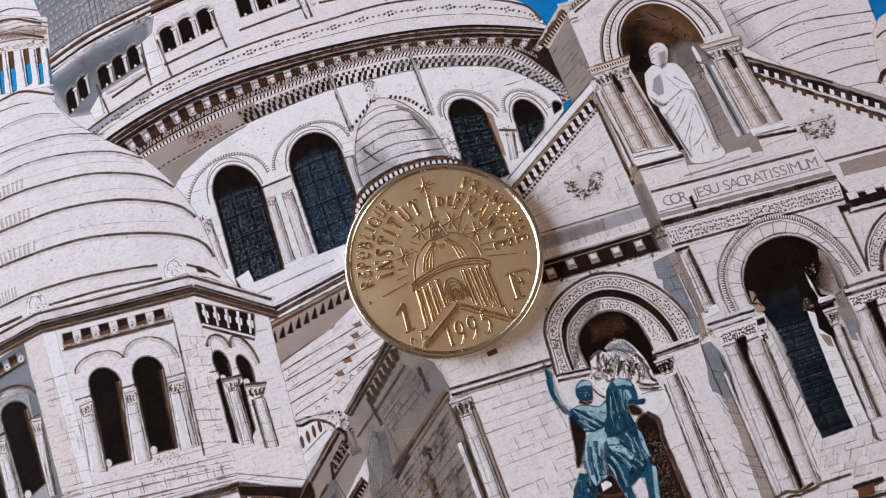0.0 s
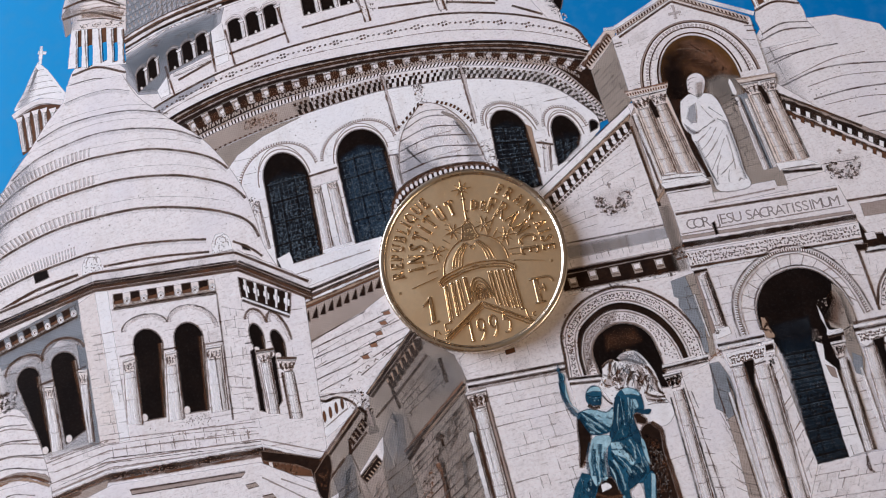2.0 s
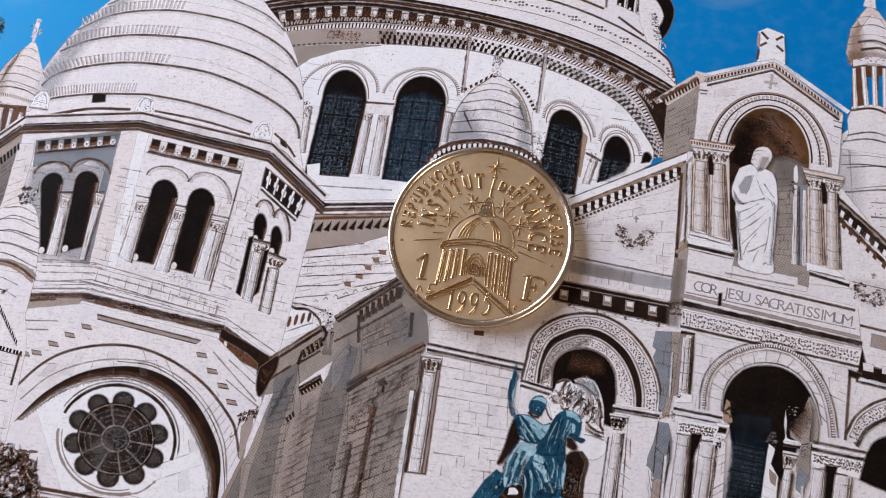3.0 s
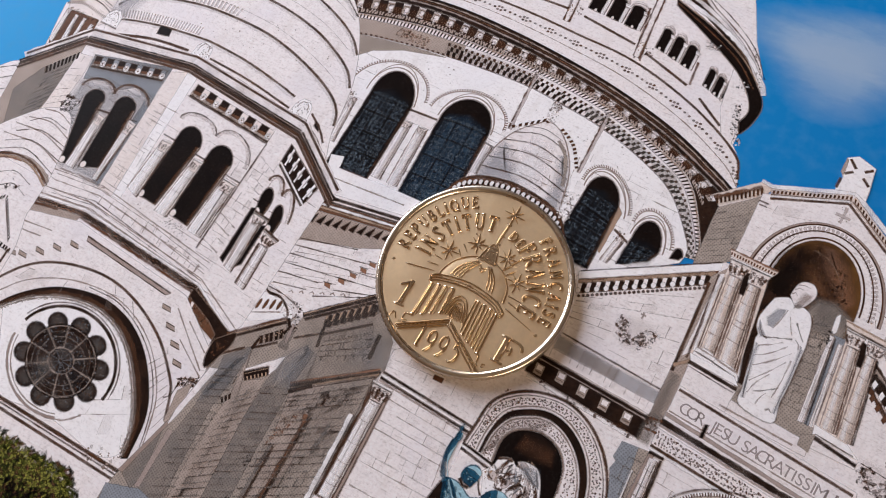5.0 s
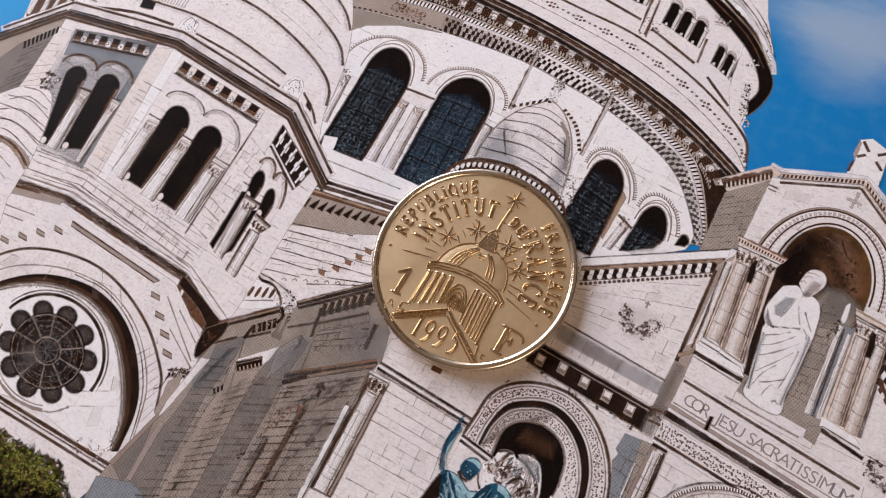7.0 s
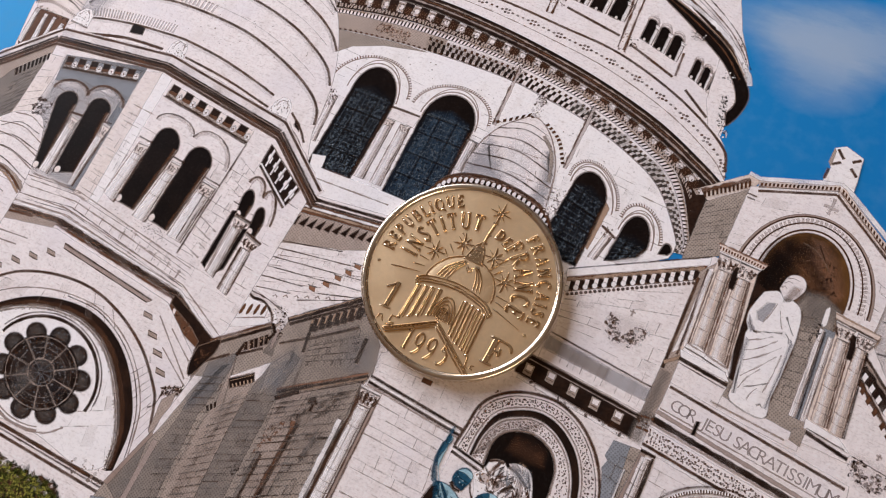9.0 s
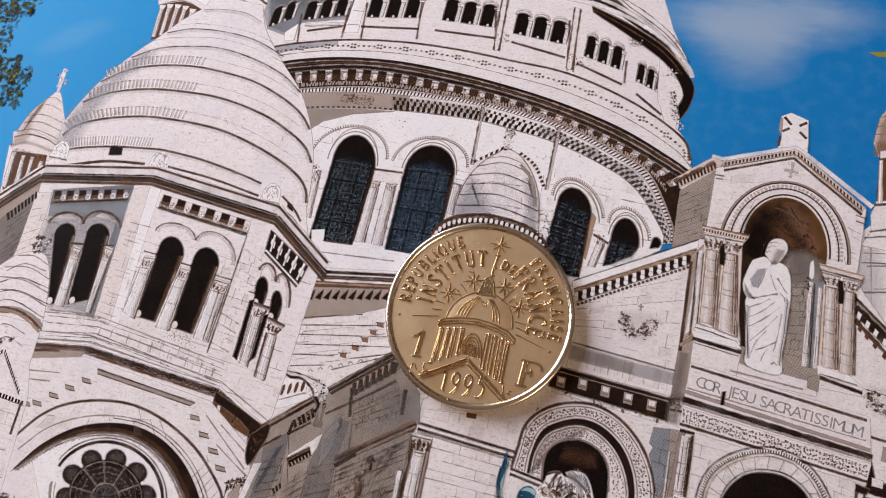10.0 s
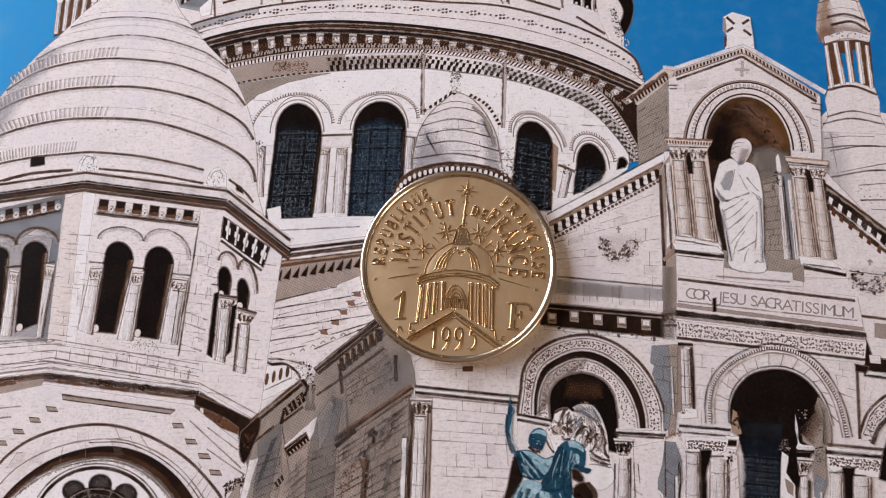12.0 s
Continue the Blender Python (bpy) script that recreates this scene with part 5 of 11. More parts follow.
def shaded_chapel():
    d = Drawing("printed_shaded_chapel", postcard, "grey shadowed stone chapel wall with buttresses")
    d.fill(SHADE, (-28.28, -38.76), (-26.02, -31.10), (-24.25, -21.21), (-24.75, -18.96), (-16.95, -12.60), (-9.79, -6.76), (-5.66, -11.04), (-5.01, -14.27), (-6.12, -16.46), (-5.44, -19.64), (-5.76, -21.33), (-6.92, -34.47), (-28.81, -45.36), (-28.81, -40.91))
    # wall under the eaves, cooler beside the coin
    d.fill(SHADE_WARM, (-14.15, -21.27), (-5.80, -15.51), (-5.76, -21.33), (-6.92, -34.47), (-13.24, -37.61), (-13.15, -29.48))
    d.fill(SHADE, (-10.74, -19.05), (-5.80, -15.51), (-5.76, -21.33), (-6.92, -34.47), (-10.07, -36.04), (-9.95, -25.65))
    d.wash(SHADE_COOL, [(-9.0, -11.0), (-6.0, -11.2), (-5.1, -14.0), (-6.9, -15.4), (-9.4, -14.6)], 2.2, 0.35)
    # far buttress
    d.fill(SHADE_DEEP, (-23.77, -21.27), (-21.10, -18.70), (-20.90, -20.86), (-21.89, -27.15), (-21.77, -35.58), (-21.28, -41.61), (-24.21, -43.07), (-25.17, -38.74), (-24.93, -34.45), (-23.93, -28.12), (-23.56, -23.05))
    d.fill(SHADE_COOL, (-28.87, -40.19), (-24.81, -38.94), (-22.80, -39.33), (-21.60, -41.78), (-28.15, -45.04))
    d.fill(SHADE_DEEP, (-27.97, -38.23), (-26.00, -31.48), (-25.24, -37.65), (-25.81, -39.43))
    d.fill(STONE, (-24.57, -23.29), (-23.53, -22.96), (-24.05, -24.98), (-25.22, -29.93), (-25.73, -31.55), (-25.78, -29.41))
    d.fill(MID, (-25.42, -31.67), (-24.69, -31.63), (-24.91, -38.80), (-25.53, -38.92))
    d.fill(FAINT, (-26.02, -31.10), (-25.59, -31.21), (-27.69, -38.32), (-28.35, -38.34))
    # near buttress: lit-side face, deep side, coping
    d.fill(SHADE_WARM, (-21.00, -18.86), (-20.41, -21.32), (-19.82, -22.65), (-17.61, -21.52), (-17.74, -27.50), (-17.57, -36.75), (-17.72, -39.84), (-21.11, -41.53), (-21.34, -34.23), (-21.13, -28.35), (-20.61, -24.95))
    d.fill(SHADE_DEEP, (-16.77, -18.38), (-15.09, -15.88), (-13.78, -16.28), (-14.26, -20.33), (-14.29, -24.67), (-14.48, -29.37), (-14.51, -38.25), (-17.72, -39.84), (-17.57, -36.75), (-17.74, -27.50), (-17.41, -21.43))
    d.fill(SHADE, (-16.77, -18.38), (-15.32, -16.23), (-14.54, -16.84), (-15.30, -20.02), (-16.25, -22.07))
    d.fill(STONE, (-20.50, -21.52), (-16.74, -18.12), (-17.05, -19.97), (-17.60, -21.11), (-17.98, -20.17), (-20.20, -22.03))
    d.fill(DARK, (-20.48, -21.92), (-18.02, -20.03), (-17.57, -20.94), (-19.88, -22.76))
    d.teeth(TAN, flow((-20.01, -22.34), (-17.79, -20.64)), flow((-19.73, -22.65), (-17.57, -21.02)), 6, 0.4)
    d.line(TAN, (-20.27, -22.06), (-17.98, -20.25), 0.12)
    d.teeth(DARK, flow((-21.57, -25.89), (-20.52, -24.74)), flow((-21.13, -26.39), (-20.28, -25.35)), 3, 0.6)
    # eaves of the low wing
    d.line(BROWN, (-24.92, -18.83), (-18.88, -13.83), 0.35)
    d.line(TAN, (-24.78, -19.05), (-18.75, -14.06), 0.22)
    d.line(DARK, (-24.57, -19.25), (-18.74, -14.39), 0.3)
    d.teeth(DARK, flow((-20.99, -17.40), (-18.54, -15.18)), flow((-20.45, -18.31), (-18.11, -16.22)), 5, 0.6, 0.2, 0.1)
    d.specks(TAN, (-20.60, -18.05), (-18.43, -16.12), (-18.60, -15.46), (-20.88, -17.36), 14, 0.12)
    d.line(DARK, (-20.99, -18.89), (-18.50, -17.06), 0.22)
    d.line(MID, (-21.00, -18.65), (-18.61, -16.87), 0.14)
    d.line(LINE, (-24.47, -21.44), (-21.85, -19.30), 0.25, rough=0.6)
    d.fill(DARK, flow((-24.93, -19.25), (-23.80, -18.30), (-23.70, -19.92), (-24.40, -21.69), (-25.23, -23.60), (-25.90, -22.19), (-25.85, -20.10), n=3))
    d.specks(BROWN, (-25.05, -22.82), (-24.05, -20.08), (-24.55, -19.28), (-25.97, -20.99), 40, 0.13)
    d.line(DARK, (-20.79, -17.52), (-21.08, -19.10), 0.3)
    # waterspout
    d.stroke(SHADE_DEEP, flow((-18.13, -13.99), (-17.70, -15.87), (-17.64, -17.48)), 1.1)
    d.stroke(STONE, flow((-17.42, -12.40), (-17.64, -13.55), (-17.95, -14.53)), 0.6, 0.5)
    d.stroke(MID, flow((-17.77, -14.24), (-17.72, -15.46), (-17.60, -16.64)), 0.4, 0.5)
    d.stroke(DARK, flow((-18.41, -15.78), (-18.10, -14.81), (-18.85, -13.90)), 0.3, 0.5)
    d.specks(LINE, (-17.84, -15.93), (-17.03, -15.14), (-17.42, -12.40), (-18.69, -13.41), 26, 0.11)
    # eaves of the high wall
    d.line(DARK, (-17.26, -12.83), (-9.82, -6.69), 0.7)
    d.line(TAN, (-17.31, -12.60), (-9.93, -6.49), 0.14, rough=0.5)
    d.line(MID, (-17.01, -12.96), (-9.65, -7.03), 0.12)
    d.line(DARK, (-16.90, -13.16), (-9.54, -7.23), 0.3)
    d.fill(SHADE_DEEP, (-14.60, -12.13), (-9.29, -7.70), (-8.81, -8.61), (-13.80, -12.80))
    for k in range(7):
        p = lerp((-13.87, -11.75), (-9.62, -8.28), k / 6)
        d.fill(DARK, p + (-0.5, 0.5), p + (0.5, 0.4), p + (0.35, -0.9), p + (-0.2, -1.1))
        d.fill(TAN, p + (-0.75, 0.2), p + (-0.5, 0.2), p + (-0.45, -0.8), p + (-0.6, -0.8))
    d.line(DARK, (-13.91, -13.76), (-8.88, -10.09), 0.26)
    d.line(MID, (-13.95, -13.53), (-9.00, -9.86), 0.14)
    d.line(DARK, (-16.99, -15.74), (-14.12, -13.77), 0.2, rough=0.5)
    d.line(DARK, (-14.33, -12.01), (-13.81, -15.48), 0.3, rough=0.5)
    d.line(DARK, (-7.52, -10.90), (-7.39, -14.07), 0.4)
    # string course
    d.line(RUST, (-14.63, -20.58), (-5.50, -14.50), 0.3)
    d.line(DARK, (-14.51, -20.93), (-5.35, -14.79), 0.24)
    d.line(TAN, (-14.27, -21.05), (-5.40, -15.09), 0.26)
    d.teeth(DARK, flow((-14.49, -20.52), (-11.03, -18.16)), flow((-14.11, -20.97), (-10.70, -18.60)), 18, 0.5)
    d.line(DARK, (-14.39, -21.58), (-12.04, -19.75), 0.3, rough=0.6)
    d.line(LINE, (-14.06, -21.27), (-5.56, -15.56), 0.12, gaps=0.2)
    for tone, pts, soft, much in (
        (SHADE_DEEP, [(-17.0, -13.2), (-9.6, -7.2), (-5.4, -11.0), (-6.2, -16.0), (-13.8, -21.0), (-14.6, -16.0)], 2.5, 0.2),
        (SHADE_DEEP, [(-14.2, -22.0), (-5.8, -16.0), (-5.9, -22.0), (-14.0, -26.0)], 2.5, 0.15),
        (SHADE_COOL, [(-16.8, -18.6), (-14.8, -15.8), (-13.9, -16.6), (-14.3, -20.6), (-16.6, -21.4)], 2.0, 0.4),
        (SHADE_COOL, [(-23.7, -22.0), (-21.2, -19.5), (-21.6, -24.0), (-23.8, -27.0)], 1.6, 0.4),
        (SHADE_DEEP, [(-20.6, -24.0), (-18.0, -22.0), (-17.8, -38.0), (-21.0, -40.5)], 2.0, 0.1),
        (SHADE_DEEP, [(-13.6, -28.0), (-7.0, -24.0), (-7.2, -34.0), (-13.6, -37.0)], 3.0, 0.1),
        (SHADE_WARM, [(-11.0, -21.0), (-7.0, -18.5), (-7.2, -25.0), (-9.6, -26.0)], 2.5, 0.4)):
        d.wash(tone, pts, soft, much)
    # slits, pipe and lamp arm
    d.line(BROWN, (-10.77, -23.17), (-11.38, -34.53), 0.45, rough=0.3)
    d.line(DARK, (-10.51, -23.05), (-11.07, -34.37), 0.28, rough=0.4)
    d.line(RUST, (-11.08, -22.93), (-10.97, -23.85), 0.5)
    d.specks(RUST, (-13.85, -28.30), (-12.58, -26.16), (-11.58, -22.79), (-13.45, -24.66), 70, 0.12)
    d.line(SHADE_DEEP, (-13.07, -27.62), (-13.38, -34.67), 0.5)
    d.line(DARK, (-12.80, -27.79), (-13.05, -34.51), 0.2, rough=0.5)
    d.line(SHADE_DEEP, (-8.03, -22.81), (-8.38, -26.59), 0.28)
    d.stroke(DARK, flow((-10.49, -20.11), (-9.81, -20.57), (-9.87, -21.22)), 0.22)
    d.line(DARK, (-9.96, -19.86), (-9.45, -20.17), 0.25)
    d.specks(DARK, (-14.58, -31.30), (-13.95, -30.24), (-14.72, -29.67), (-15.44, -30.59), 12, 0.12)
    # courses
    for bl, br, tr, tl, rows, blocks in (((-14.29, -24.67), (-5.44, -19.64), (-5.63, -15.83), (-13.97, -21.58), 5, 9), ((-14.51, -38.25), (-6.92, -34.47), (-5.44, -19.64), (-13.96, -24.51), 15, 7), ((-13.00, -16.92), (-7.47, -14.31), (-8.45, -10.10), (-13.59, -13.94), 5, 6), ((-17.72, -39.84), (-14.51, -38.25), (-14.26, -20.33), (-17.32, -21.58), 22, 2), ((-20.95, -41.45), (-17.72, -39.84), (-17.46, -21.85), (-20.12, -24.32), 20, 2), ((-23.56, -42.75), (-20.95, -41.45), (-20.90, -20.86), (-23.59, -21.92), 22, 2)):
        d.masonry(bl, br, tr, tl, rows, blocks, 0.08, SHADE_DEEP, 0.15)
        d.masonry(bl, br, tr, tl, rows, blocks, 0.05, LINE, 0.35)
    d.specks(SHADE_DEEP, (-19.14, -37.63), (-8.22, -32.23), (-5.11, -20.26), (-14.12, -24.98), 90, 0.08)
    d.specks(MID, (-19.14, -37.63), (-8.22, -32.23), (-5.11, -20.26), (-14.12, -24.98), 60, 0.07)
    # lit sliver beside the corner
    d.line(PALE, (-6.17, -20.57), (-6.45, -34.24), 0.6, rough=0.2)
    d.line(LINE, (-5.91, -20.45), (-6.17, -34.10), 0.14)
    d.done()


def west_tower():
    """The great ribbed dome to the west with its lantern, on an eight-sided arcaded tower."""
    back = Drawing("printed_back_turret", postcard, "small columned turret behind the ribbed dome")
    back.fill(BROWN, flow((-57.3, 39.8), (-53.6, 40.6), (-49.6, 39.2), (-50.4, 36.6), (-53.2, 34.6), (-57.0, 33.4), n=4))
    for tops, feet in (((-56.9, 39.4), (-56.7, 33.9)), ((-55.7, 39.7), (-55.6, 34.3)), ((-54.4, 39.8), (-54.4, 34.9)), ((-53.1, 39.7), (-53.2, 35.4)), ((-51.8, 39.3), (-51.9, 35.9)), ((-50.7, 38.9), (-50.9, 36.3))):
        a, b = V2(tops), V2(feet)
        back.column(a + (-0.34, 0), a + (0.34, 0), b + (0.34, 0), b + (-0.34, 0), STONE)
        back.fill(STONE, a + (-0.34, -0.6), a + (0.34, -0.6), a + (0.55, 0.1), a + (-0.55, 0.1))
    back.fill(STONE, flow((-57.9, 40.2), (-55.6, 41.3), (-53.4, 41.5), (-51.0, 41.0), (-49.2, 39.7), (-49.4, 39.0), (-53.4, 40.5), (-57.6, 39.4), n=3))
    back.stroke(LINE, flow((-57.6, 39.5), (-53.6, 40.6), (-49.5, 39.0)), 0.16, 0.5)
    back.fill(PALE, flow((-52.95, 47.6), (-54.3, 45.6), (-55.7, 43.2), (-57.4, 40.7), (-53.6, 41.6), (-49.4, 40.1), (-50.4, 43.0), (-51.7, 45.8), n=4))
    back.wash(SHADE_LIGHT, [(-53.3, 46.6), (-55.4, 43.2), (-57.0, 41.0), (-55.2, 41.4), (-54.0, 43.6)], 0.8, 0.5)
    for k in range(1, 6):
        t = k / 6
        a, b = lerp((-57.2, 40.9), (-53.1, 47.2), t), lerp((-49.6, 40.3), (-52.8, 47.2), t)
        back.stroke(FAINT, bow(a, lerp(a, b, 0.5) + (0, 0.5 * (1 - t)), b, 8), 0.12, 0.5, 0.2, 0.7)
    back.line(PALE, (-52.81, 49.15), (-51.52, 48.63), 0.5)
    back.line(PALE, (-52.12, 50.04), (-52.66, 47.16), 0.5)
    back.done()

    far = Drawing("printed_far_turret", postcard, "small pale stone turret with a cross finial")
    far.fill(WARM, flow((-73.06, 12.87), (-73.32, 14.98), (-72.15, 18.93), (-69.60, 22.43), (-69.07, 23.08), (-68.21, 22.32), (-66.82, 19.63), (-65.30, 16.55), (-65.81, 12.32)))
    far.fill(STONE, (-73.64, 13.35), (-66.16, 14.02), (-64.25, 11.18), (-67.40, 6.68), (-72.22, 5.52))
    far.stroke(LINE, flow((-73.32, 14.51), (-70.61, 15.45), (-66.13, 14.20)), 0.3)
    far.stroke(FAINT, flow((-72.66, 17.24), (-69.72, 17.64), (-65.66, 16.50)), 0.14)
    far.stroke(TAN, flow((-73.30, 13.95), (-70.40, 14.91), (-66.36, 13.80)), 0.5)
    lantern_columns(far, ((-72.27, 12.33), (-71.10, 12.77), (-69.58, 12.80), (-67.83, 12.68)), ((-72.10, 8.06), (-70.97, 8.58), (-69.68, 9.13), (-68.27, 9.88)), 0.45, DARK)
    far.fill(WARM, [V2(p) for p in ((-73.81, 15.55), (-71.18, 16.40), (-66.14, 14.89), (-65.09, 13.48), (-66.58, 11.83), (-72.68, 12.42))])
    far.stroke(LINE, flow((-73.40, 14.69), (-71.19, 15.48), (-68.21, 15.19), (-66.12, 14.37)), 0.2)
    far.fill(BROWN, (-72.75, 12.58), (-67.08, 12.69), (-66.66, 10.19), (-70.54, 3.93), (-72.31, 7.00))
    for tl, tr, br, bl in (((-72.78, 12.40), (-72.03, 12.51), (-71.61, 6.77), (-72.41, 6.99)), ((-71.03, 12.13), (-70.45, 12.11), (-69.57, 5.73), (-70.39, 4.61)), ((-69.52, 12.10), (-68.93, 12.05), (-68.65, 7.88), (-69.14, 6.97)), ((-67.85, 11.65), (-67.24, 11.53), (-67.47, 9.73), (-67.97, 8.65))):
        far.shaft(tl, tr, br, bl, PALE, 0, 0.1)
    far.specks(LINE, (-72.11, 12.32), (-67.00, 12.01), (-67.08, 12.69), (-72.60, 13.12), 30, 0.12)
    far.specks(TAN, (-72.24, 12.65), (-67.13, 12.34), (-67.20, 13.01), (-72.67, 13.29), 26, 0.12)
    far.wash(TAN, [(-73.2, 13.6), (-71.0, 14.2), (-71.4, 18.0), (-70.2, 21.6), (-72.2, 18.8)], 1.0, 0.4)
    for a, b, c, w in (((-73.2, 15.6), (-70.4, 16.4), (-65.6, 15.2), 0.13), ((-72.4, 18.4), (-69.8, 18.9), (-66.3, 18.0), 0.11), ((-71.4, 20.2), (-69.4, 20.6), (-67.2, 19.8), 0.1), ((-70.5, 21.6), (-69.2, 21.9), (-67.9, 21.3), 0.09)):
        far.stroke(BROWN, flow(a, b, c), w, 0.5, 0.25, 0.75)
    far.teeth(BROWN, flow((-73.5, 13.5), (-70.8, 14.4), (-66.2, 13.6)), flow((-73.4, 13.0), (-70.8, 13.9), (-66.2, 13.1)), 22, 0.4, 0.25, 0.1, 0.7)
    far.line(STONE, (-69.02, 22.70), (-69.18, 26.79), 0.6)
    far.fill(STONE, [V2(p) for p in ((-77.87, -0.74), (-75.54, 1.66), (-72.95, 3.04), (-70.03, 2.69), (-69.29, 0.20), (-69.43, -3.67), (-69.56, -7.47), (-70.22, -10.52))])
    for a, b, c in (((-76.49, 0.19), (-73.18, 1.96), (-69.91, 2.26)), ((-76.08, -1.69), (-73.23, -0.01), (-69.63, -0.04)), ((-74.94, -3.15), (-72.75, -1.98), (-69.61, -1.95)), ((-73.68, -4.77), (-71.89, -3.77), (-69.60, -3.84)), ((-72.44, -6.37), (-71.13, -5.43), (-69.68, -5.66))):
        far.stroke(LINE, flow(a, b, c), 0.16, 0.4)
    far.specks(STONE, (-69.65, 23.59), (-67.97, 24.29), (-68.71, 26.84), (-70.26, 26.26), 12, 0.3)
    far.specks(LINE, (-69.65, 23.59), (-67.97, 24.29), (-68.71, 26.84), (-70.26, 26.26), 7, 0.16)
    far.done()

    lan = Drawing("printed_dome_lantern", postcard, "columned stone lantern on the ribbed dome")
    lan.fill(STONE, flow((-48.51, 53.47), (-47.88, 55.81), (-46.38, 58.95), (-44.64, 62.35), (-41.59, 63.67), (-39.98, 59.84), (-39.36, 55.27), (-39.16, 52.56), (-39.95, 48.53)))
    lan.fill(SHADE_WARM, (-48.40, 54.02), (-47.03, 55.66), (-47.29, 50.79), (-48.27, 50.21))
    lan.fill(STONE, flow((-50.19, 39.57), (-49.21, 41.96), (-48.09, 44.15), (-46.77, 44.76), (-43.39, 44.52), (-40.44, 42.36), (-40.43, 39.34), (-39.21, 36.53)))
    lan.fill(WARM, (-45.90, 57.23), (-38.38, 53.44), (-39.21, 48.37), (-47.38, 50.61))
    lan.fill(PALE, (-47.26, 51.15), (-39.55, 49.12), (-40.05, 42.87), (-48.66, 44.91))
    for a, b, c, w, tone in (((-45.59, 55.45), (-41.52, 54.77), (-38.54, 52.50), 0.2, LINE), ((-45.74, 54.78), (-41.68, 54.10), (-38.62, 51.92), 0.16, SAND), ((-46.01, 53.60), (-41.97, 52.85), (-38.93, 50.93), 0.1, MID), ((-46.26, 52.51), (-42.28, 51.54), (-39.17, 49.95), 0.2, LINE)):
        lan.stroke(tone, flow(a, b, c), w, 0.4)
    for tl, tr, br, bl in (((-46.31, 50.73), (-45.76, 50.68), (-46.69, 44.51), (-47.16, 44.56)), ((-44.90, 50.50), (-44.13, 50.36), (-45.03, 44.28), (-45.61, 44.15)), ((-42.79, 49.96), (-42.04, 49.91), (-42.76, 44.44), (-43.34, 44.31)), ((-40.99, 49.36), (-40.44, 49.32), (-41.21, 43.76), (-41.65, 43.76)), ((-39.61, 48.74), (-39.46, 48.76), (-40.00, 43.23), (-40.23, 43.13))):
        lan.fill(BROWN, tl, tr, br, bl)
        lan.fill(SKY, lerp(tl, bl, 0.45), lerp(tr, br, 0.45), lerp(tr, br, 0.97), lerp(tl, bl, 0.97))
        lan.line(DARK, lerp(tl, tr, 0.05), lerp(bl, br, 0.05), 0.14, rough=0.5)
        lan.line(FAINT, lerp(tl, tr, -0.5), lerp(bl, br, -0.5), 0.2, rough=0.5)
    for p in ((-45.15, 51.21), (-43.33, 50.80), (-41.44, 50.36), (-40.11, 49.69)):
        p = V2(p)
        lan.specks(LINE, p + (-0.6, -0.4), p + (0.6, -0.3), p + (0.7, 0.3), p + (-0.7, 0.3), 16, 0.1)
        lan.specks(TAN, p + (-0.6, -0.4), p + (0.6, -0.3), p + (0.7, 0.3), p + (-0.7, 0.3), 10, 0.1)
    lan.wash(TAN, [(-45.5, 52.6), (-39.2, 50.9), (-38.9, 51.7), (-45.3, 53.6)], 0.5, 0.5)
    lan.scrolls([V2((-45.4, 53.4)), V2((-39.0, 51.6))], [V2((-45.5, 52.7)), V2((-39.2, 51.0))], 9, BROWN, RUST)
    lan.wash(SHADE_LIGHT, [(-48.3, 54.0), (-46.6, 57.6), (-45.2, 60.0), (-44.8, 56.0), (-46.6, 51.4), (-48.0, 50.6)], 1.4, 0.5)
    lan.stroke(RUST, flow((-45.25, 53.87), (-41.49, 53.41), (-38.68, 51.95)), 0.16, 0.5, 0.2)
    for a, b, c, w in (((-47.99, 55.25), (-43.72, 55.48), (-39.36, 52.85), 0.25), ((-47.13, 56.92), (-42.97, 56.99), (-39.40, 55.08), 0.2), ((-48.35, 53.40), (-44.17, 53.26), (-39.52, 50.52), 0.3), ((-48.20, 43.63), (-44.40, 43.79), (-40.29, 41.54), 0.3), ((-48.82, 42.19), (-44.38, 41.89), (-40.20, 39.62), 0.16)):
        lan.stroke(LINE, flow(a, b, c), w)
    lan.wash(SHADE_WARM, [(-47.7, 53.9), (-39.6, 51.7), (-39.5, 52.9), (-47.7, 54.9)], 0.6, 0.4)
    lan.teeth(FAINT, flow((-49.41, 40.93), (-45.06, 40.66), (-39.85, 38.18)), flow((-49.59, 40.44), (-45.19, 40.06), (-39.81, 37.60)), 22, 0.5)
    lan.done()

    dome = Drawing("printed_west_dome", postcard, "large white stone dome with dark horizontal courses")
    left = flow((-65.84, 12.94), (-66.15, 16.41), (-65.85, 19.18), (-62.98, 25.03), (-59.10, 30.37), (-55.87, 33.80), (-52.79, 37.29), (-49.96, 39.88), (-49.23, 42.12))
    right = flow((-40.86, 41.30), (-39.08, 36.97), (-34.91, 31.78), (-31.40, 27.86), (-28.79, 23.23), (-27.04, 18.35), (-26.31, 13.66), (-26.09, 10.34), (-24.60, 5.79))
    dome.fill(STONE, [*left, *right, V2((-30.45, 8.82)), V2((-49.36, 11.44)), V2((-64.86, 10.33))])
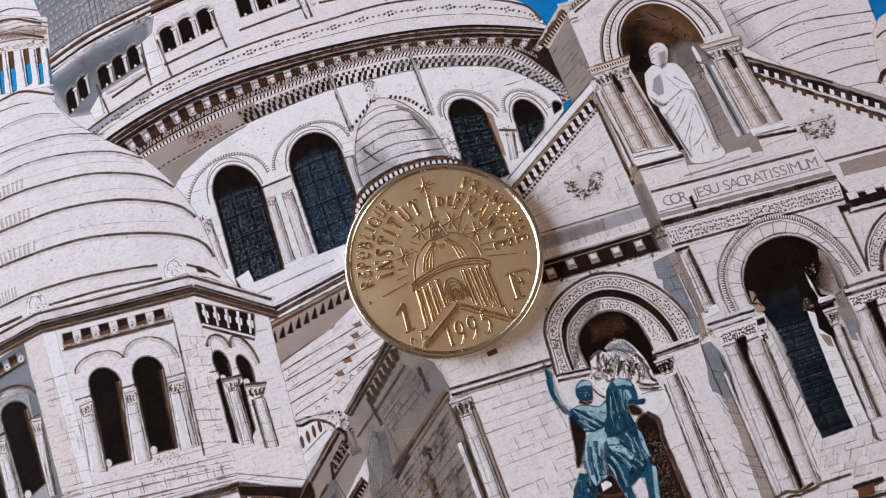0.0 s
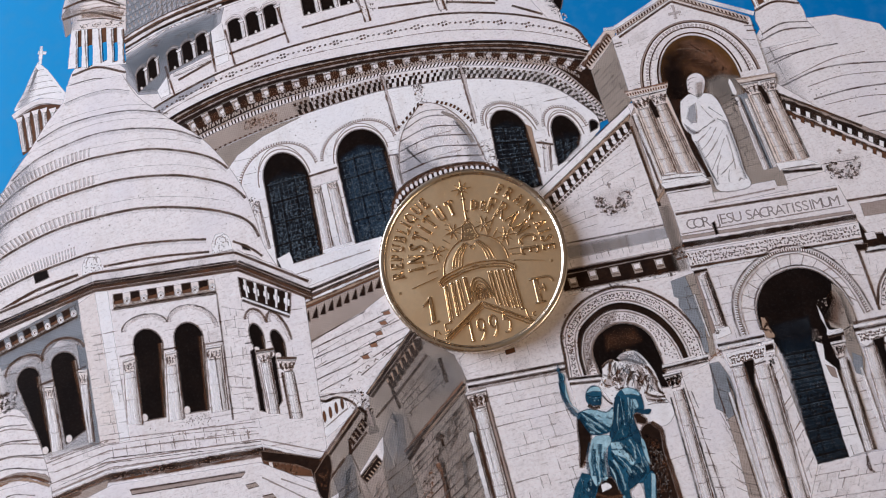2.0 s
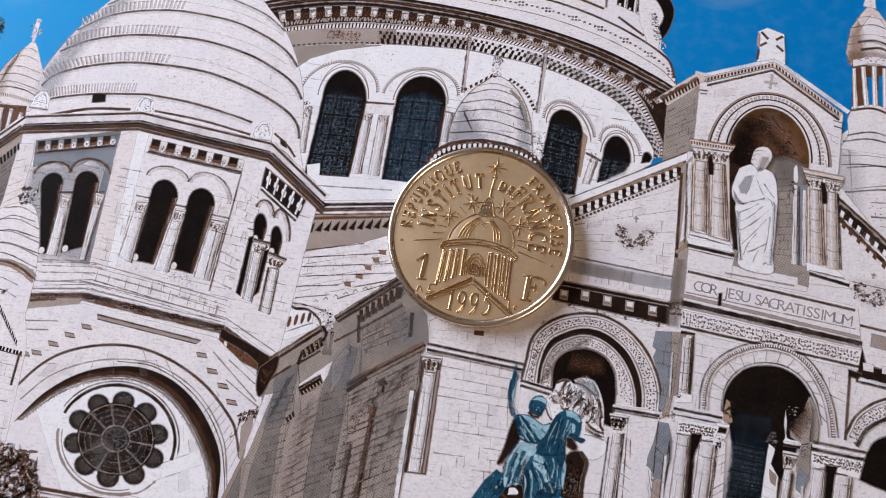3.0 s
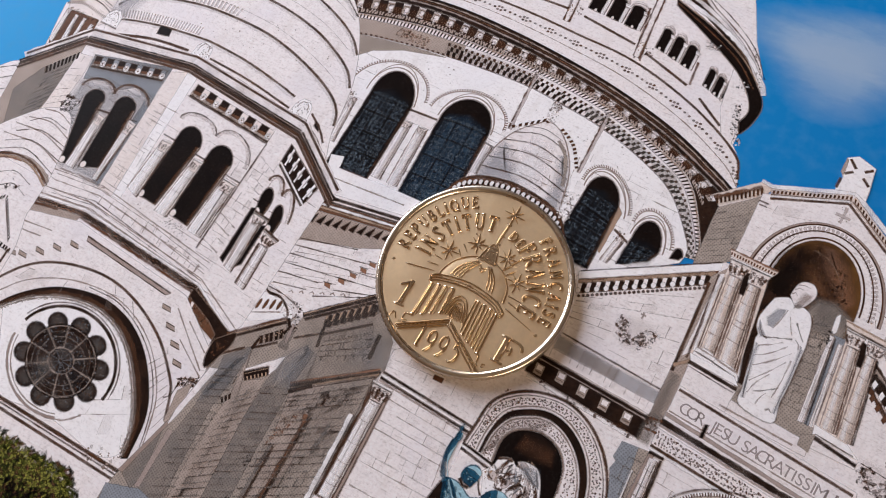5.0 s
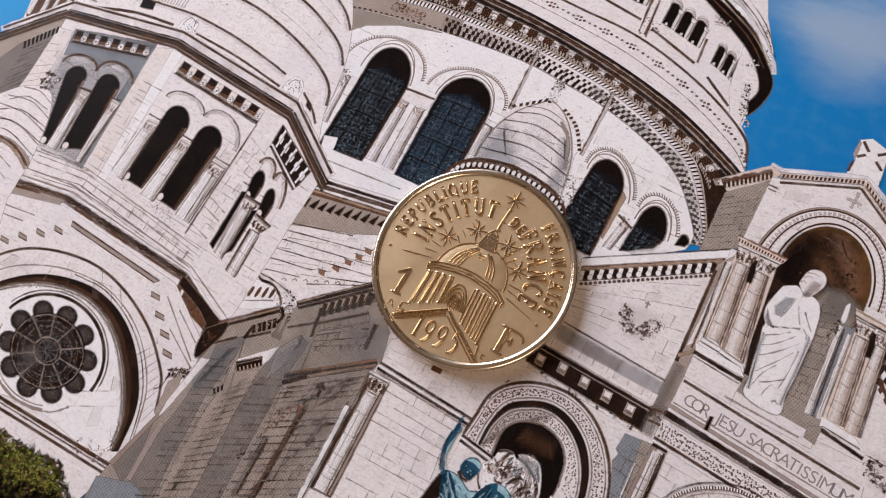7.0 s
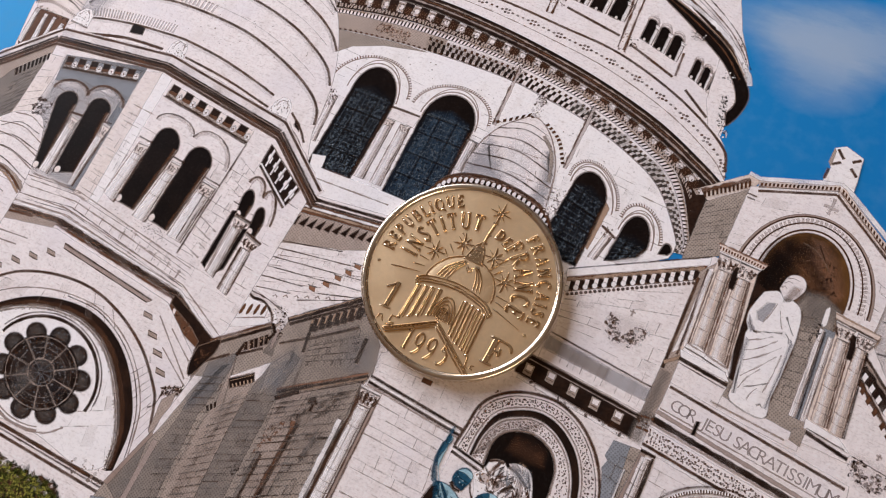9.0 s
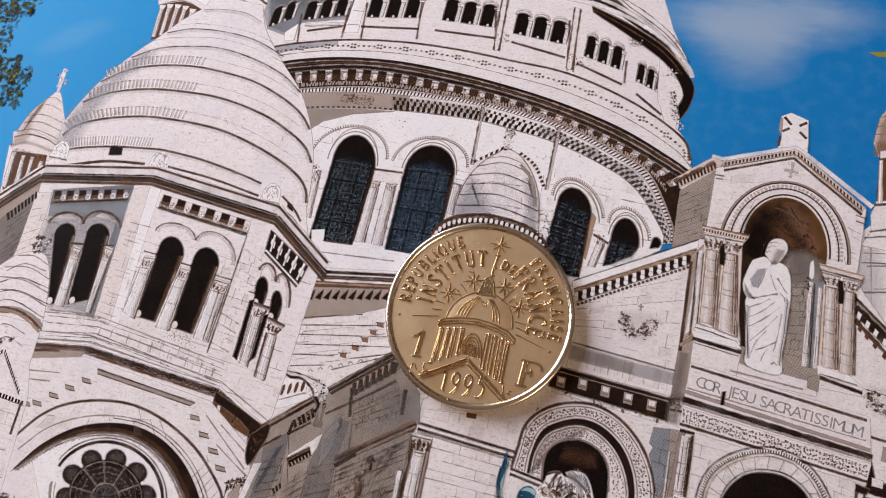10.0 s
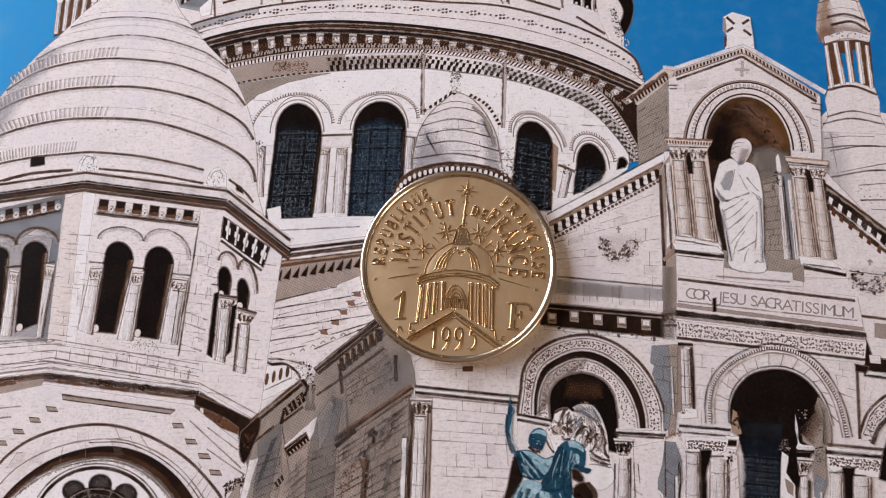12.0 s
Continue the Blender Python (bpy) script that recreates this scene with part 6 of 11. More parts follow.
    courses = (
        (0.12, (-49.93, 39.49), (-46.59, 39.85), (-43.05, 39.61), (-40.19, 38.39)),
        (0.22, (-54.63, 34.81), (-50.74, 35.97), (-45.47, 36.05), (-40.21, 35.20), (-35.30, 33.10)),
        (0.28, (-59.07, 29.99), (-54.85, 32.13), (-49.65, 33.07), (-45.30, 33.24), (-40.06, 32.23), (-34.85, 30.23), (-31.31, 27.68)),
        (0.32, (-62.67, 25.36), (-58.87, 27.87), (-54.60, 29.16), (-49.41, 29.74), (-45.08, 29.55), (-39.03, 28.59), (-33.88, 26.55), (-30.47, 24.42), (-28.51, 22.16)),
    )
    lower_courses = (
        (0.36, (-64.39, 21.73), (-60.24, 23.91), (-54.27, 25.24), (-47.40, 25.50), (-42.25, 25.09), (-36.28, 23.64), (-32.05, 21.74), (-28.70, 19.58), (-27.02, 17.24)),
        (0.4, (-65.67, 16.03), (-63.98, 18.00), (-59.82, 19.63), (-53.90, 20.77), (-47.93, 20.85), (-41.99, 20.32), (-36.92, 18.99), (-31.90, 17.00), (-28.60, 15.07), (-26.95, 13.29), (-26.35, 11.34)),
        (0.32, (-65.18, 13.24), (-63.15, 14.30), (-57.70, 15.39), (-50.96, 15.96), (-48.26, 15.94), (-42.54, 15.29), (-36.71, 14.04), (-33.41, 13.14)),
    )
    for k, (w, *pts) in enumerate((*courses, *lower_courses)):
        c = flow(*pts)
        dome.stroke(SHADE_LIGHT, shifted(c, -0.3), 0.5, 0.3, 0.0, 0.22)
        dome.stroke(LINE, c, w * 0.78, 0.25, 0.05, 0.92)
        if k >= 3:
            up = shifted(even(c, 60, 0.025, 0.44), 0.3)
            n = 20 + 2 * k
            slab = shifted(up, 1.4)
            for share, tone in ((0.5, FAINT), (1.0, SOFT)):
                dome.teeth(tone, even(up, 80, share - 0.5, share), [p + (0.25, 0) for p in even(slab, 80, share - 0.5, share)], n // 2, 0.45, 0.2, 0.1, 0.6)
            dome.teeth(PALE, shifted(up, 0.1), shifted(up, 1.2), n, 0.35, 0.65, 0.08, 0.5)
        if 1 <= k < 6:
            dome.stroke(FAINT, shifted(even(c, 60, 0.04, 0.86), 1.55 if k > 1 else 0.9), 0.1, 0.5, 0.3, 0.5)
    dome.wash(SHADE_LIGHT, [(-66.0, 18.8), (-65.9, 14.0), (-63.4, 14.6), (-62.0, 20.0), (-59.4, 25.6), (-55.6, 31.0), (-57.4, 31.4), (-63.0, 24.6)], 1.8, 0.45)
    dome.specks(FAINT, (-55.28, 16.95), (-28.58, 14.23), (-30.40, 21.61), (-52.46, 24.20), 60, 0.1)
    dome.fill(BLACK, (-57.54, 15.47), (-55.67, 15.51), (-55.48, 14.39), (-57.41, 14.09))
    dome.fill(BLACK, (-28.99, 11.19), (-28.17, 10.64), (-27.84, 9.80), (-28.81, 10.35))
    dome.stroke(LINE, flow((-63.45, 11.51), (-57.48, 13.07), (-51.44, 13.52)), 0.4)
    dome.stroke(LINE, flow((-47.85, 13.62), (-40.75, 12.80), (-33.34, 11.31)), 0.26)
    dome.stroke(LINE, flow((-29.97, 11.83), (-27.68, 10.03), (-26.46, 8.57)), 0.24)
    dome.stroke(LINE, flow((-30.09, 10.19), (-27.66, 8.80), (-25.24, 6.39)), 0.28)
    for p in ((-49.42, 14.57), (-31.59, 12.19), (-65.09, 13.92)):
        p = V2(p)
        dome.fill(PALE, p + (-1.4, -1.3), p + (1.4, -1.4), p + (1.2, 0.4), p + (0.5, 1.2), p + (-0.5, 1.2), p + (-1.2, 0.2))
        dome.specks(MID, p + (-1.4, -1.3), p + (1.4, -1.3), p + (1.0, 1.1), p + (-1.0, 1.1), 26, 0.12)
        dome.specks(LINE, p + (-1.2, -1.2), p + (1.2, -1.2), p + (0.9, 1.0), p + (-0.9, 1.0), 20, 0.08)
        dome.stroke(MID, bow(p + (-0.8, -0.2), p + (0, 0.9), p + (0.8, -0.2), 10), 0.12, 0.5)
        dome.line(LINE, p + (-1.5, -1.4), p + (1.5, -1.6), 0.2)
    dome.done()

    body = Drawing("printed_tower", postcard, "eight-sided white stone tower with paired arched openings")
    body.fill(SHADE_WARM, (-74.01, 1.74), (-66.29, 9.41), (-65.00, -5.89), (-72.14, -11.75))
    body.fill(STONE, (-66.40, 8.91), (-49.37, 11.53), (-30.21, 8.80), (-22.22, 2.47), (-23.69, -17.28), (-24.85, -19.08), (-32.35, -16.96), (-50.94, -14.68), (-59.10, -16.00), (-59.90, -6.12), (-65.33, -5.87))
    body.fill(SHADE_COOL, (-64.04, 7.60), (-52.01, 10.19), (-52.02, 4.18), (-55.27, 5.43), (-57.47, 4.09), (-60.42, 4.42), (-63.43, 3.61))
    body.fill(SHADE_COOL, (-52.88, 4.64), (-51.72, 4.57), (-51.71, -9.25), (-52.99, -9.20))
    body.wash(SHADE_DEEP, [(-64.0, 7.4), (-52.2, 9.8), (-52.2, 7.6), (-63.8, 5.4)], 1.0, 0.5)
    body.wash(SHADE_COOL, [(-63.6, 3.6), (-52.2, 5.4), (-52.2, -9.4), (-58.6, -8.8), (-63.2, -2.0)], 1.2, 0.45)
    body.fill(WARM, (-51.96, 9.52), (-49.37, 10.52), (-48.98, -9.68), (-51.68, -9.56))
    body.fill(PALE, (-49.55, 10.70), (-47.85, 10.09), (-47.87, -9.72), (-49.14, -9.67))
    body.masonry((-63.05, -12.87), (-23.39, -17.29), (-22.83, 1.33), (-66.18, 7.06), 16, 26, 0.05, FAINT, 0.6)
    for bl, br, tr, tl, blocks in (((-50.97, -9.59), (-47.68, -10.03), (-47.56, 5.95), (-50.86, 6.15), 2), ((-34.48, -11.04), (-31.62, -11.90), (-30.23, 3.73), (-33.13, 5.10), 2), ((-47.57, -11.61), (-31.70, -14.10), (-31.77, -11.90), (-47.71, -9.73), 9)):
        body.masonry(bl, br, tr, tl, 12 if blocks == 2 else 2, blocks, 0.09, MID, 0.3)
    body.fill(SHADE_DEEP, (-70.18, 2.67), (-66.44, 6.86), (-66.31, 2.93), (-66.59, -1.63), (-67.36, -7.41), (-69.44, -8.99), (-72.37, -1.90))
    body.masonry((-69.04, -8.30), (-66.78, -5.45), (-66.29, 5.56), (-69.26, 2.48), 14, 3, 0.09, SHADE_DEEP, 0.3)
    body.fill(WARM, (-66.51, 6.85), (-64.18, 7.13), (-63.85, 4.61), (-63.95, -1.84), (-66.18, -4.41), (-66.78, -5.45), (-66.39, -1.28))
    body.masonry((-66.50, -4.46), (-63.87, -2.47), (-64.18, 6.87), (-66.15, 6.57), 9, 1, 0.07, FAINT, 0.2)
    body.teeth(DARK, flow((-69.98, 2.96), (-66.37, 7.14)), flow((-69.41, 1.97), (-66.07, 6.09)), 9, 0.55, 0.2, 0.05)
    ob = body.done()

    def opening(fl, l, top, r, fr):
        d = Drawing("arched_opening", ob)
        d.arch(BLACK, fl, l, top, r, fr)
        d.wash(BROWN, [lerp(r, l, 0.16), lerp(fr, fl, 0.1), V2(fr), V2(r)], 0.3, 0.7)
        d.wash(SHADE_WARM, [lerp(r, l, 0.06), lerp(fr, fl, 0.03), V2(fr), V2(r)], 0.16, 0.7)
        foot = lerp(lerp(fl, fr, 0.16), lerp(l, r, 0.16), 0.04)
        d.fill(WARM, oval(foot, foot + (0.42, 0), foot + (0, 0.5), 10))
        d.done()

    opening((-58.92, -8.48), (-61.50, 1.23), (-60.11, 3.01), (-58.46, 1.55), (-57.97, -8.37))
    opening((-56.06, -8.07), (-56.68, 1.94), (-55.36, 3.72), (-53.34, 2.23), (-53.11, -6.90))
    opening((-46.09, -7.98), (-45.47, 1.64), (-43.73, 3.54), (-41.65, 1.11), (-42.85, -8.28))
    opening((-40.56, -8.53), (-40.04, 0.87), (-38.30, 2.84), (-36.28, 0.50), (-37.27, -8.98))
    opening((-30.01, -3.48), (-30.29, -1.18), (-29.47, 0.10), (-28.55, -1.83), (-28.65, -3.49))
    opening((-27.46, -4.92), (-27.67, -2.79), (-27.05, -1.45), (-26.11, -3.44), (-26.21, -5.28))

    t = Drawing("tower_trim", ob, "cornices, corbels, hood mouldings and shafts of the tower")
    for a, m, b, w in (((-62.98, 2.60), (-60.53, 4.67), (-57.72, 3.29), 0.3), ((-57.72, 3.29), (-55.45, 5.60), (-51.97, 3.61), 0.3), ((-46.76, 3.96), (-43.78, 5.57), (-40.59, 3.61), 0.2), ((-40.59, 3.61), (-36.96, 4.92), (-34.09, 1.01), 0.2), ((-30.46, 0.97), (-29.08, 2.00), (-27.86, -0.11), 0.24), ((-27.77, -0.27), (-26.39, 0.59), (-25.09, -3.34), 0.24)):
        t.stroke(SOFT, shifted(bow(a, m, b), -0.3), 0.5, 0.3, 0.0, 0.4)
        t.stroke(LINE, bow(a, m, b), w, 0.4, 0.15, 0.85)
    for tl, tr, br, bl in (((-58.07, 0.09), (-56.82, -0.14), (-56.57, -8.59), (-58.03, -8.52)), ((-53.29, 0.79), (-52.05, 0.56), (-52.39, -8.77), (-53.19, -8.73)), ((-47.16, 0.30), (-45.55, 0.37), (-45.90, -8.45), (-47.85, -7.75)), ((-41.49, -0.32), (-40.05, -0.39), (-40.53, -9.14), (-42.56, -9.05)), ((-36.22, -1.07), (-34.16, -1.33), (-34.76, -9.69), (-36.94, -9.45))):
        t.shaft(tl, tr, br, bl, PALE, 4, 0.21)
    for a, b, w in (((-33.46, 5.52), (-34.48, -11.04), 0.22), ((-35.21, -2.52), (-35.54, -9.51), 0.14), ((-47.53, 0.96), (-45.41, 0.76), 0.22), ((-41.68, 0.17), (-39.76, -0.02), 0.22), ((-36.39, -0.67), (-33.86, -0.96), 0.22), ((-58.92, 0.29), (-56.63, 0.49), 0.24), ((-53.54, 0.80), (-52.09, 1.04), 0.22), ((-47.66, 7.35), (-33.62, 5.45), 0.18)):
        t.line(LINE, a, b, w)
    t.fill(BLACK, (-30.59, -3.28), (-30.05, -3.09), (-30.22, -11.22), (-30.84, -10.84))
    t.fill(BLACK, (-28.22, -4.87), (-27.60, -4.68), (-27.93, -10.46), (-28.43, -11.03))
    t.line(LINE, (-28.37, -5.07), (-28.55, -11.97), 0.12)
    t.line(LINE, (-25.73, -7.41), (-25.85, -13.09), 0.14)
    t.line(LINE, (-27.18, -7.02), (-27.34, -12.91), 0.24)
    t.line(MID, (-29.84, -5.06), (-29.87, -11.59), 0.14)
    t.shaft((-29.56, -5.06), (-28.43, -5.26), (-28.59, -11.90), (-29.71, -11.59), PALE, 6)
    t.shaft((-26.94, -7.02), (-25.82, -7.22), (-25.92, -13.24), (-27.10, -12.95), PALE, 5)
    for a, b, c, e in (((-29.71, -5.14), (-28.35, -5.30), (-27.51, -3.82), (-29.93, -3.48)), ((-27.02, -7.09), (-25.74, -7.25), (-24.98, -5.79), (-27.49, -5.07))):
        t.capital(a, b, c, e, 14)
        t.line(LINE, e, c, 0.24)
    t.line(LINE, (-31.10, -2.09), (-30.12, -2.21), 0.2)
    # corbel tables
    for a, b, c, e, n, ground in (((-63.85, 7.42), (-52.62, 9.39), (-52.32, 7.88), (-63.50, 5.74), 6, SHADE_COOL), ((-47.30, 9.39), (-33.37, 7.45), (-33.47, 5.68), (-47.34, 7.50), 6, WARM)):
        t.fill(ground, a, b, c, e)
        t.wash(SHADE_WARM, [lerp(a, e, 0.55), lerp(b, c, 0.55), c, e], 0.4, 0.6)
        for k in range(n):
            u, v = (k + 0.08) / n, (k + 0.6) / n
            p0, p1, q0, q1 = lerp(a, b, u), lerp(a, b, v), lerp(e, c, u), lerp(e, c, v)
            t.fill(DARK, p0, p1, lerp(p1, q1, 0.55), lerp(p0, q0, 0.62))
            t.fill(BROWN, lerp(p0, q0, 0.5), lerp(p1, q1, 0.42), lerp(p1, q1, 0.72), lerp(p0, q0, 0.72))
            m = lerp(lerp(a, b, (k + 0.82) / n), lerp(e, c, (k + 0.82) / n), 0.6)
            t.fill(PALE, oval(m, m + (0.42, -0.03), m + (0.02, 0.5), 12))
            t.stroke(LINE, oval(m, m + (0.34, -0.03), m + (0.02, 0.4), 12), 0.13, 0.5, 0.15, 0.85)
            t._lay(BROWN, [oval(m, m + (0.13, 0), m + (0, 0.15), 8)], 0.06, 0.9)
            m = lerp(lerp(a, b, (k + 0.34) / n), lerp(e, c, (k + 0.34) / n), 0.82)
            t.stroke(LINE, bow(m + (-0.5, 0.1), m + (0, -0.25), m + (0.5, 0.05), 8), 0.14, 0.5, 0.1, 0.8)
        t.line(DARK, e, c, 0.2)
    a, b, c, e = V2((-30.25, 6.75)), V2((-23.9, 2.6)), V2((-24.6, 0.0)), V2((-30.3, 4.0))
    t.fill(DARK, a, b, c, e)
    for k in range(5):
        u, v = (k + 0.42) / 5, (k + 0.92) / 5

        def spot(x, y):
            return lerp(lerp(a, b, u + (v - u) * x), lerp(e, c, u + (v - u) * x), y)

        t.fill(PALE, spot(0.1, 0.02), spot(0.62, 0.02), spot(0.66, 0.3), spot(1.0, 0.34), spot(1.02, 0.62), spot(0.66, 0.66), spot(0.62, 0.9), spot(0.2, 0.92), spot(0.22, 0.6), spot(-0.1, 0.55), spot(-0.12, 0.34), spot(0.14, 0.3))
        t.stroke(BROWN, [spot(0.6, 0.1), spot(0.58, 0.85)], 0.14, 0.5, 0.1, 0.7)
    t.line(PALE, lerp(e, a, -0.06), lerp(c, b, -0.06), 0.3)
    t.line(DARK, lerp(e, a, -0.16), lerp(c, b, -0.16), 0.22)
    # main cornice
    ridge = ((-74.03, 1.90), (-66.61, 9.26), (-49.60, 11.37), (-30.04, 8.47), (-21.28, 1.71))
    for k, (w, col, drop) in enumerate(((1.5, STONE, 1.3), (0.3, LINE, 1.75), (1.15, DARK, 0.05), (0.12, MID, 0.4), (0.5, LINE, -0.25), (0.14, MID, -0.5), (0.3, LINE, -0.75))):
        for a, b in zip(ridge, ridge[1:]):
            t.line(col, V2(a) + (0, drop), V2(b) + (0, drop), w, rough=0.12)
    # sill zone and lower decorated string
    for a, b, c, e, w, tone in (((-58.39, -9.32), (-52.66, -8.94), (-51.18, -9.26), (-50.59, -9.10), 0.14, MID), ((-58.25, -10.10), (-51.13, -9.57), (-40.62, -11.02), (-31.33, -12.80), 0.1, MID), ((-58.10, -11.04), (-50.73, -10.35), (-40.52, -11.89), (-31.65, -13.55), 0.12, FAINT), ((-57.89, -12.28), (-50.76, -11.28), (-40.38, -13.03), (-31.56, -14.52), 0.14, LINE), ((-57.80, -12.82), (-50.75, -11.89), (-40.33, -13.48), (-31.52, -14.96), 0.1, LINE), ((-57.72, -13.28), (-50.83, -12.43), (-40.28, -13.94), (-31.49, -15.33), 0.12, MID)):
        for p, q in ((a, b), (b, c), (c, e)):
            t.line(tone, p, q, w, rough=0.6, gaps=0.3)
    for x in (195, 240, 300, 345, 390, 455, 520, 575, 620):
        t.line(MID, lerp((-50.46, -9.96), (-32.11, -12.80), (x - 190) / 450), lerp((-50.45, -11.20), (-32.16, -14.00), (x - 190) / 450), 0.1, rough=0.6)
    t.specks(MID, (-40.72, -10.13), (-37.07, -10.64), (-37.22, -9.29), (-40.87, -8.90), 50, 0.09)
    t.specks(LINE, (-40.74, -9.98), (-37.09, -10.45), (-37.22, -9.29), (-40.87, -8.90), 26, 0.07)
    for a, b, w in (((-59.04, -9.70), (-51.02, -8.98), 0.12), ((-51.02, -8.98), (-31.76, -12.04), 0.12), ((-58.77, -12.29), (-51.19, -11.69), 0.14), ((-51.19, -11.69), (-31.69, -14.24), 0.14), ((-31.69, -14.24), (-23.98, -17.98), 0.14), ((-58.66, -13.34), (-51.11, -12.59), 0.2), ((-51.11, -12.59), (-31.52, -14.97), 0.2)):
        t.line(FAINT, a, b, w, gaps=0.1)
    for a, b in (((-59.04, -14.37), (-51.35, -13.47)), ((-51.35, -13.47), (-31.49, -15.70)), ((-31.49, -15.70), (-24.47, -19.37))):
        t.line(DARK, a, b, 0.7)
        t.line(BROWN, V2(a) - (0, 0.55), V2(b) - (0, 0.55), 0.35)
        t.line(PALE, V2(a) + (0, 0.65), V2(b) + (0, 0.65), 0.3)
        t.carving(RUST, [V2(a) - (0, 0.3), V2(b) - (0, 0.3)], [V2(a) + (0, 0.4), V2(b) + (0, 0.4)], 40, 2, 0.12)
        t.carving(SHADE_WARM, [V2(a) - (0, 0.4), V2(b) - (0, 0.4)], [V2(a) + (0, 0.4), V2(b) + (0, 0.4)], 30, 2, 0.09)
    t.fill(SHADE_WARM, (-58.84, -14.67), (-51.32, -13.85), (-52.04, -15.52), (-58.83, -16.30))
    t.line(BROWN, (-58.97, -14.97), (-54.90, -14.38), 0.3, rough=0.5)
    t.fill(BROWN, (-31.98, -16.26), (-25.41, -18.96), (-24.24, -19.31), (-24.44, -21.81), (-25.24, -23.59), (-26.06, -20.40), (-27.82, -19.77), (-31.58, -18.46))
    t.fill(DARK, (-31.84, -15.71), (-24.28, -18.77), (-24.08, -21.46), (-25.24, -23.59), (-26.10, -20.76), (-26.13, -19.51), (-27.74, -18.43), (-31.74, -16.81))
    t.specks(BROWN, (-31.21, -18.27), (-27.83, -19.70), (-27.74, -18.43), (-31.35, -16.81), 50, 0.12)
    t.specks(TAN, (-31.23, -18.09), (-27.84, -19.52), (-27.73, -18.61), (-31.33, -16.99), 30, 0.08)
    t.fill(WARM, (-31.15, -17.25), (-30.72, -17.36), (-30.66, -18.45), (-31.01, -18.34))
    t.specks(BLACK, (-25.70, -22.53), (-24.44, -21.81), (-24.25, -19.13), (-26.13, -19.51), 30, 0.14)
    t.specks(FAINT, (-46.44, -12.03), (-32.48, -13.33), (-32.58, -10.38), (-46.65, -9.02), 30, 0.12)
    t.done()


def front_turret():
    d = Drawing("printed_front_turret", postcard, "small stone turret with a ribbed cap and dotted gable")
    d.fill(STONE, flow((-72.14, -11.75), (-71.01, -7.95), (-68.13, -4.57), (-65.89, -2.54), (-63.50, -1.71), (-61.64, -2.12), (-60.23, -4.55), (-59.29, -8.08), (-58.61, -12.29)))
    d.fill(STONE, (-72.25, -10.98), (-58.69, -11.54), (-58.63, -16.75), (-57.23, -21.16), (-56.63, -33.00), (-70.80, -32.74))
    for a, m, b in (((-65.87, -2.70), (-63.43, -2.35), (-60.85, -3.26)), ((-67.30, -4.61), (-63.65, -4.07), (-60.00, -5.19)), ((-68.60, -6.11), (-63.84, -5.94), (-59.47, -7.07)), ((-69.35, -8.03), (-63.65, -7.66), (-59.12, -8.93))):
        d.stroke(FAINT, flow(a, m, b), 0.14)
    d.stroke(SHADE_WARM, flow((-70.39, -12.58), (-66.56, -10.61), (-63.35, -10.20), (-60.21, -10.87), (-58.80, -11.98)), 0.8)
    for a, b, c in (((-66.82, -5.13), (-64.44, -3.65), (-60.86, -4.19)), ((-67.78, -7.17), (-64.40, -5.71), (-59.72, -6.42)), ((-68.36, -9.03), (-64.54, -7.51), (-58.98, -8.57)), ((-68.32, -10.38), (-64.46, -8.93), (-58.89, -10.53))):
        d.stroke(LINE, flow(a, b, c), 0.14, 0.4)
    d.stroke(BROWN, flow((-67.93, -10.89), (-65.06, -10.10), (-61.83, -10.48), (-58.57, -12.14)), 0.3, 0.4)
    d.stroke(TAN, flow((-67.66, -11.23), (-64.82, -10.54), (-61.75, -10.98), (-58.81, -12.47)), 0.3, 0.5)
    for a, b, c in (((-66.11, -13.25), (-63.89, -12.28), (-60.81, -13.13)), ((-64.83, -14.90), (-63.12, -13.93), (-60.55, -14.76))):
        d.stroke(LINE, flow(a, b, c), 0.12, 0.5, 0.1)
    d.stroke(RUST, flow((-70.34, -12.96), (-66.51, -11.06), (-64.11, -10.71)), 0.3, gaps=0.3)
    d.specks(LINE, (-63.98, -1.84), (-61.32, -1.98), (-61.75, 0.44), (-63.92, 0.55), 30, 0.28)
    d.specks(STONE, (-63.83, -1.69), (-61.50, -1.81), (-61.90, 0.29), (-63.74, 0.38), 14, 0.26)
    for a, b, n in (((-67.83, -19.74), (-62.98, -15.56), 14), ((-62.82, -15.57), (-58.62, -20.54), 14), ((-69.37, -20.20), (-57.48, -21.72), 24)):
        d.teeth(DARK, [V2(a), V2(b)], [V2(a) - (0, 0.5), V2(b) - (0, 0.5)], n, 0.6, 0.1, 0.1)
        d.line(LINE, V2(a) - (0, 0.55), V2(b) - (0, 0.55), 0.14)
    d.line(LINE, (-57.94, -21.85), (-57.96, -26.10), 0.28)
    d.line(LINE, (-65.18, -28.16), (-59.69, -28.70), 0.5)
    d.teeth(DARK, flow((-66.78, -27.84), (-59.86, -28.56)), flow((-66.71, -28.40), (-59.80, -29.12)), 12, 0.5)
    d.specks(LINE, (-64.08, -15.08), (-61.57, -14.57), (-62.03, -13.36), (-63.81, -13.29), 8, 0.2)
    d.masonry((-67.69, -32.80), (-56.93, -33.00), (-57.78, -21.86), (-69.29, -20.79), 7, 5, 0.06, FAINT, 0.4)
    d.done()


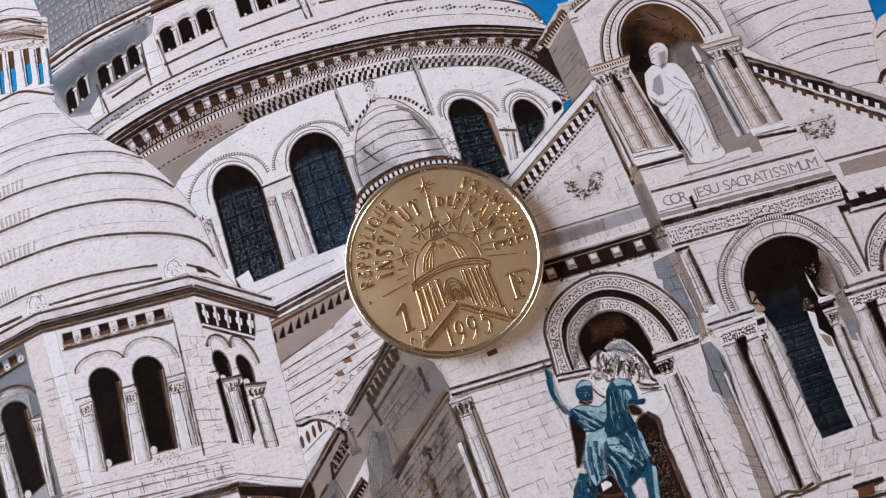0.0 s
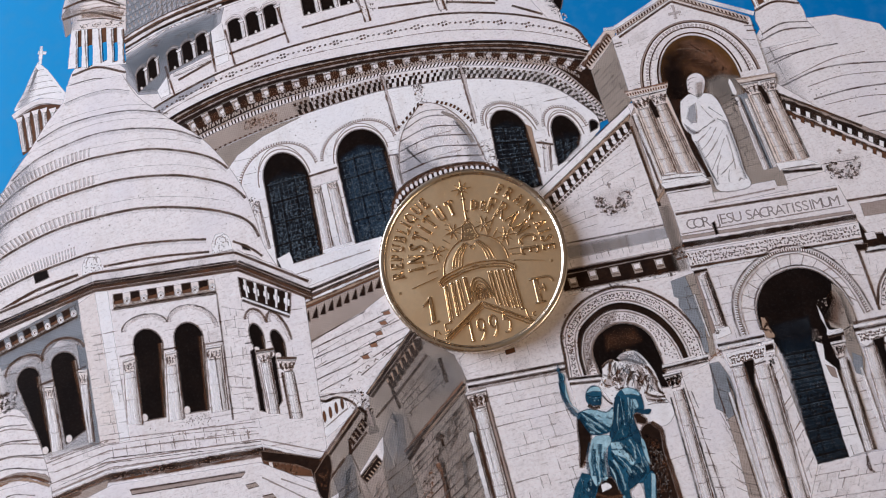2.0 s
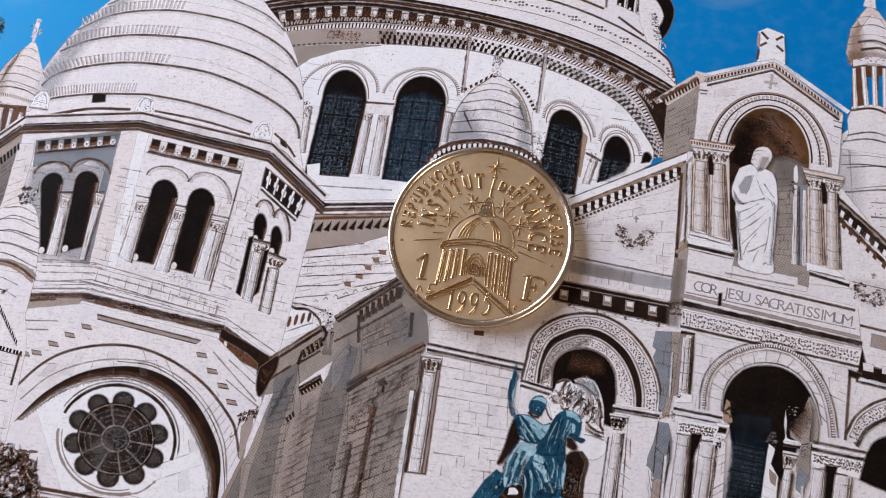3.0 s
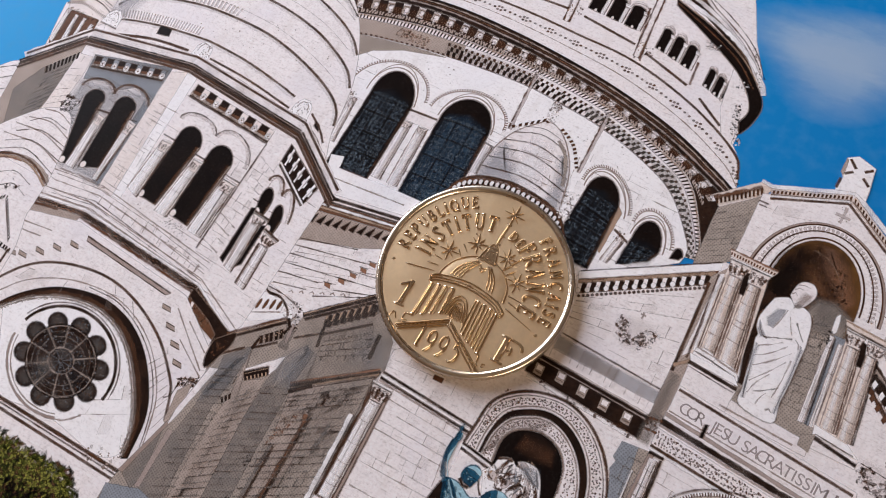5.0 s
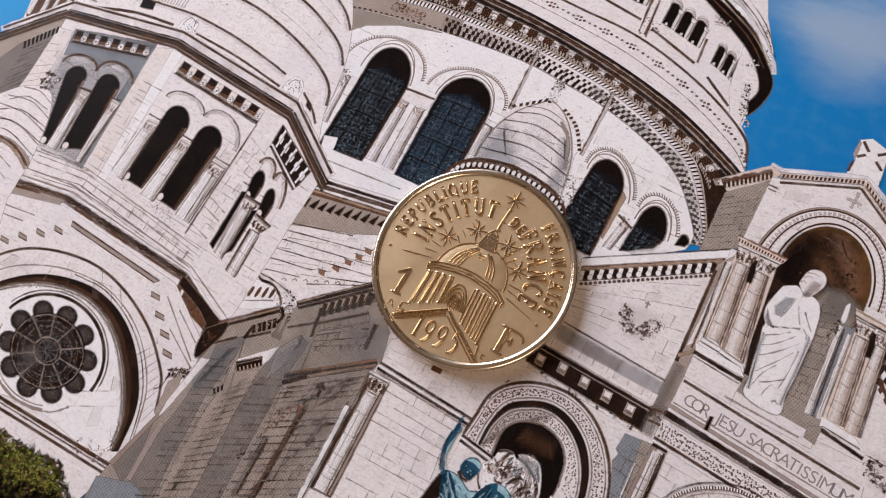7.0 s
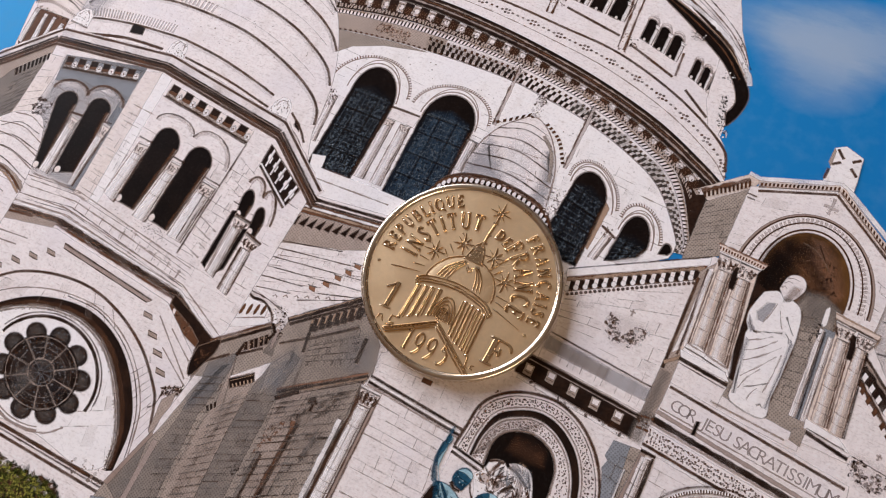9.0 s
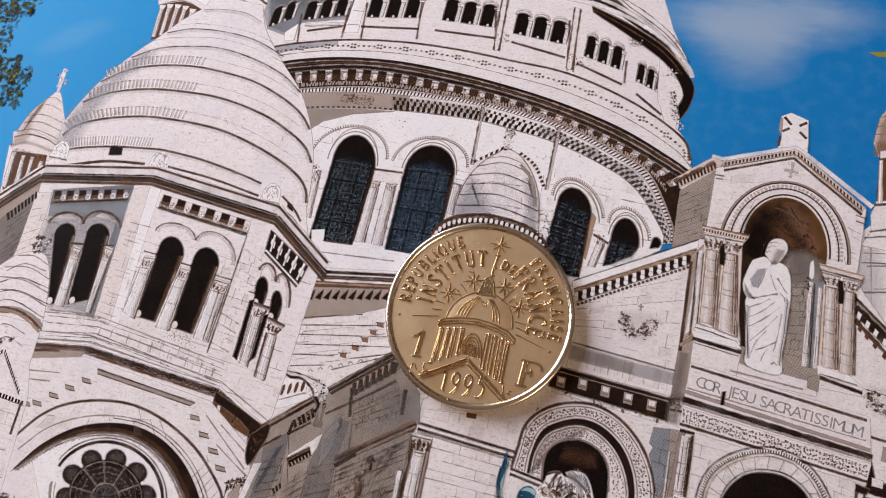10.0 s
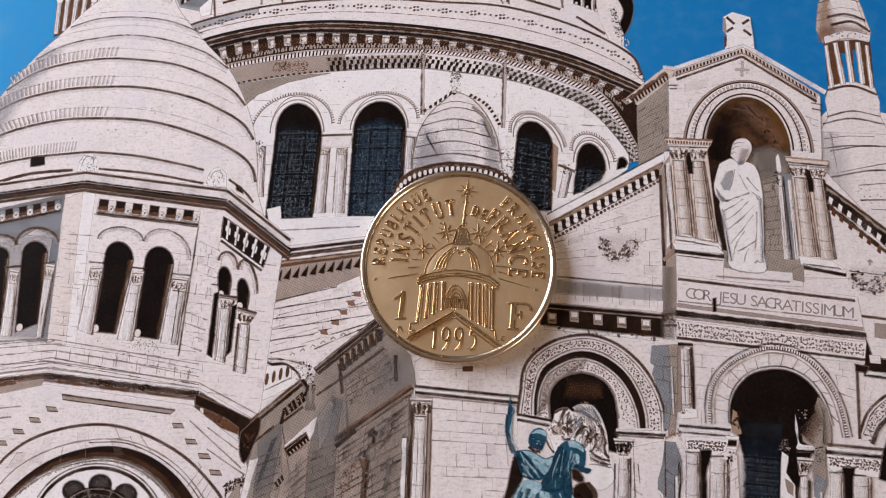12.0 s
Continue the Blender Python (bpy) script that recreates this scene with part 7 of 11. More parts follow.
def rose_wall():
    d = Drawing("printed_rose_wall", postcard, "white stone wall with a wheel window under a deep round arch")
    d.fill(STONE, (-59.01, -16.15), (-50.95, -14.53), (-32.20, -16.97), (-25.99, -21.28), (-24.39, -24.92), (-24.84, -26.82), (-28.06, -40.40), (-31.78, -48.98), (-44.03, -55.11), (-61.35, -34.08), (-64.66, -23.99))
    d.fill(PALE, flow((-53.98, -28.28), (-50.72, -24.83), (-45.59, -23.46), (-40.96, -23.25), (-36.71, -24.87), (-33.48, -27.28), (-33.87, -27.83), (-31.23, -30.96), (-28.82, -35.47), (-31.48, -38.15), (-39.65, -37.14), (-47.62, -38.04)))
    # slots
    d.fill(MID, (-48.82, -15.71), (-34.21, -17.61), (-34.73, -18.03), (-48.61, -16.38))
    d.line(LINE, (-48.82, -15.78), (-34.22, -17.54), 0.2)
    d.line(LINE, (-48.61, -16.38), (-34.73, -18.03), 0.14)
    for p in ((-49.85, -17.50), (-51.84, -18.81), (-53.74, -20.19), (-55.71, -21.56), (-33.69, -19.34), (-31.91, -21.17), (-30.15, -22.83), (-28.63, -24.67), (-57.31, -21.87)):
        p = V2(p)
        d.fill(SHADE_WARM, p + (-0.8, 0.28), p + (-0.55, -0.25), p + (0.85, -0.3), p + (0.5, 0.2))
        d.line(LINE, p + (-0.8, 0.28), p + (0.5, 0.2), 0.12)
        d.line(BROWN, p + (-0.55, -0.27), p + (0.85, -0.32), 0.12)
    for a, b in (((-58.54, -17.64), (-53.85, -17.21)), ((-58.41, -18.81), (-54.91, -18.49)), ((-30.03, -19.54), (-26.12, -22.12)), ((-32.29, -18.75), (-25.50, -24.21)), ((-29.95, -22.00), (-25.12, -24.90))):
        d.line(FAINT, a, b, 0.14)
    # arch
    outer = flow((-57.43, -26.39), (-54.49, -22.86), (-51.10, -20.74), (-46.27, -19.49), (-41.55, -19.45), (-36.79, -20.78), (-32.16, -23.23), (-28.40, -26.63), (-27.31, -28.36), (-26.29, -31.09))
    d.stroke(LINE, outer, 0.3, 0.15)
    d.stroke(FAINT, flow((-56.22, -27.70), (-53.23, -24.41), (-49.09, -22.21), (-44.64, -21.15), (-39.94, -21.16), (-35.31, -22.77), (-31.65, -25.44), (-28.81, -29.10), (-27.77, -32.15), (-27.18, -34.67)), 0.14, 0.3)
    d.stroke(LINE, flow((-44.56, -21.43), (-40.02, -21.46), (-35.62, -23.09), (-31.96, -25.76), (-29.22, -29.29), (-28.01, -32.41), (-27.37, -35.11)), 0.14)
    one = flow((-56.28, -30.58), (-53.37, -26.61), (-49.47, -23.65), (-45.15, -22.17), (-40.93, -21.87), (-36.80, -22.95), (-33.11, -25.34), (-30.04, -28.92), (-28.50, -32.15), (-27.96, -36.78))
    two = flow((-55.54, -29.91), (-51.84, -26.42), (-48.45, -24.47), (-44.81, -23.44), (-41.10, -23.34), (-37.13, -24.71), (-33.85, -27.33), (-31.10, -30.77), (-29.40, -33.99), (-28.75, -37.16))
    d.band(DARK, even(one, 80), even(two, 80))
    d.stroke(SHADE_WARM, shifted(even(two, 80, 0.02), -0.2), 0.3, 0.3, 0.1, 0.5)
    d.stroke(BROWN, between(one, two, 0.68), 0.6, 0.3, 0.0, 0.55)
    d.stroke(SHADE_WARM, between(one, two, 0.92), 0.3, 0.4, 0.2, 0.5)
    d.stroke(LINE, shifted(even(two, 80), -0.25), 0.14, 0.5, 0.25, 0.7)
    d.carving(SHADE_WARM, shifted(even(two, 80), -0.05), shifted(even(two, 80), -0.5), 80, 2, 0.14)
    d.carving(LINE, shifted(even(two, 80, 0.3), 0.1), shifted(even(two, 80, 0.3), -0.3), 60, 2, 0.1)
    d.masonry((-26.73, -33.76), (-25.94, -31.27), (-30.72, -23.38), (-32.40, -25.66), 10, 1, 0.06, FAINT, 0.2)
    d.masonry((-55.54, -24.69), (-35.07, -22.16), (-38.17, -18.89), (-53.30, -21.46), 2, 9, 0.06, FAINT, 0.3)
    # lower edge of the wall
    for k, w in ((0, 0.4), (8, 0.2), (18, 0.3)):
        d.line(LINE, lerp((-50.77, -37.84), (-50.12, -38.89), k / 18), lerp((-27.31, -38.52), (-26.98, -39.60), k / 18), w)
    d.specks(FAINT, (-34.58, -39.42), (-28.16, -39.07), (-29.60, -36.99), (-35.72, -37.84), 20, 0.24)
    d.stroke(FAINT, flow((-40.36, -37.34), (-37.89, -36.66), (-36.16, -35.18)), 0.2, 0.4, 0.15)
    d.masonry((-37.40, -40.32), (-28.78, -36.14), (-33.56, -27.68), (-35.46, -28.58), 5, 4, 0.05, FAINT, 0.5)
    # carved stop beside the arch
    d.specks(DARK, (-27.10, -27.04), (-24.41, -25.96), (-25.10, -24.88), (-27.70, -26.11), 70, 0.14)
    d.specks(BROWN, (-27.10, -27.04), (-24.41, -25.96), (-25.10, -24.88), (-27.70, -26.11), 60, 0.13)
    d.specks(TAN, (-27.10, -27.04), (-24.41, -25.96), (-25.10, -24.88), (-27.70, -26.11), 30, 0.1)
    d.stroke(LINE, flow((-27.95, -28.85), (-27.29, -28.14), (-27.08, -26.02)), 0.2, 0.6)
    d.fill(SHADE_WARM, (-26.79, -27.40), (-25.64, -25.77), (-25.09, -29.45), (-25.76, -31.54), (-26.41, -31.15))
    ob = d.done()

    w = Drawing("wheel_window", ob, "dark ten-lobed wheel window with pale tracery")
    c, u, v = V2((-42.43, -30.85)), V2((-37.84, -28.68)), V2((-45.38, -26.80))
    ux, vx = u - c, v - c
    for a, b, wd, col in ((0.02, 1.42, 0.3, FAINT), (0.0, 1.32, 0.14, FAINT)):
        w.stroke(col, [c + ux * b * math.cos(t) + vx * b * math.sin(t) for t in np.linspace(2.6, 4.6, 30)], wd)
    w.stroke(DARK, [c + ux * 1.42 * math.cos(t) + vx * 1.42 * math.sin(t) for t in np.linspace(-0.75, 2.3, 40)], 0.34)
    w.stroke(LINE, [c + ux * 1.52 * math.cos(t) + vx * 1.52 * math.sin(t) for t in np.linspace(-0.6, 2.2, 40)], 0.18)
    for k in range(10):
        t = 2 * math.pi * (k + 0.5) / 10 + 0.08
        p = c + ux * math.cos(t) + vx * math.sin(t)
        w._lay(DARK, [oval(p, p + ux * 0.27, p + vx * 0.27, 16)], 0.12, 0.9)
        w.wash(SHADE_DEEP, oval(p, p + ux * 0.16, p + vx * 0.16, 10), 0.6, 0.22)
    w._lay(DARK, [oval(c, c + ux * 0.95, c + vx * 0.95, 36)], 0.12, 0.9)
    for k in range(9):
        t, r = rng.uniform(0, 6.283), rng.uniform(0.2, 0.75)
        p = c + r * (ux * math.cos(t) + vx * math.sin(t))
        w.wash((SHADE_DEEP, GLASS)[k % 2], oval(p, p + ux * 0.2, p + vx * 0.16, 10), 0.9, 0.25)
    for k in range(620):
        t, r = rng.uniform(0, 6.283), 1.2 * math.sqrt(rng.random())
        lobe = r > 0.93
        if lobe and abs((t - 0.08) / 0.6283 % 1 - 0.5) > 0.26:
            continue
        p = c + r * (ux * math.cos(t) + vx * math.sin(t))
        w._lay((SHADE_DEEP, SHADE_COOL, BROWN)[k % 3], [oval(p, p + (0.11, 0.02), p + (-0.02, 0.1), 6)], 0.07, rng.uniform(0.25, 0.6))
    for rad, wd, much in ((0.9, 0.16, 0.7), (0.62, 0.1, 0.45), (0.76, 0.08, 0.35), (0.34, 0.2, 0.8), (0.26, 0.1, 0.5)):
        w.stroke(SHADE_WARM, [c + ux * rad * math.cos(t) + vx * rad * math.sin(t) for t in np.linspace(0, 6.29, 50)], wd, 0.5, 0.2, much)
    for k in range(10):
        t = 2 * math.pi * k / 10 + 0.08
        w.line(SHADE_WARM, c + 0.34 * (ux * math.cos(t) + vx * math.sin(t)), c + 0.9 * (ux * math.cos(t) + vx * math.sin(t)), 0.2, gaps=0.15, strength=0.75)
        w.line(SHADE_COOL, c + 0.04 * (ux * math.cos(t) + vx * math.sin(t)), c + 0.3 * (ux * math.cos(t) + vx * math.sin(t)), 0.1, gaps=0.2, strength=0.5)
    w.done()


def gable_front():
    """The gabled front with the niche, the inscription and the carved cornices."""
    d = Drawing("printed_gable_front", postcard, "white stone gabled front with carved mouldings")
    d.fill(STONE, (11.31, 6.40), (25.82, 14.44), (44.70, 11.59), (50.71, 3.47), (56.95, -3.47), (63.21, -9.75), (38.99, -49.46), (14.93, -45.49), (1.69, -40.94), (-11.56, -41.66), (-5.70, -30.18), (-5.15, -11.71), (3.15, -6.29))
    d.masonry((11.76, -1.49), (24.10, -3.00), (24.86, 10.56), (11.96, 4.93), 9, 6, 0.05, FAINT, 0.45)
    # shaded flank of the niche tower
    d.fill(SAND, (21.64, 21.99), (26.60, 26.05), (27.86, 25.60), (27.34, 24.34), (23.19, 20.52), (22.71, 20.85))
    d.fill(SHADE, (22.69, 20.54), (27.19, 24.19), (26.68, 14.87), (23.50, 12.99), (22.51, 12.71))
    d.masonry((22.82, 13.15), (26.68, 14.87), (27.14, 23.55), (22.83, 20.38), 10, 3, 0.07, SHADE_DEEP, 0.2)
    d.line(BROWN, (21.90, 21.67), (26.69, 25.16), 0.5, rough=0.5)
    d.teeth(LINE, flow((22.04, 21.50), (26.83, 25.16)), flow((22.29, 20.87), (27.06, 24.35)), 12, 0.5)
    # niche tower face
    d.fill(STONE, (26.92, 24.36), (36.62, 28.50), (45.32, 21.37), (44.53, 12.33), (43.38, 11.62), (41.04, 11.68), (27.16, 12.00), (26.41, 15.03))
    d.line(PALE, (26.31, 25.98), (28.01, 25.68), 0.5, rough=0.06)
    d.line(PALE, (27.87, 25.76), (36.78, 28.73), 0.6, rough=0.06)
    d.line(PALE, (36.64, 28.74), (46.06, 21.81), 0.6, rough=0.06)
    d.line(SAND, (27.67, 24.97), (36.57, 27.93), 0.9, rough=0.1)
    d.line(SAND, (36.57, 27.93), (45.03, 21.22), 0.9, rough=0.1)
    for a, b, n in (((27.82, 25.04), (36.57, 28.01), 20), ((36.71, 27.93), (44.92, 21.38), 20)):
        d.teeth(LINE, [V2(a) + (0, 0.22), V2(b) + (0, 0.22)], [V2(a) - (0, 0.22), V2(b) - (0, 0.22)], n, 0.5)
        d.line(BROWN, V2(a) - (0, 0.36), V2(b) - (0, 0.36), 0.14)
    d.line(LINE, (27.90, 24.16), (36.35, 27.13), 0.25)
    d.line(LINE, (36.35, 27.13), (44.83, 20.61), 0.3)
    d.line(PALE, (27.92, 24.48), (36.38, 27.45), 0.2)
    d.line(SOFT, (36.33, 26.55), (36.12, 24.32), 0.3, rough=0.4)
    d.line(SOFT, (35.34, 25.34), (37.08, 25.19), 0.3, rough=0.4)
    d.specks(FAINT, (35.51, 24.42), (36.86, 24.37), (36.97, 26.36), (35.69, 26.41), 14, 0.08)
    for a, b in (((26.85, 23.40), (27.98, 23.36)), ((26.96, 22.92), (27.95, 22.89)), ((44.13, 20.48), (45.45, 20.13)), ((44.18, 19.71), (45.36, 19.37))):
        d.line(LINE, a, b, 0.2)
    d.masonry((26.74, 15.78), (30.20, 15.69), (34.46, 24.88), (27.26, 23.15), 7, 2, 0.05, FAINT, 0.4)
    d.masonry((42.96, 13.85), (44.39, 13.44), (44.87, 19.84), (41.09, 21.51), 7, 2, 0.05, FAINT, 0.4)
    # cross block on the ridge
    d.fill(PALE, (34.44, 32.85), (35.65, 33.54), (37.87, 32.70), (38.00, 29.58), (38.00, 28.12), (36.65, 28.82), (34.33, 28.26), (34.71, 30.20), (34.27, 30.87))
    d.fill(SHADE_WARM, (34.44, 32.85), (34.70, 32.51), (34.66, 30.37), (34.27, 30.87))
    for a, b in (((34.87, 32.83), (35.78, 31.80)), ((37.70, 32.38), (36.78, 31.76)), ((34.69, 30.69), (35.60, 31.31)), ((37.76, 30.08), (36.85, 30.93)), ((34.49, 30.05), (34.36, 28.58))):
        d.line(LINE, a, b, 0.3)
    # niche mouldings
    d.ring(FAINT, (28.34, 14.83), (36.44, 23.55), (43.50, 13.84), 0.3)
    d.ring(LINE, (28.47, 14.82), (36.43, 23.47), (43.36, 13.84), 0.16)
    d.ring_teeth(SOFT, (29.60, 15.10), (36.42, 22.60), (42.17, 14.02), 0.7, 46, 0.5)
    d.carving(FAINT, shifted(bow((29.60, 15.10), (36.42, 22.60), (42.17, 14.02)), 0.1), shifted(bow((29.60, 15.10), (36.42, 22.60), (42.17, 14.02)), 0.65), 60, 2, 0.08)
    d.ring(LINE, (29.46, 15.10), (36.43, 22.68), (42.31, 14.02), 0.14)
    d.ring(LINE, (30.64, 15.22), (36.41, 21.82), (41.25, 14.19), 0.2)
    # roof slopes
    d.fill(PALE, (10.82, 6.27), (25.66, 14.14), (25.73, 13.23), (11.07, 5.38))
    d.line(LINE, (10.96, 6.41), (25.67, 14.29), 0.16)
    d.fill(BROWN, (11.21, 5.38), (25.58, 13.09), (24.88, 10.86), (11.57, 3.63))
    d.line(TAN, (11.3, 4.95), (25.4, 12.55), 0.6, rough=0.3)
    for k in range(14):
        u = (k + 0.5) / 14
        p, q = lerp((11.45, 4.9), (25.3, 12.4), u), lerp((11.7, 3.95), (25.05, 11.25), u)
        m = lerp(p, q, 0.55)
        d.fill(DARK, oval(m, m + (0.42, 0.1), m + (-0.12, 0.55), 9))
        m = lerp(p, q, 0.5) - (0.52, 0.3)
        d.fill(STONE, m + (-0.24, 0.5), m + (0.22, 0.62), m + (0.3, -0.25), m + (-0.12, -0.42))
        d._lay(PALE, [oval(m + (0.05, -0.35), m + (0.35, -0.3), m + (0, 0.0), 8)], 0.08, 0.9)
        for j in (0.2, 0.7):
            m = lerp((11.75, 3.35), (25.0, 10.6), (k + j) / 14)
            d._lay(LINE, [oval(m, m + (0.2, 0.05), m + (-0.04, 0.2), 7)], 0.07, 0.8)
    d.fill(MID, (44.02, 10.29), (50.81, 4.16), (57.63, -2.30), (63.91, -8.61), (63.02, -10.06), (56.95, -3.47), (50.66, 3.05), (44.13, 8.98))
    d.line(LINE, (44.25, 9.99), (52.60, 2.33), 0.4)
    d.line(SHADE_WARM, (44.56, 9.26), (52.54, 1.91), 0.5)
    d.line(DARK, (44.47, 8.54), (60.62, -6.54), 1.15)
    d.teeth(PALE, flow((44.72, 8.39), (60.69, -6.41)), flow((44.50, 7.68), (60.31, -7.05)), 16, 0.42, 0.2, 0.04)
    d.line(LINE, (44.56, 7.10), (59.86, -7.81), 0.5, rough=0.7, gaps=0.15)
    d.teeth(BROWN, flow((44.69, 7.10), (59.86, -7.81)), flow((44.48, 6.39), (59.40, -8.57)), 16, 0.4, 0.4, 0.1)
    # pier strip in shade
    d.fill(SHADE_WARM, (24.96, 12.05), (26.77, 14.26), (26.17, 1.86), (26.26, -2.33), (25.73, -6.14), (24.11, -6.81), (24.78, 1.17))
    d.fill(STONE, (25.84, 12.78), (26.56, 13.14), (25.95, 2.57), (25.23, 1.87))
    d.line(LINE, (25.05, 11.30), (24.82, -0.23), 0.35)
    d.line(BROWN, (26.20, 12.02), (25.77, 1.86), 0.25)
    d.wash(SHADE_DEEP, [(24.2, -6.4), (25.4, -6.0), (25.8, -0.4), (24.8, -0.4)], 0.8, 0.5)
    d.line(TAN, (24.73, 0.47), (26.43, 1.85), 0.4)
    # emblems
    d.crest((19.55, 2.3), 2.45, 2.35, -0.03)
    d.crest((48.2, -1.9), 2.4, 2.2, -0.2)
    # ledge left of the pier
    d.line(LINE, (11.76, -1.42), (24.52, -2.73), 0.22)
    d.wash(SHADE_LIGHT, [(11.75, -1.77), (24.49, -3.07), (24.32, -4.6), (11.67, -3.5)], 0.5, 0.55)
    d.wash(SHADE, [(13.5, -2.2), (19.5, -2.8), (19.4, -4.2), (13.4, -3.6)], 0.6, 0.4)
    d.fill(STONE, (11.69, -3.58), (24.40, -4.51), (24.31, -5.86), (11.66, -4.69))
    d.masonry((11.67, -4.14), (24.33, -5.46), (24.49, -3.07), (11.75, -1.77), 1, 14, 0.07, FAINT, 0.2)
    d.fill(DARK, (9.97, -4.68), (24.42, -6.14), (24.24, -8.82), (9.90, -7.28))
    d.line(MID, (9.95, -5.23), (24.39, -6.54), 0.16)
    for p in ((11.27, -6.33), (13.89, -6.14), (16.67, -6.50), (19.44, -6.85), (22.25, -7.14)):
        p = V2(p)
        d.fill(SHADE_WARM, p + (-0.55, 0.5), p + (0.55, 0.4), p + (0.5, -0.9), p + (-0.55, -0.8))
        d.fill(STONE, p + (-0.35, 0.35), p + (0.4, 0.3), p + (0.36, -0.3), p + (-0.35, -0.25))
        d.stroke(BROWN, [p + (-0.45, -0.45), p + (0.45, -0.55)], 0.14, 0.5, 0.1, 0.8)
    d.line(PALE, (10.22, -7.69), (23.70, -9.08), 0.35)
    d.specks(LINE, (11.54, -8.51), (23.37, -9.08), (23.43, -8.28), (11.57, -7.42), 26, 0.18)
    # right ledge continuing
    d.line(LINE, (46.08, -1.02), (50.01, -1.61), 0.1)
    d.line(LINE, (46.76, -6.37), (56.85, -7.79), 0.26)
    d.fill(MID, (48.17, -7.21), (56.56, -8.30), (55.56, -10.00), (47.99, -8.86))
    d.fill(DARK, (46.98, -9.15), (47.43, -11.18), (56.95, -12.70), (55.78, -14.66), (46.28, -13.21))
    for p in ((47.69, -11.37), (49.84, -11.51), (52.02, -11.98)):
        p = V2(p)
        d.fill(STONE, p + (-0.6, 0.5), p + (0.6, 0.4), p + (0.55, -0.5), p + (-0.6, -0.4))
    d.line(PALE, (46.49, -12.85), (56.14, -14.05), 0.4)
    ob = d.done()

    n = Drawing("niche", ob, "gold-brown mosaic niche in stone")
    n.arch(GOLD, (32.16, -1.01), (31.01, 15.51), (36.38, 21.51), (41.00, 14.35), (39.36, -1.91))
    n.wash(BROWN, [(31.2, 12.5), (40.4, 12.3), (39.8, 17.0), (37.4, 20.3), (34.4, 20.4), (32.0, 18.2)], 2.0, 0.6)
    n.wash(DARK, [(30.9, 6.0), (34.6, 8.0), (34.6, 13.0), (34.6, 17.4), (33.6, 20.0), (31.6, 17.6), (30.9, 14.0)], 2.0, 0.85)
    n.wash(DARK, [(33.6, 18.6), (36.4, 17.2), (38.4, 15.2), (38.8, 16.4), (37.0, 18.8), (35.0, 20.6)], 1.4, 0.6)
    n.wash(BLACK, [(31.2, 9.0), (33.4, 11.0), (33.6, 16.4), (32.4, 17.6), (31.3, 15.2)], 1.8, 0.7)
    n.wash(RUST, [(36.2, 18.4), (39.8, 14.4), (40.2, 15.8), (38.6, 19.0), (36.8, 20.6), (35.6, 20.8)], 1.4, 0.5)
    for tone, count, size in ((DARK, 120, 0.12), (RUST, 160, 0.08), (TAN, 50, 0.06), (GOLD, 120, 0.1)):
        n.specks(tone, (33.2, 13.5), (40.3, 13.0), (38.8, 18.6), (34.6, 20.2), count, size)
    n.stroke(TAN, flow((34.56, 19.96), (36.66, 19.30), (38.58, 17.05), (39.13, 15.46)), 0.12, 0.6, 0.4, 0.4)
    n.wash(DARK, [(31.2, 13.4), (32.6, 12.9), (31.9, 11.7), (31.4, 9.9), (32.0, 7.5), (32.1, 5.2), (32.3, 1.7), (32.1, -0.8), (31.6, 0.0), (31.7, 2.4), (31.2, 5.2), (31.1, 8.8), (30.9, 11.5)], 0.3, 0.95)
    n.wash(SHADE, [(36.0, 12.6), (36.8, 14.2), (38.6, 14.4), (40.4, 13.6), (40.5, 0.4), (36.5, 0.4), (37.1, 7.0), (36.7, 10.1)], 0.9, 1.0)
    n.wash(SHADE_DEEP, [(36.2, 10.4), (39.0, 10.4), (40.4, 13.6), (38.6, 14.6), (36.8, 14.4)], 1.4, 0.6)
    n.masonry((36.56, 0.46), (38.43, 0.43), (39.59, 13.11), (36.53, 12.41), 13, 3, 0.09, SHADE_DEEP, 0.2)
    n.fill(SHADE, (31.54, 1.61), (40.74, 1.49), (40.6, -1.2), (31.6, -0.9))
    n.fill(STONE, (31.4, -0.5), (36.4, -0.9), (40.7, -1.3), (40.7, -2.9), (31.4, -2.3))
    n.fill(SHADE_COOL, (39.56, 11.19), (40.95, 11.15), (40.62, 0.41), (38.94, 0.43))
    n.shaft((39.12, 10.97), (39.71, 10.95), (39.54, 0.42), (38.80, 0.43), STONE, 4)
    n.shaft((40.21, 10.41), (40.77, 10.39), (40.69, 0.41), (40.08, 0.41), STONE, 4)
    n.line(DARK, (39.80, 10.80), (39.75, 0.42), 0.14)
    n.fill(PALE, flow((39.12, 13.31), (39.51, 13.69), (39.64, 11.57), (39.12, 11.27), n=3))
    n.specks(DARK, (38.32, 9.31), (39.19, 9.29), (39.24, 11.38), (38.54, 11.40), 14, 0.12)
    n.done()

    s = Drawing("niche_statue", ob, "plain white standing stone figure")
    edge = flow((32.34, 12.59), (33.09, 13.03), (33.87, 13.24), (34.8, 12.6), (35.52, 12.8), (36.45, 12.34), (36.94, 11.07), (37.08, 9.36), (37.11, 8.31), (36.95, 6.02), (36.79, 3.47), (36.53, 1.29), (36.43, -1.07), (32.7, -0.6), (32.43, 1.3), (32.23, 3.38), (32.18, 5.27), (31.9, 7.14), (32.0, 7.8), (31.58, 8.59), (31.47, 9.82), (31.82, 11.16), n=4)
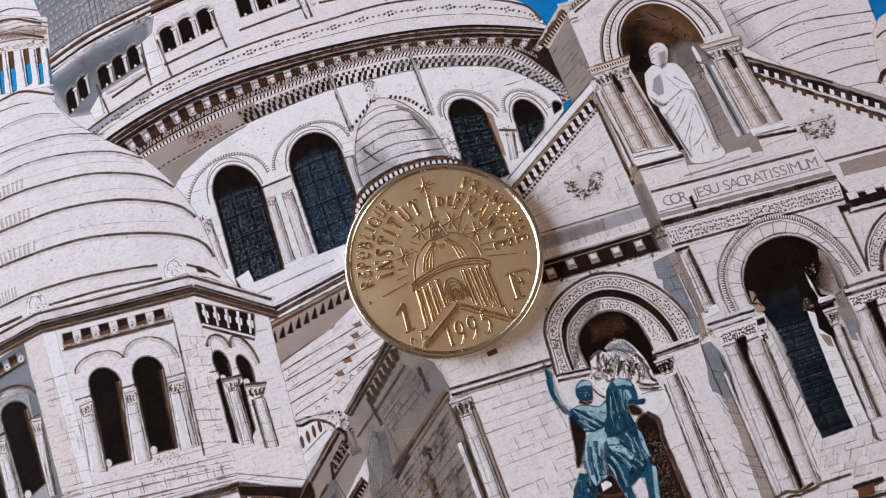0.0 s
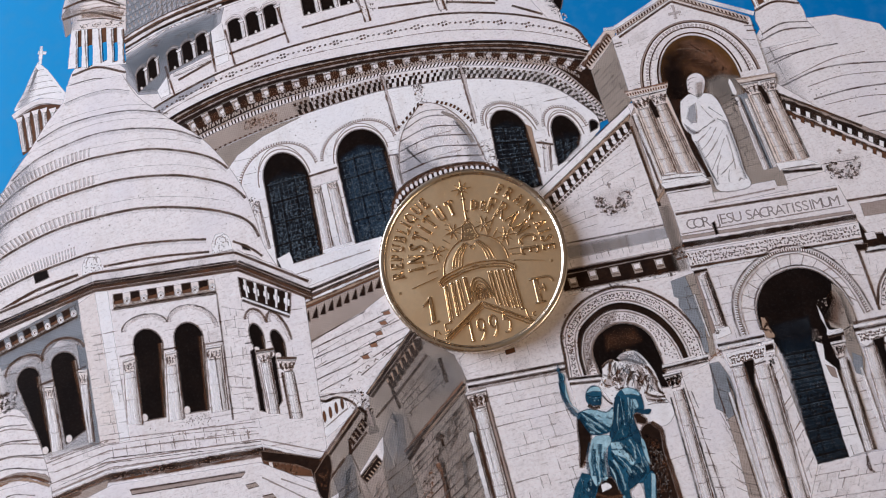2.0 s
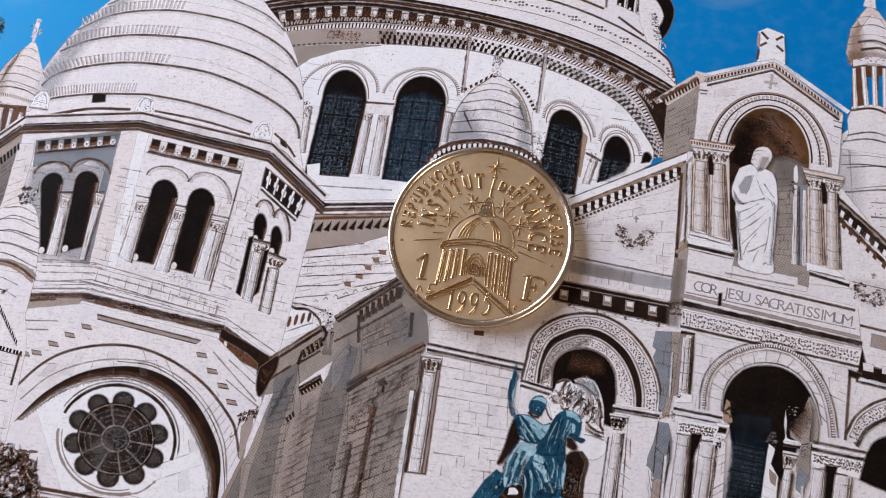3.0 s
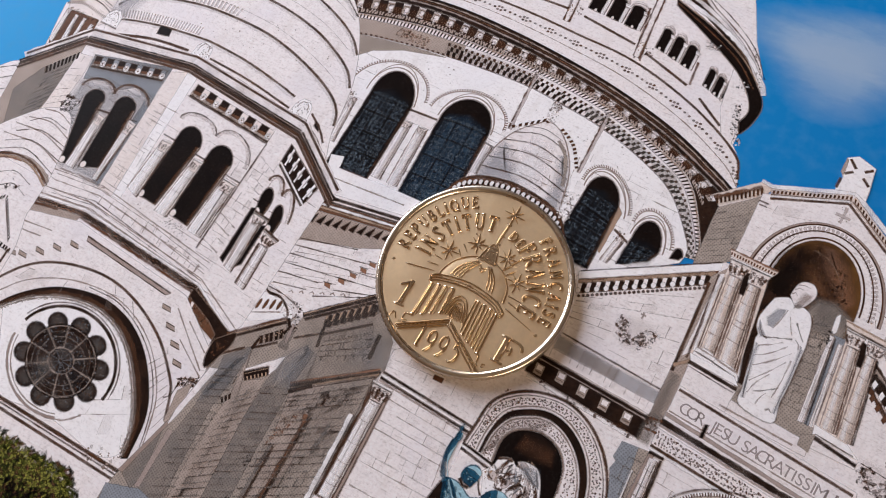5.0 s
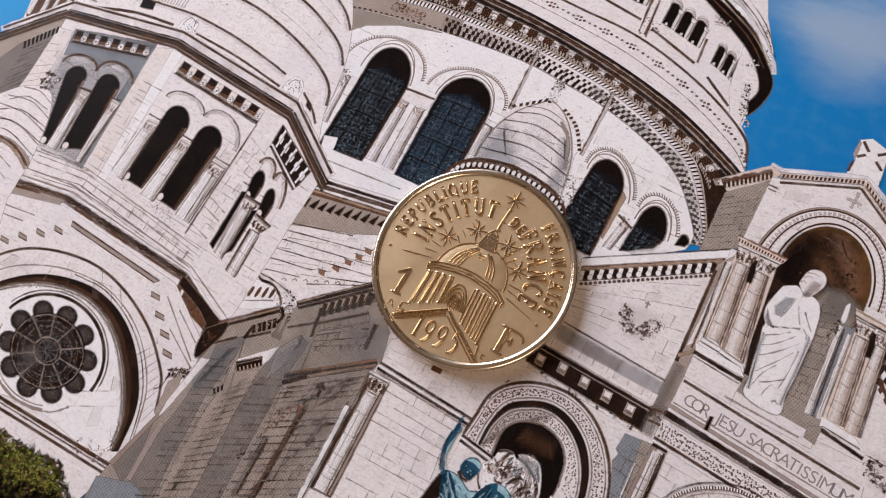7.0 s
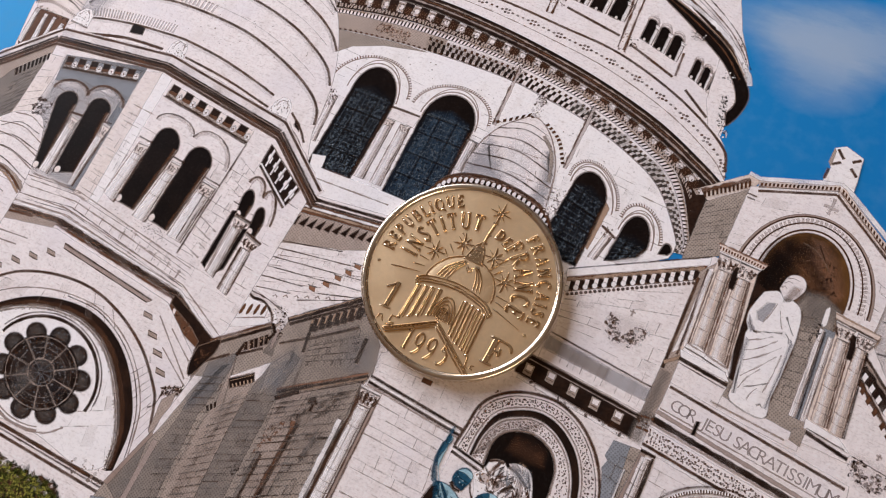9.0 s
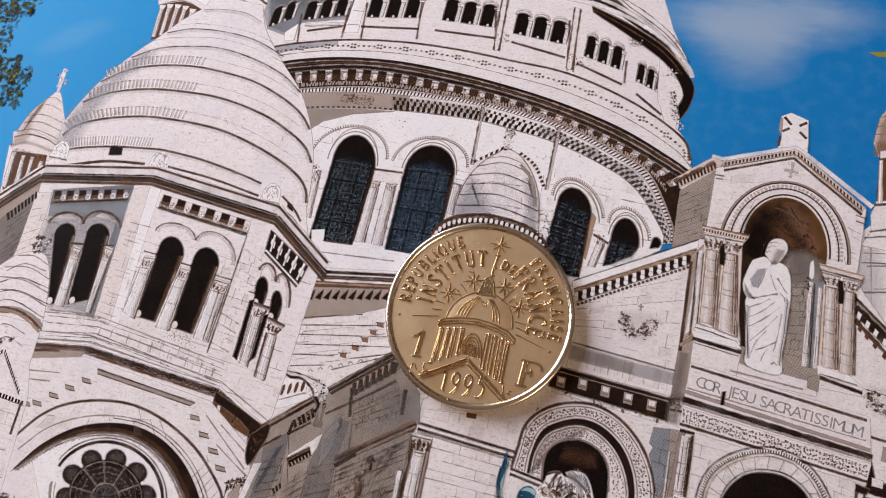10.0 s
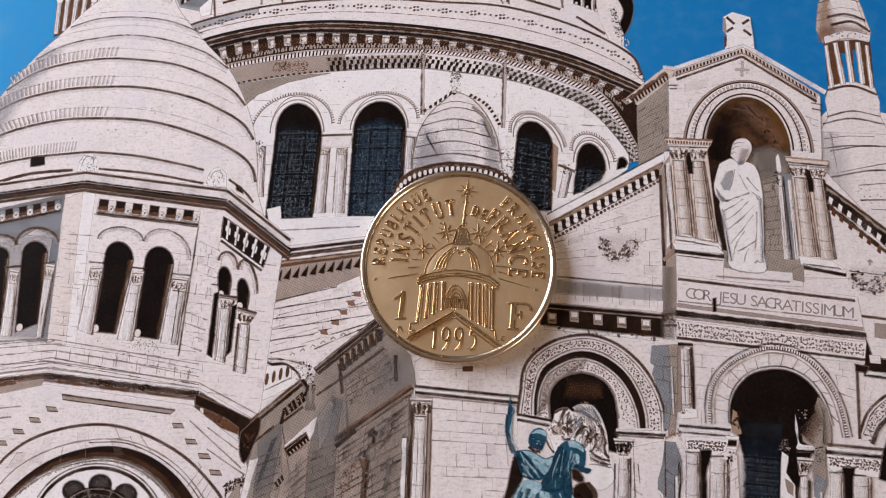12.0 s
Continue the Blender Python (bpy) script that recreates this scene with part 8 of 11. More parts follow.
    s.stroke(BROWN, edge, 0.3, 0.4, 0.2, 0.7)
    s.fill(PALE, edge)
    for pts, soft, much in (
        ([(33.1, 11.5), (33.9, 11.8), (33.8, 10.9), (33.2, 9.2), (32.6, 9.3), (32.3, 10.1)], 0.4, 0.85), ([(31.6, 9.6), (32.2, 8.6), (32.8, 8.0), (32.3, 7.6), (31.7, 8.4)], 0.3, 0.6),
        ([(32.1, 6.8), (32.5, 6.6), (32.6, 3.6), (32.9, 0.4), (32.6, 0.2), (32.3, 3.4)], 0.4, 0.55), ([(36.6, 8.4), (37.0, 8.0), (36.8, 4.0), (36.5, 0.0), (36.2, 0.0), (36.5, 4.0)], 0.35, 0.6)):
        s.wash(SHADE_LIGHT, pts, soft, much)
    s.fill(STONE, flow((33.78, 13.64), (33.95, 14.48), (34.21, 15.29), (34.79, 15.81), (35.7, 15.88), (36.24, 15.39), (36.39, 14.65), (36.12, 13.85), (35.51, 12.89), (34.89, 12.5), (34.4, 12.8), n=3))
    s.wash(MID, [(35.2, 14.5), (36.0, 14.5), (35.9, 13.7), (35.3, 12.9), (34.7, 12.5), (34.8, 13.5)], 0.5, 0.6)
    s.wash(SHADE_DEEP, [(34.5, 12.9), (35.4, 13.0), (35.1, 12.5), (34.6, 12.3)], 0.4, 0.55)
    for a, b, c in (((34.2, 15.2), (34.9, 15.4), (35.6, 15.3)), ((34.0, 14.5), (34.5, 14.9), (34.9, 14.8)), ((33.9, 13.9), (34.3, 14.2), (34.5, 13.9))):
        s.stroke(FAINT, flow(a, b, c), 0.12, 0.6, 0.2, 0.7)
    # folds of the robe
    for tone, a, b, c, w in (
        (LINE, (32.54, 7.75), (34.29, 8.33), (35.6, 8.81), 0.16), (LINE, (35.46, 10.81), (36.07, 9.8), (36.73, 8.92), 0.18), (LINE, (35.9, 8.9), (36.3, 8.6), (36.5, 7.84), 0.18), (LINE, (33.54, 1.41), (34.43, 1.89), (35.22, 2.41), 0.15), (LINE, (35.22, 2.41), (35.7, 2.7), (36.0, 2.94), 0.13),
        (LINE, (31.8, 9.0), (32.3, 8.0), (33.0, 7.7), 0.2), (MID, (34.1, 11.9), (33.9, 11.0), (33.3, 9.2), 0.14), (MID, (32.4, 6.6), (33.6, 7.2), (34.8, 8.0), 0.12), (MID, (32.5, 5.4), (33.8, 6.2), (35.4, 7.8), 0.12), (MID, (32.6, 4.2), (34.2, 5.4), (36.0, 7.2), 0.12), (MID, (32.8, 2.4), (34.2, 4.0), (35.8, 6.0), 0.12),
        (MID, (33.0, 1.0), (33.6, 2.6), (34.6, 4.0), 0.12), (MID, (35.6, 1.6), (36.0, 4.0), (36.2, 6.4), 0.12), (MID, (34.2, 0.2), (34.4, 1.0), (34.9, 1.8), 0.12), (FAINT, (34.6, 11.2), (35.0, 10.0), (35.4, 9.2), 0.1), (LINE, (35.4, 0.0), (35.7, 0.3), (36.1, 0.0), 0.14)):
        s.stroke(tone, flow(a, b, c), w, 0.6, 0.25, 0.8)
    s.done()

    c = Drawing("niche_flank", ob, "niche sides with round columns, carved capitals and ledges")
    c.fill(SAND, (26.40, 14.88), (30.95, 14.76), (31.38, 2.07), (25.95, 2.57))
    c.line(LINE, (25.70, 12.67), (25.81, 2.98), 0.2)
    c.line(PALE, (26.06, 12.66), (26.20, 2.97), 0.3)
    c.line(LINE, (26.42, 12.65), (26.51, 2.97), 0.16)
    c.shaft((26.75, 13.23), (28.25, 13.19), (28.41, 3.20), (26.75, 3.37), SAND, 12)
    c.shaft((28.96, 13.06), (30.38, 13.02), (31.00, 2.64), (28.95, 3.04), SAND, 12)
    c.fill(DARK, (28.25, 14.17), (29.04, 14.15), (29.04, 11.42), (28.48, 11.44))
    c.line(BROWN, (28.55, 11.44), (28.75, 3.04), 0.17)
    c.line(BROWN, (30.52, 12.94), (31.28, 2.64), 0.17)
    c.capital((26.52, 13.12), (28.46, 13.07), (28.84, 15.26), (26.25, 15.41), 24)
    c.capital((28.74, 12.99), (30.59, 12.94), (31.34, 15.11), (28.84, 15.26), 24)
    c.fill(SAND, (25.87, 16.21), (31.75, 15.74), (31.40, 15.03), (26.17, 15.33))
    c.line(RUST, (25.87, 16.21), (31.75, 15.74), 0.22, rough=0.5)
    c.teeth(BROWN, flow((25.99, 15.89), (31.58, 15.42)), flow((26.04, 15.49), (31.48, 15.11)), 16, 0.5)
    for a, b in (((26.41, 3.52), (28.62, 3.19)), ((28.72, 3.12), (31.27, 2.57))):
        c.fill(PALE, flow(a, lerp(a, b, 0.5) + (0, 0.3), b, lerp(b, a, -0.1) - (0, 1.0), lerp(a, b, -0.1) - (0, 1.0), n=3))
        c.line(LINE, lerp(a, b, -0.05) - (0, 0.55), lerp(b, a, -0.05) - (0, 0.55), 0.16)
        c.line(MID, a, b, 0.16)
    c.fill(PALE, (25.95, 2.57), (31.24, 2.07), (31.97, 1.22), (26.29, 1.71))
    c.fill(STONE, (26.27, 1.43), (31.92, 0.66), (31.52, -2.38), (26.18, -1.64))
    c.line(DARK, (26.15, 1.57), (31.93, 0.80), 0.36)
    c.line(LINE, (26.24, 1.08), (31.75, 0.31), 0.14)
    c.fill(SAND, (40.84, 11.68), (44.39, 11.16), (44.17, -0.45), (40.72, -0.14))
    c.shaft((41.08, 10.69), (42.39, 10.59), (42.61, 0.67), (41.09, 0.91), SAND, 12)
    c.shaft((43.15, 10.57), (44.44, 10.39), (44.59, 0.36), (43.06, 0.52), SAND, 12)
    c.fill(DARK, (42.44, 11.69), (43.25, 11.48), (43.15, 8.83), (42.60, 8.84))
    c.line(BROWN, (42.67, 8.84), (42.88, 0.67), 0.16)
    c.line(DARK, (44.57, 10.31), (44.79, 0.36), 0.16)
    c.capital((40.86, 10.62), (42.51, 10.51), (42.80, 12.41), (40.46, 12.70), 22)
    c.capital((42.93, 10.50), (44.64, 10.31), (45.20, 12.13), (43.00, 12.33), 22)
    c.fill(SAND, (40.19, 13.48), (45.34, 12.74), (45.12, 12.05), (40.38, 12.63))
    c.line(LINE, (40.25, 12.71), (45.26, 12.05), 0.2)
    c.line(TAN, (40.25, 13.32), (45.33, 12.66), 0.16)
    c.fill(PALE, (40.57, 0.83), (44.25, 0.23), (45.78, -0.88), (40.71, -0.28))
    c.fill(STONE, (40.68, -0.55), (45.73, -1.29), (45.64, -1.97), (40.54, -1.78))
    c.line(DARK, (40.93, -0.55), (45.69, -1.56), 0.36)
    c.line(LINE, (40.98, -0.14), (45.16, -0.74), 0.14)
    c.fill(SHADE, (39.61, -0.81), (40.98, -0.14), (40.86, -2.33), (39.61, -2.05))
    c.done()

    k = Drawing("inscription_band", ob, "pale stone band with a carved inscription over a pierced frieze")
    k.fill(STONE, (26.20, -1.36), (46.63, -4.14), (46.92, -9.15), (25.83, -6.55))
    k.line(LINE, (26.30, -1.85), (46.32, -4.60), 0.28)
    k.line(FAINT, (30.81, -1.55), (39.19, -2.32), 0.2)
    k.fill(MID, (25.96, -4.79), (46.80, -7.71), (46.74, -8.10), (25.93, -5.20))
    k.line(FAINT, (26.11, -4.52), (46.27, -6.92), 0.14, gaps=0.2)
    k.line(DARK, (25.74, -5.94), (47.05, -8.63), 0.6)
    k.line(MID, (25.71, -6.41), (46.99, -9.08), 0.2)
    k.fill(BLACK, (30.18, -4.28), (30.52, -4.14), (30.45, -5.77), (30.12, -5.83))
    k.fill(STONE, (25.68, -6.82), (46.95, -9.41), (46.56, -11.34), (25.67, -8.82))
    frieze = [V2((25.92, -7.05)), V2((46.66, -9.63))], [V2((25.81, -8.6)), V2((46.49, -11.0))]
    for tone, size in ((BROWN, 0.15), (LINE, 0.12), (CARVED, 0.12)):
        k.carving(tone, *frieze, 58, 3, size)
    k.line(LINE, (25.66, -8.89), (46.67, -11.47), 0.35)
    k.line(PALE, (25.64, -9.22), (46.51, -11.72), 0.3)
    kob = k.done()
    letters("COR JESU SACRATISSIMUM", (27.12, -4.19), (45.87, -6.66), 1.9, kob)


def letters(text, start_at, end_at, size, parent):
    """Flat printed capitals along a straight line, one mesh each."""
    a, b = V2(start_at), V2(end_at)
    turn = math.atan2(*(b - a)[::-1])
    height = layer([(a, b, b + (0, size), a + (0, size))])
    widths = [{"I": 0.5, " ": 0.6, "J": 0.62, "M": 1.12, "E": 0.8, "S": 0.82}.get(ch, 0.95) for ch in text]
    step = (np.cumsum(widths) - np.array(widths) / 2) / sum(widths)
    for ch, s in zip(text, step):
        if ch != " ":
            me = glyph(ch, size * MM, 0.0, 0.0)
            mid = (min(v.co.x for v in me.vertices) + max(v.co.x for v in me.vertices)) / 2
            for v in me.vertices:
                v.co.x -= mid
            me.attributes.new("core", "FLOAT", "POINT").data.foreach_set("value", [0.62] * len(me.vertices))
            me.materials.append(CARVED)
            ob = new("letter", me)
            p = lerp(a, b, s)
            ob.matrix_world = pose(p[0] * MM, p[1] * MM, height * MM, 0, 0, math.degrees(turn))
            ob.parent = parent


def glyph(ch, size, depth, bevel):
    """The mesh of one character of the built-in font."""
    cu = bpy.data.curves.new("glyph", "FONT")
    cu.body, cu.size, cu.extrude, cu.bevel_depth, cu.bevel_resolution = ch, size, depth, bevel, 1
    ob = bpy.data.objects.new("glyph", cu)
    scene.collection.objects.link(ob)
    me = bpy.data.meshes.new_from_object(ob.evaluated_get(bpy.context.evaluated_depsgraph_get()))
    bpy.data.objects.remove(ob)
    bpy.data.curves.remove(cu)
    me.materials.clear()
    return me


def portal_arches():
    d = Drawing("printed_portal", postcard, "carved round arches and columns of the church front")
    # string course over the plain wall
    for drop, w, tone in ((0.0, 0.26, DARK), (0.38, 0.3, PALE), (0.72, 0.24, DARK), (1.05, 0.2, MID)):
        d.line(tone, (-5.1, -14.6 - drop), (8.0, -15.85 - drop), w)
    d.masonry((-2.67, -30.13), (6.45, -29.98), (6.04, -16.44), (-3.20, -15.69), 11, 4, 0.08, FAINT, 0.2)
    d.masonry((-4.63, -15.04), (7.70, -15.65), (7.81, -10.38), (-4.67, -11.71), 3, 5, 0.05, FAINT, 0.5)
    d.fill(BROWN, (0.55, -12.24), (1.76, -12.24), (1.76, -12.84), (0.55, -12.84))
    # corner shaft
    d.fill(LINE, (-5.55, -16.02), (-3.07, -16.02), (-3.31, -30.14), (-5.89, -30.19))
    d.column((-5.12, -18.08), (-3.53, -18.07), (-3.84, -30.01), (-5.49, -30.04), PALE, 12)
    d.fill(FAINT, (-3.46, -17.69), (-3.15, -17.69), (-3.40, -30.01), (-3.69, -30.01))
    d.capital((-5.24, -18.15), (-3.46, -18.14), (-3.01, -15.99), (-5.74, -15.89), 34)
    for c in ((-4.83, -16.87), (-3.94, -16.94)):
        d.stroke(LINE, [V2(c) + V2((math.cos(t), math.sin(t))) * 0.5 * (1 - t / 12) for t in np.linspace(0, 8, 20)], 0.14)
    # middle arch behind the rider
    out = flow((6.95, -17.6), (7.32, -15.26), (7.77, -12.51), (9.28, -10.51), (11.85, -9.05), (15.32, -8.52), (18.45, -9.46), (21.07, -11.58), (22.84, -14.32), (23.68, -17.00), (23.70, -19.51))
    d.fill(STONE, [*out, V2((23.06, -29.70)), V2((6.6, -29.99))])
    mid_o = flow((8.85, -17.85), (9.03, -15.26), (9.88, -12.70), (11.65, -11.32), (14.12, -10.45), (16.74, -10.86), (19.20, -12.57), (20.74, -14.96), (21.43, -17.39), (21.51, -19.22))
    mid_i = flow((9.2, -17.9), (9.42, -15.39), (10.40, -13.16), (12.02, -11.98), (14.09, -11.25), (16.37, -11.65), (18.52, -13.16), (19.95, -15.22), (20.72, -17.52), (20.87, -19.22))
    hole = flow((10.77, -18.21), (10.78, -15.77), (11.42, -14.34), (12.76, -13.42), (14.74, -13.03), (16.79, -13.81), (18.01, -15.49), (18.38, -18.17))
    d.stroke(LINE, out, 0.3, 0.15)
    d.stroke(LINE, shifted(out, -0.45), 0.14)
    d.carving(BROWN, shifted(out, -0.65), shifted(mid_o, 0.5), 52, 3, 0.14)
    d.carving(LINE, shifted(out, -0.65), shifted(mid_o, 0.5), 50, 3, 0.11)
    d.carving(CARVED, shifted(out, -0.65), shifted(mid_o, 0.5), 46, 3, 0.11)
    d.stroke(FAINT, shifted(mid_o, 0.3), 0.16)
    d.band(DARK, even(mid_o, 60), even(mid_i, 60))
    d.stroke(FAINT, shifted(mid_i, -0.25), 0.16)
    d.wash(SHADE_WARM, [*even(mid_i, 30, 0.0, 0.5), *even(hole, 30, 0.1, 0.5)[::-1]], 0.5, 0.35)
    d.carving(BROWN, shifted(mid_i, -0.45), shifted(hole, 0.45), 38, 3, 0.13)
    d.carving(CARVED, shifted(mid_i, -0.4), shifted(hole, 0.4), 40, 3, 0.12)
    d.stroke(MID, shifted(hole, 0.15), 0.2)
    # warm tint of the light and shade beside the coin, put into ink specks
    d.specks(RUST, (6.92, -15.00), (9.03, -15.00), (11.49, -9.85), (8.82, -10.04), 60, 0.13)
    d.fill(BLACK, [*hole, V2((18.06, -21.92)), V2((11.17, -20.11))])
    d.wash(BROWN, [(12.6, -15.6), (16.8, -15.6), (16.4, -14.2), (13.0, -14.0)], 1.2, 0.45)
    d.line(DARK, (6.87, -17.75), (12.4, -18.75), 0.24)
    d.line(PALE, (6.87, -18.06), (12.4, -19.02), 0.25)
    d.line(DARK, (6.9, -18.36), (12.4, -19.36), 0.22)
    # carved group in the arch
    d.fill(PALE, flow((10.19, -19.47), (10.95, -18.60), (11.40, -17.37), (12.56, -16.94), (13.40, -17.47), (13.77, -16.67), (15.47, -16.65), (16.40, -17.75), (17.04, -19.67), (17.18, -21.37), (17.22, -23.01), (17.84, -24.65), (16.21, -26.04), (13.84, -25.09), (11.08, -21.92), n=3))
    for pts in (
        ((13.28, -16.95), (14.02, -16.65), (14.76, -17.13), (13.89, -17.44)), ((11.12, -19.02), (11.96, -19.01), (11.89, -19.93), (11.01, -20.03)), ((14.81, -18.05), (15.83, -18.94), (15.67, -20.29), (14.96, -19.76)),
        ((16.45, -19.66), (16.78, -20.97), (16.70, -22.11), (16.09, -21.40)), ((15.03, -22.13), (16.50, -22.54), (16.63, -23.24), (15.15, -22.87)), ((12.95, -18.95), (13.70, -19.13), (13.04, -20.28), (12.59, -19.97)), ((14.37, -20.00), (14.88, -20.44), (14.71, -21.30), (14.15, -20.96)),
    ):
        d.fill(SOFT, flow(*pts, n=3))
    for a, b, c, w in (
        ((11.25, -17.54), (11.99, -17.13), (12.83, -17.14), 0.26), ((11.04, -18.41), (12.00, -18.92), (12.93, -18.47), 0.2), ((13.47, -17.31), (14.58, -17.53), (16.02, -18.54), 0.24), ((16.02, -18.54), (16.65, -19.75), (16.98, -21.05), 0.3),
        ((15.42, -16.75), (16.21, -18.15), (16.85, -19.83), 0.16), ((14.11, -18.00), (14.44, -18.84), (13.77, -19.75), 0.2), ((12.11, -19.19), (12.67, -19.54), (13.17, -19.51), 0.4), ((15.55, -19.53), (15.78, -20.57), (15.55, -21.53), 0.16),
    ):
        d.stroke(LINE, flow(a, b, c), w, 0.6, 0.06)
    for a, b, c, w in (
        ((15.13, -18.89), (15.36, -19.93), (15.14, -20.89), 0.14), ((15.10, -21.74), (16.04, -22.49), (17.29, -22.86), 0.24), ((15.09, -22.50), (16.04, -23.00), (17.38, -23.26), 0.2), ((14.96, -23.26), (16.14, -23.27), (17.41, -23.60), 0.2),
        ((11.90, -20.16), (12.21, -20.52), (12.91, -20.57), 0.2), ((16.78, -20.97), (16.80, -21.92), (17.21, -22.55), 0.26), ((10.72, -19.10), (11.10, -19.84), (11.55, -19.90), 0.16), ((13.21, -17.87), (12.83, -18.43), (12.99, -18.85), 0.14), ((10.24, -20.66), (10.58, -21.48), (11.04, -22.02), 0.18),
    ):
        d.stroke(LINE, flow(a, b, c), w, 0.6, 0.06)
    d.specks(LINE, (11.90, -20.16), (17.03, -23.40), (16.73, -19.07), (13.29, -17.19), 46, 0.1)
    d.specks(MID, (11.10, -19.84), (17.03, -23.40), (16.73, -19.07), (12.88, -17.02), 60, 0.1)
    d.specks(TAN, (10.39, -19.55), (11.48, -22.08), (12.56, -19.26), (10.95, -18.60), 30, 0.12)
    d.specks(TAN, (13.88, -16.95), (15.09, -17.45), (15.36, -16.36), (14.55, -16.03), 14, 0.12)
    for k in range(70):
        p = lerp(lerp((10.70, -19.67), (16.74, -23.51), rng.random()), lerp((13.58, -17.07), (16.52, -18.51), rng.random()), rng.random())
        q = p + (rng.uniform(-0.5, 0.5), rng.uniform(-0.7, 0.1))
        d.stroke((LINE, MID, FAINT, PALE)[k % 4], flow(p, lerp(p, q, 0.5) + (rng.uniform(-0.15, 0.15), 0), q), 0.12, 0.6)
    for k in range(26):
        u = k / 25
        p = lerp((12.2, -17.2), (16.6, -20.2), u) + (rng.uniform(-0.5, 0.5), rng.uniform(-0.3, 0.3))
        q = p + (rng.uniform(-1.4, 0.3), rng.uniform(-2.4, -0.9))
        d.stroke((DARK, BROWN, LINE, SHADE_COOL)[k % 4], flow(p, lerp(p, q, 0.5) + (rng.uniform(-0.3, 0.3), 0.1), q), rng.uniform(0.12, 0.26), 0.6, 0.25, 0.85)
    d.wash(SHADE_COOL, [(13.6, -16.9), (15.8, -16.8), (16.6, -18.6), (15.2, -18.2), (14.0, -17.8)], 0.6, 0.5)
    # impost and shafts right of the middle arch
    d.line(DARK, (17.98, -19.65), (23.67, -19.95), 0.36)
    d.line(PALE, (18.15, -19.44), (23.81, -19.66), 0.3)
    d.line(LINE, (18.02, -20.01), (23.49, -20.30), 0.2)
    d.fill(STONE, (18.86, -21.46), (23.52, -20.59), (23.29, -37.06), (21.93, -40.88), (18.07, -39.36))
    d.masonry((20.82, -39.21), (23.58, -39.67), (23.25, -25.97), (23.52, -20.59), 13, 2, 0.07, FAINT, 0.3)
    d.capital((18.15, -22.20), (19.53, -22.25), (20.23, -20.47), (17.82, -20.35), 30)
    d.specks(BLACK, (17.78, -21.88), (19.31, -21.99), (19.72, -20.78), (18.19, -20.67), 26, 0.17)
    d.column((18.36, -22.63), (19.43, -22.59), (18.32, -38.23), (17.01, -38.18), STONE, 9)
    d.line(DARK, (17.85, -23.10), (16.73, -38.07), 0.18)
    d.line(DARK, (19.63, -22.46), (18.66, -38.21), 0.19)
    d.line(BROWN, (20.01, -20.55), (19.71, -38.77), 0.13, rough=0.5, gaps=0.2)
    d.line(LINE, (20.42, -23.13), (20.51, -25.20), 0.12)
    d.masonry((18.87, -38.44), (20.12, -38.62), (20.91, -22.30), (19.88, -21.53), 12, 1, 0.07, FAINT, 0.2)
    # cool shadow on the pier
    d.fill(SHADE_COOL, [V2(p) for p in ((22.74, -9.83), (24.63, -9.69), (24.85, -12.19), (24.85, -15.11), (24.70, -17.91), (24.25, -19.49), (23.52, -19.19), (23.81, -16.83), (23.21, -14.79), (22.60, -13.09), (22.90, -12.11), (22.46, -11.75))])
    d.fill(SHADE, [V2(p) for p in ((24.63, -9.69), (25.76, -9.61), (25.14, -17.38), (24.70, -20.02), (23.96, -19.72), (24.85, -15.11))])
    d.fill(SHADE_COOL, [V2(p) for p in ((23.64, -20.64), (24.70, -20.72), (25.28, -22.70), (25.18, -25.06), (24.33, -27.25), (23.40, -27.37), (23.18, -26.45), (22.46, -25.82), (22.58, -24.68), (23.10, -23.19))])
    d.fill(SHADE_WARM, [V2(p) for p in ((24.99, -22.58), (24.84, -24.24), (24.40, -31.09), (23.85, -39.16), (22.75, -39.97), (22.19, -37.88), (22.72, -33.66), (23.13, -30.25), (23.26, -27.32), (24.26, -27.05), (24.98, -24.98))])
    d.masonry((22.93, -18.24), (24.99, -19.09), (25.61, -9.92), (23.04, -9.96), 7, 2, 0.08, SHADE_DEEP, 0.2)
    d.masonry((22.19, -37.88), (23.58, -38.43), (25.28, -22.70), (23.53, -21.29), 14, 1, 0.07, SHADE_DEEP, 0.3)
    d.line(LINE, (23.58, -20.62), (23.25, -26.64), 0.14, rough=0.5)
    d.line(PALE, (24.61, -24.42), (23.85, -39.47), 0.3)
    d.line(LINE, (24.37, -24.46), (23.44, -39.62), 0.1, gaps=0.1)
    # pier front: carved string and bracket
    d.wash(SHADE_DEEP, [(24.1, -9.0), (25.4, -9.0), (25.7, -5.5), (24.3, -5.8)], 0.8, 0.6)
    d.scrolls([V2((24.2, -6.0)), V2((25.8, -5.8))], [V2((24.1, -7.6)), V2((25.6, -7.6))], 2, LINE, BROWN)
    d.specks(TAN, (23.74, -20.16), (26.60, -20.81), (26.32, -19.28), (24.55, -19.26), 40, 0.12)
    d.stroke(RUST, flow((23.67, -20.30), (24.84, -19.73), (25.72, -19.74)), 0.2, 0.5)
    # slim shaft
    d.fill(FAINT, (25.82, -9.64), (26.40, -9.65), (25.73, -17.27), (25.14, -17.38))
    d.column((26.00, -10.16), (27.06, -10.23), (26.85, -16.83), (25.71, -16.83), STONE, 7)
    d.line(DARK, (27.28, -9.95), (27.07, -17.10), 0.3, rough=0.4)
    d.line(LINE, (24.97, -12.24), (24.90, -17.71), 0.1)
    d.line(PALE, (24.85, -12.19), (24.73, -17.64), 0.18)
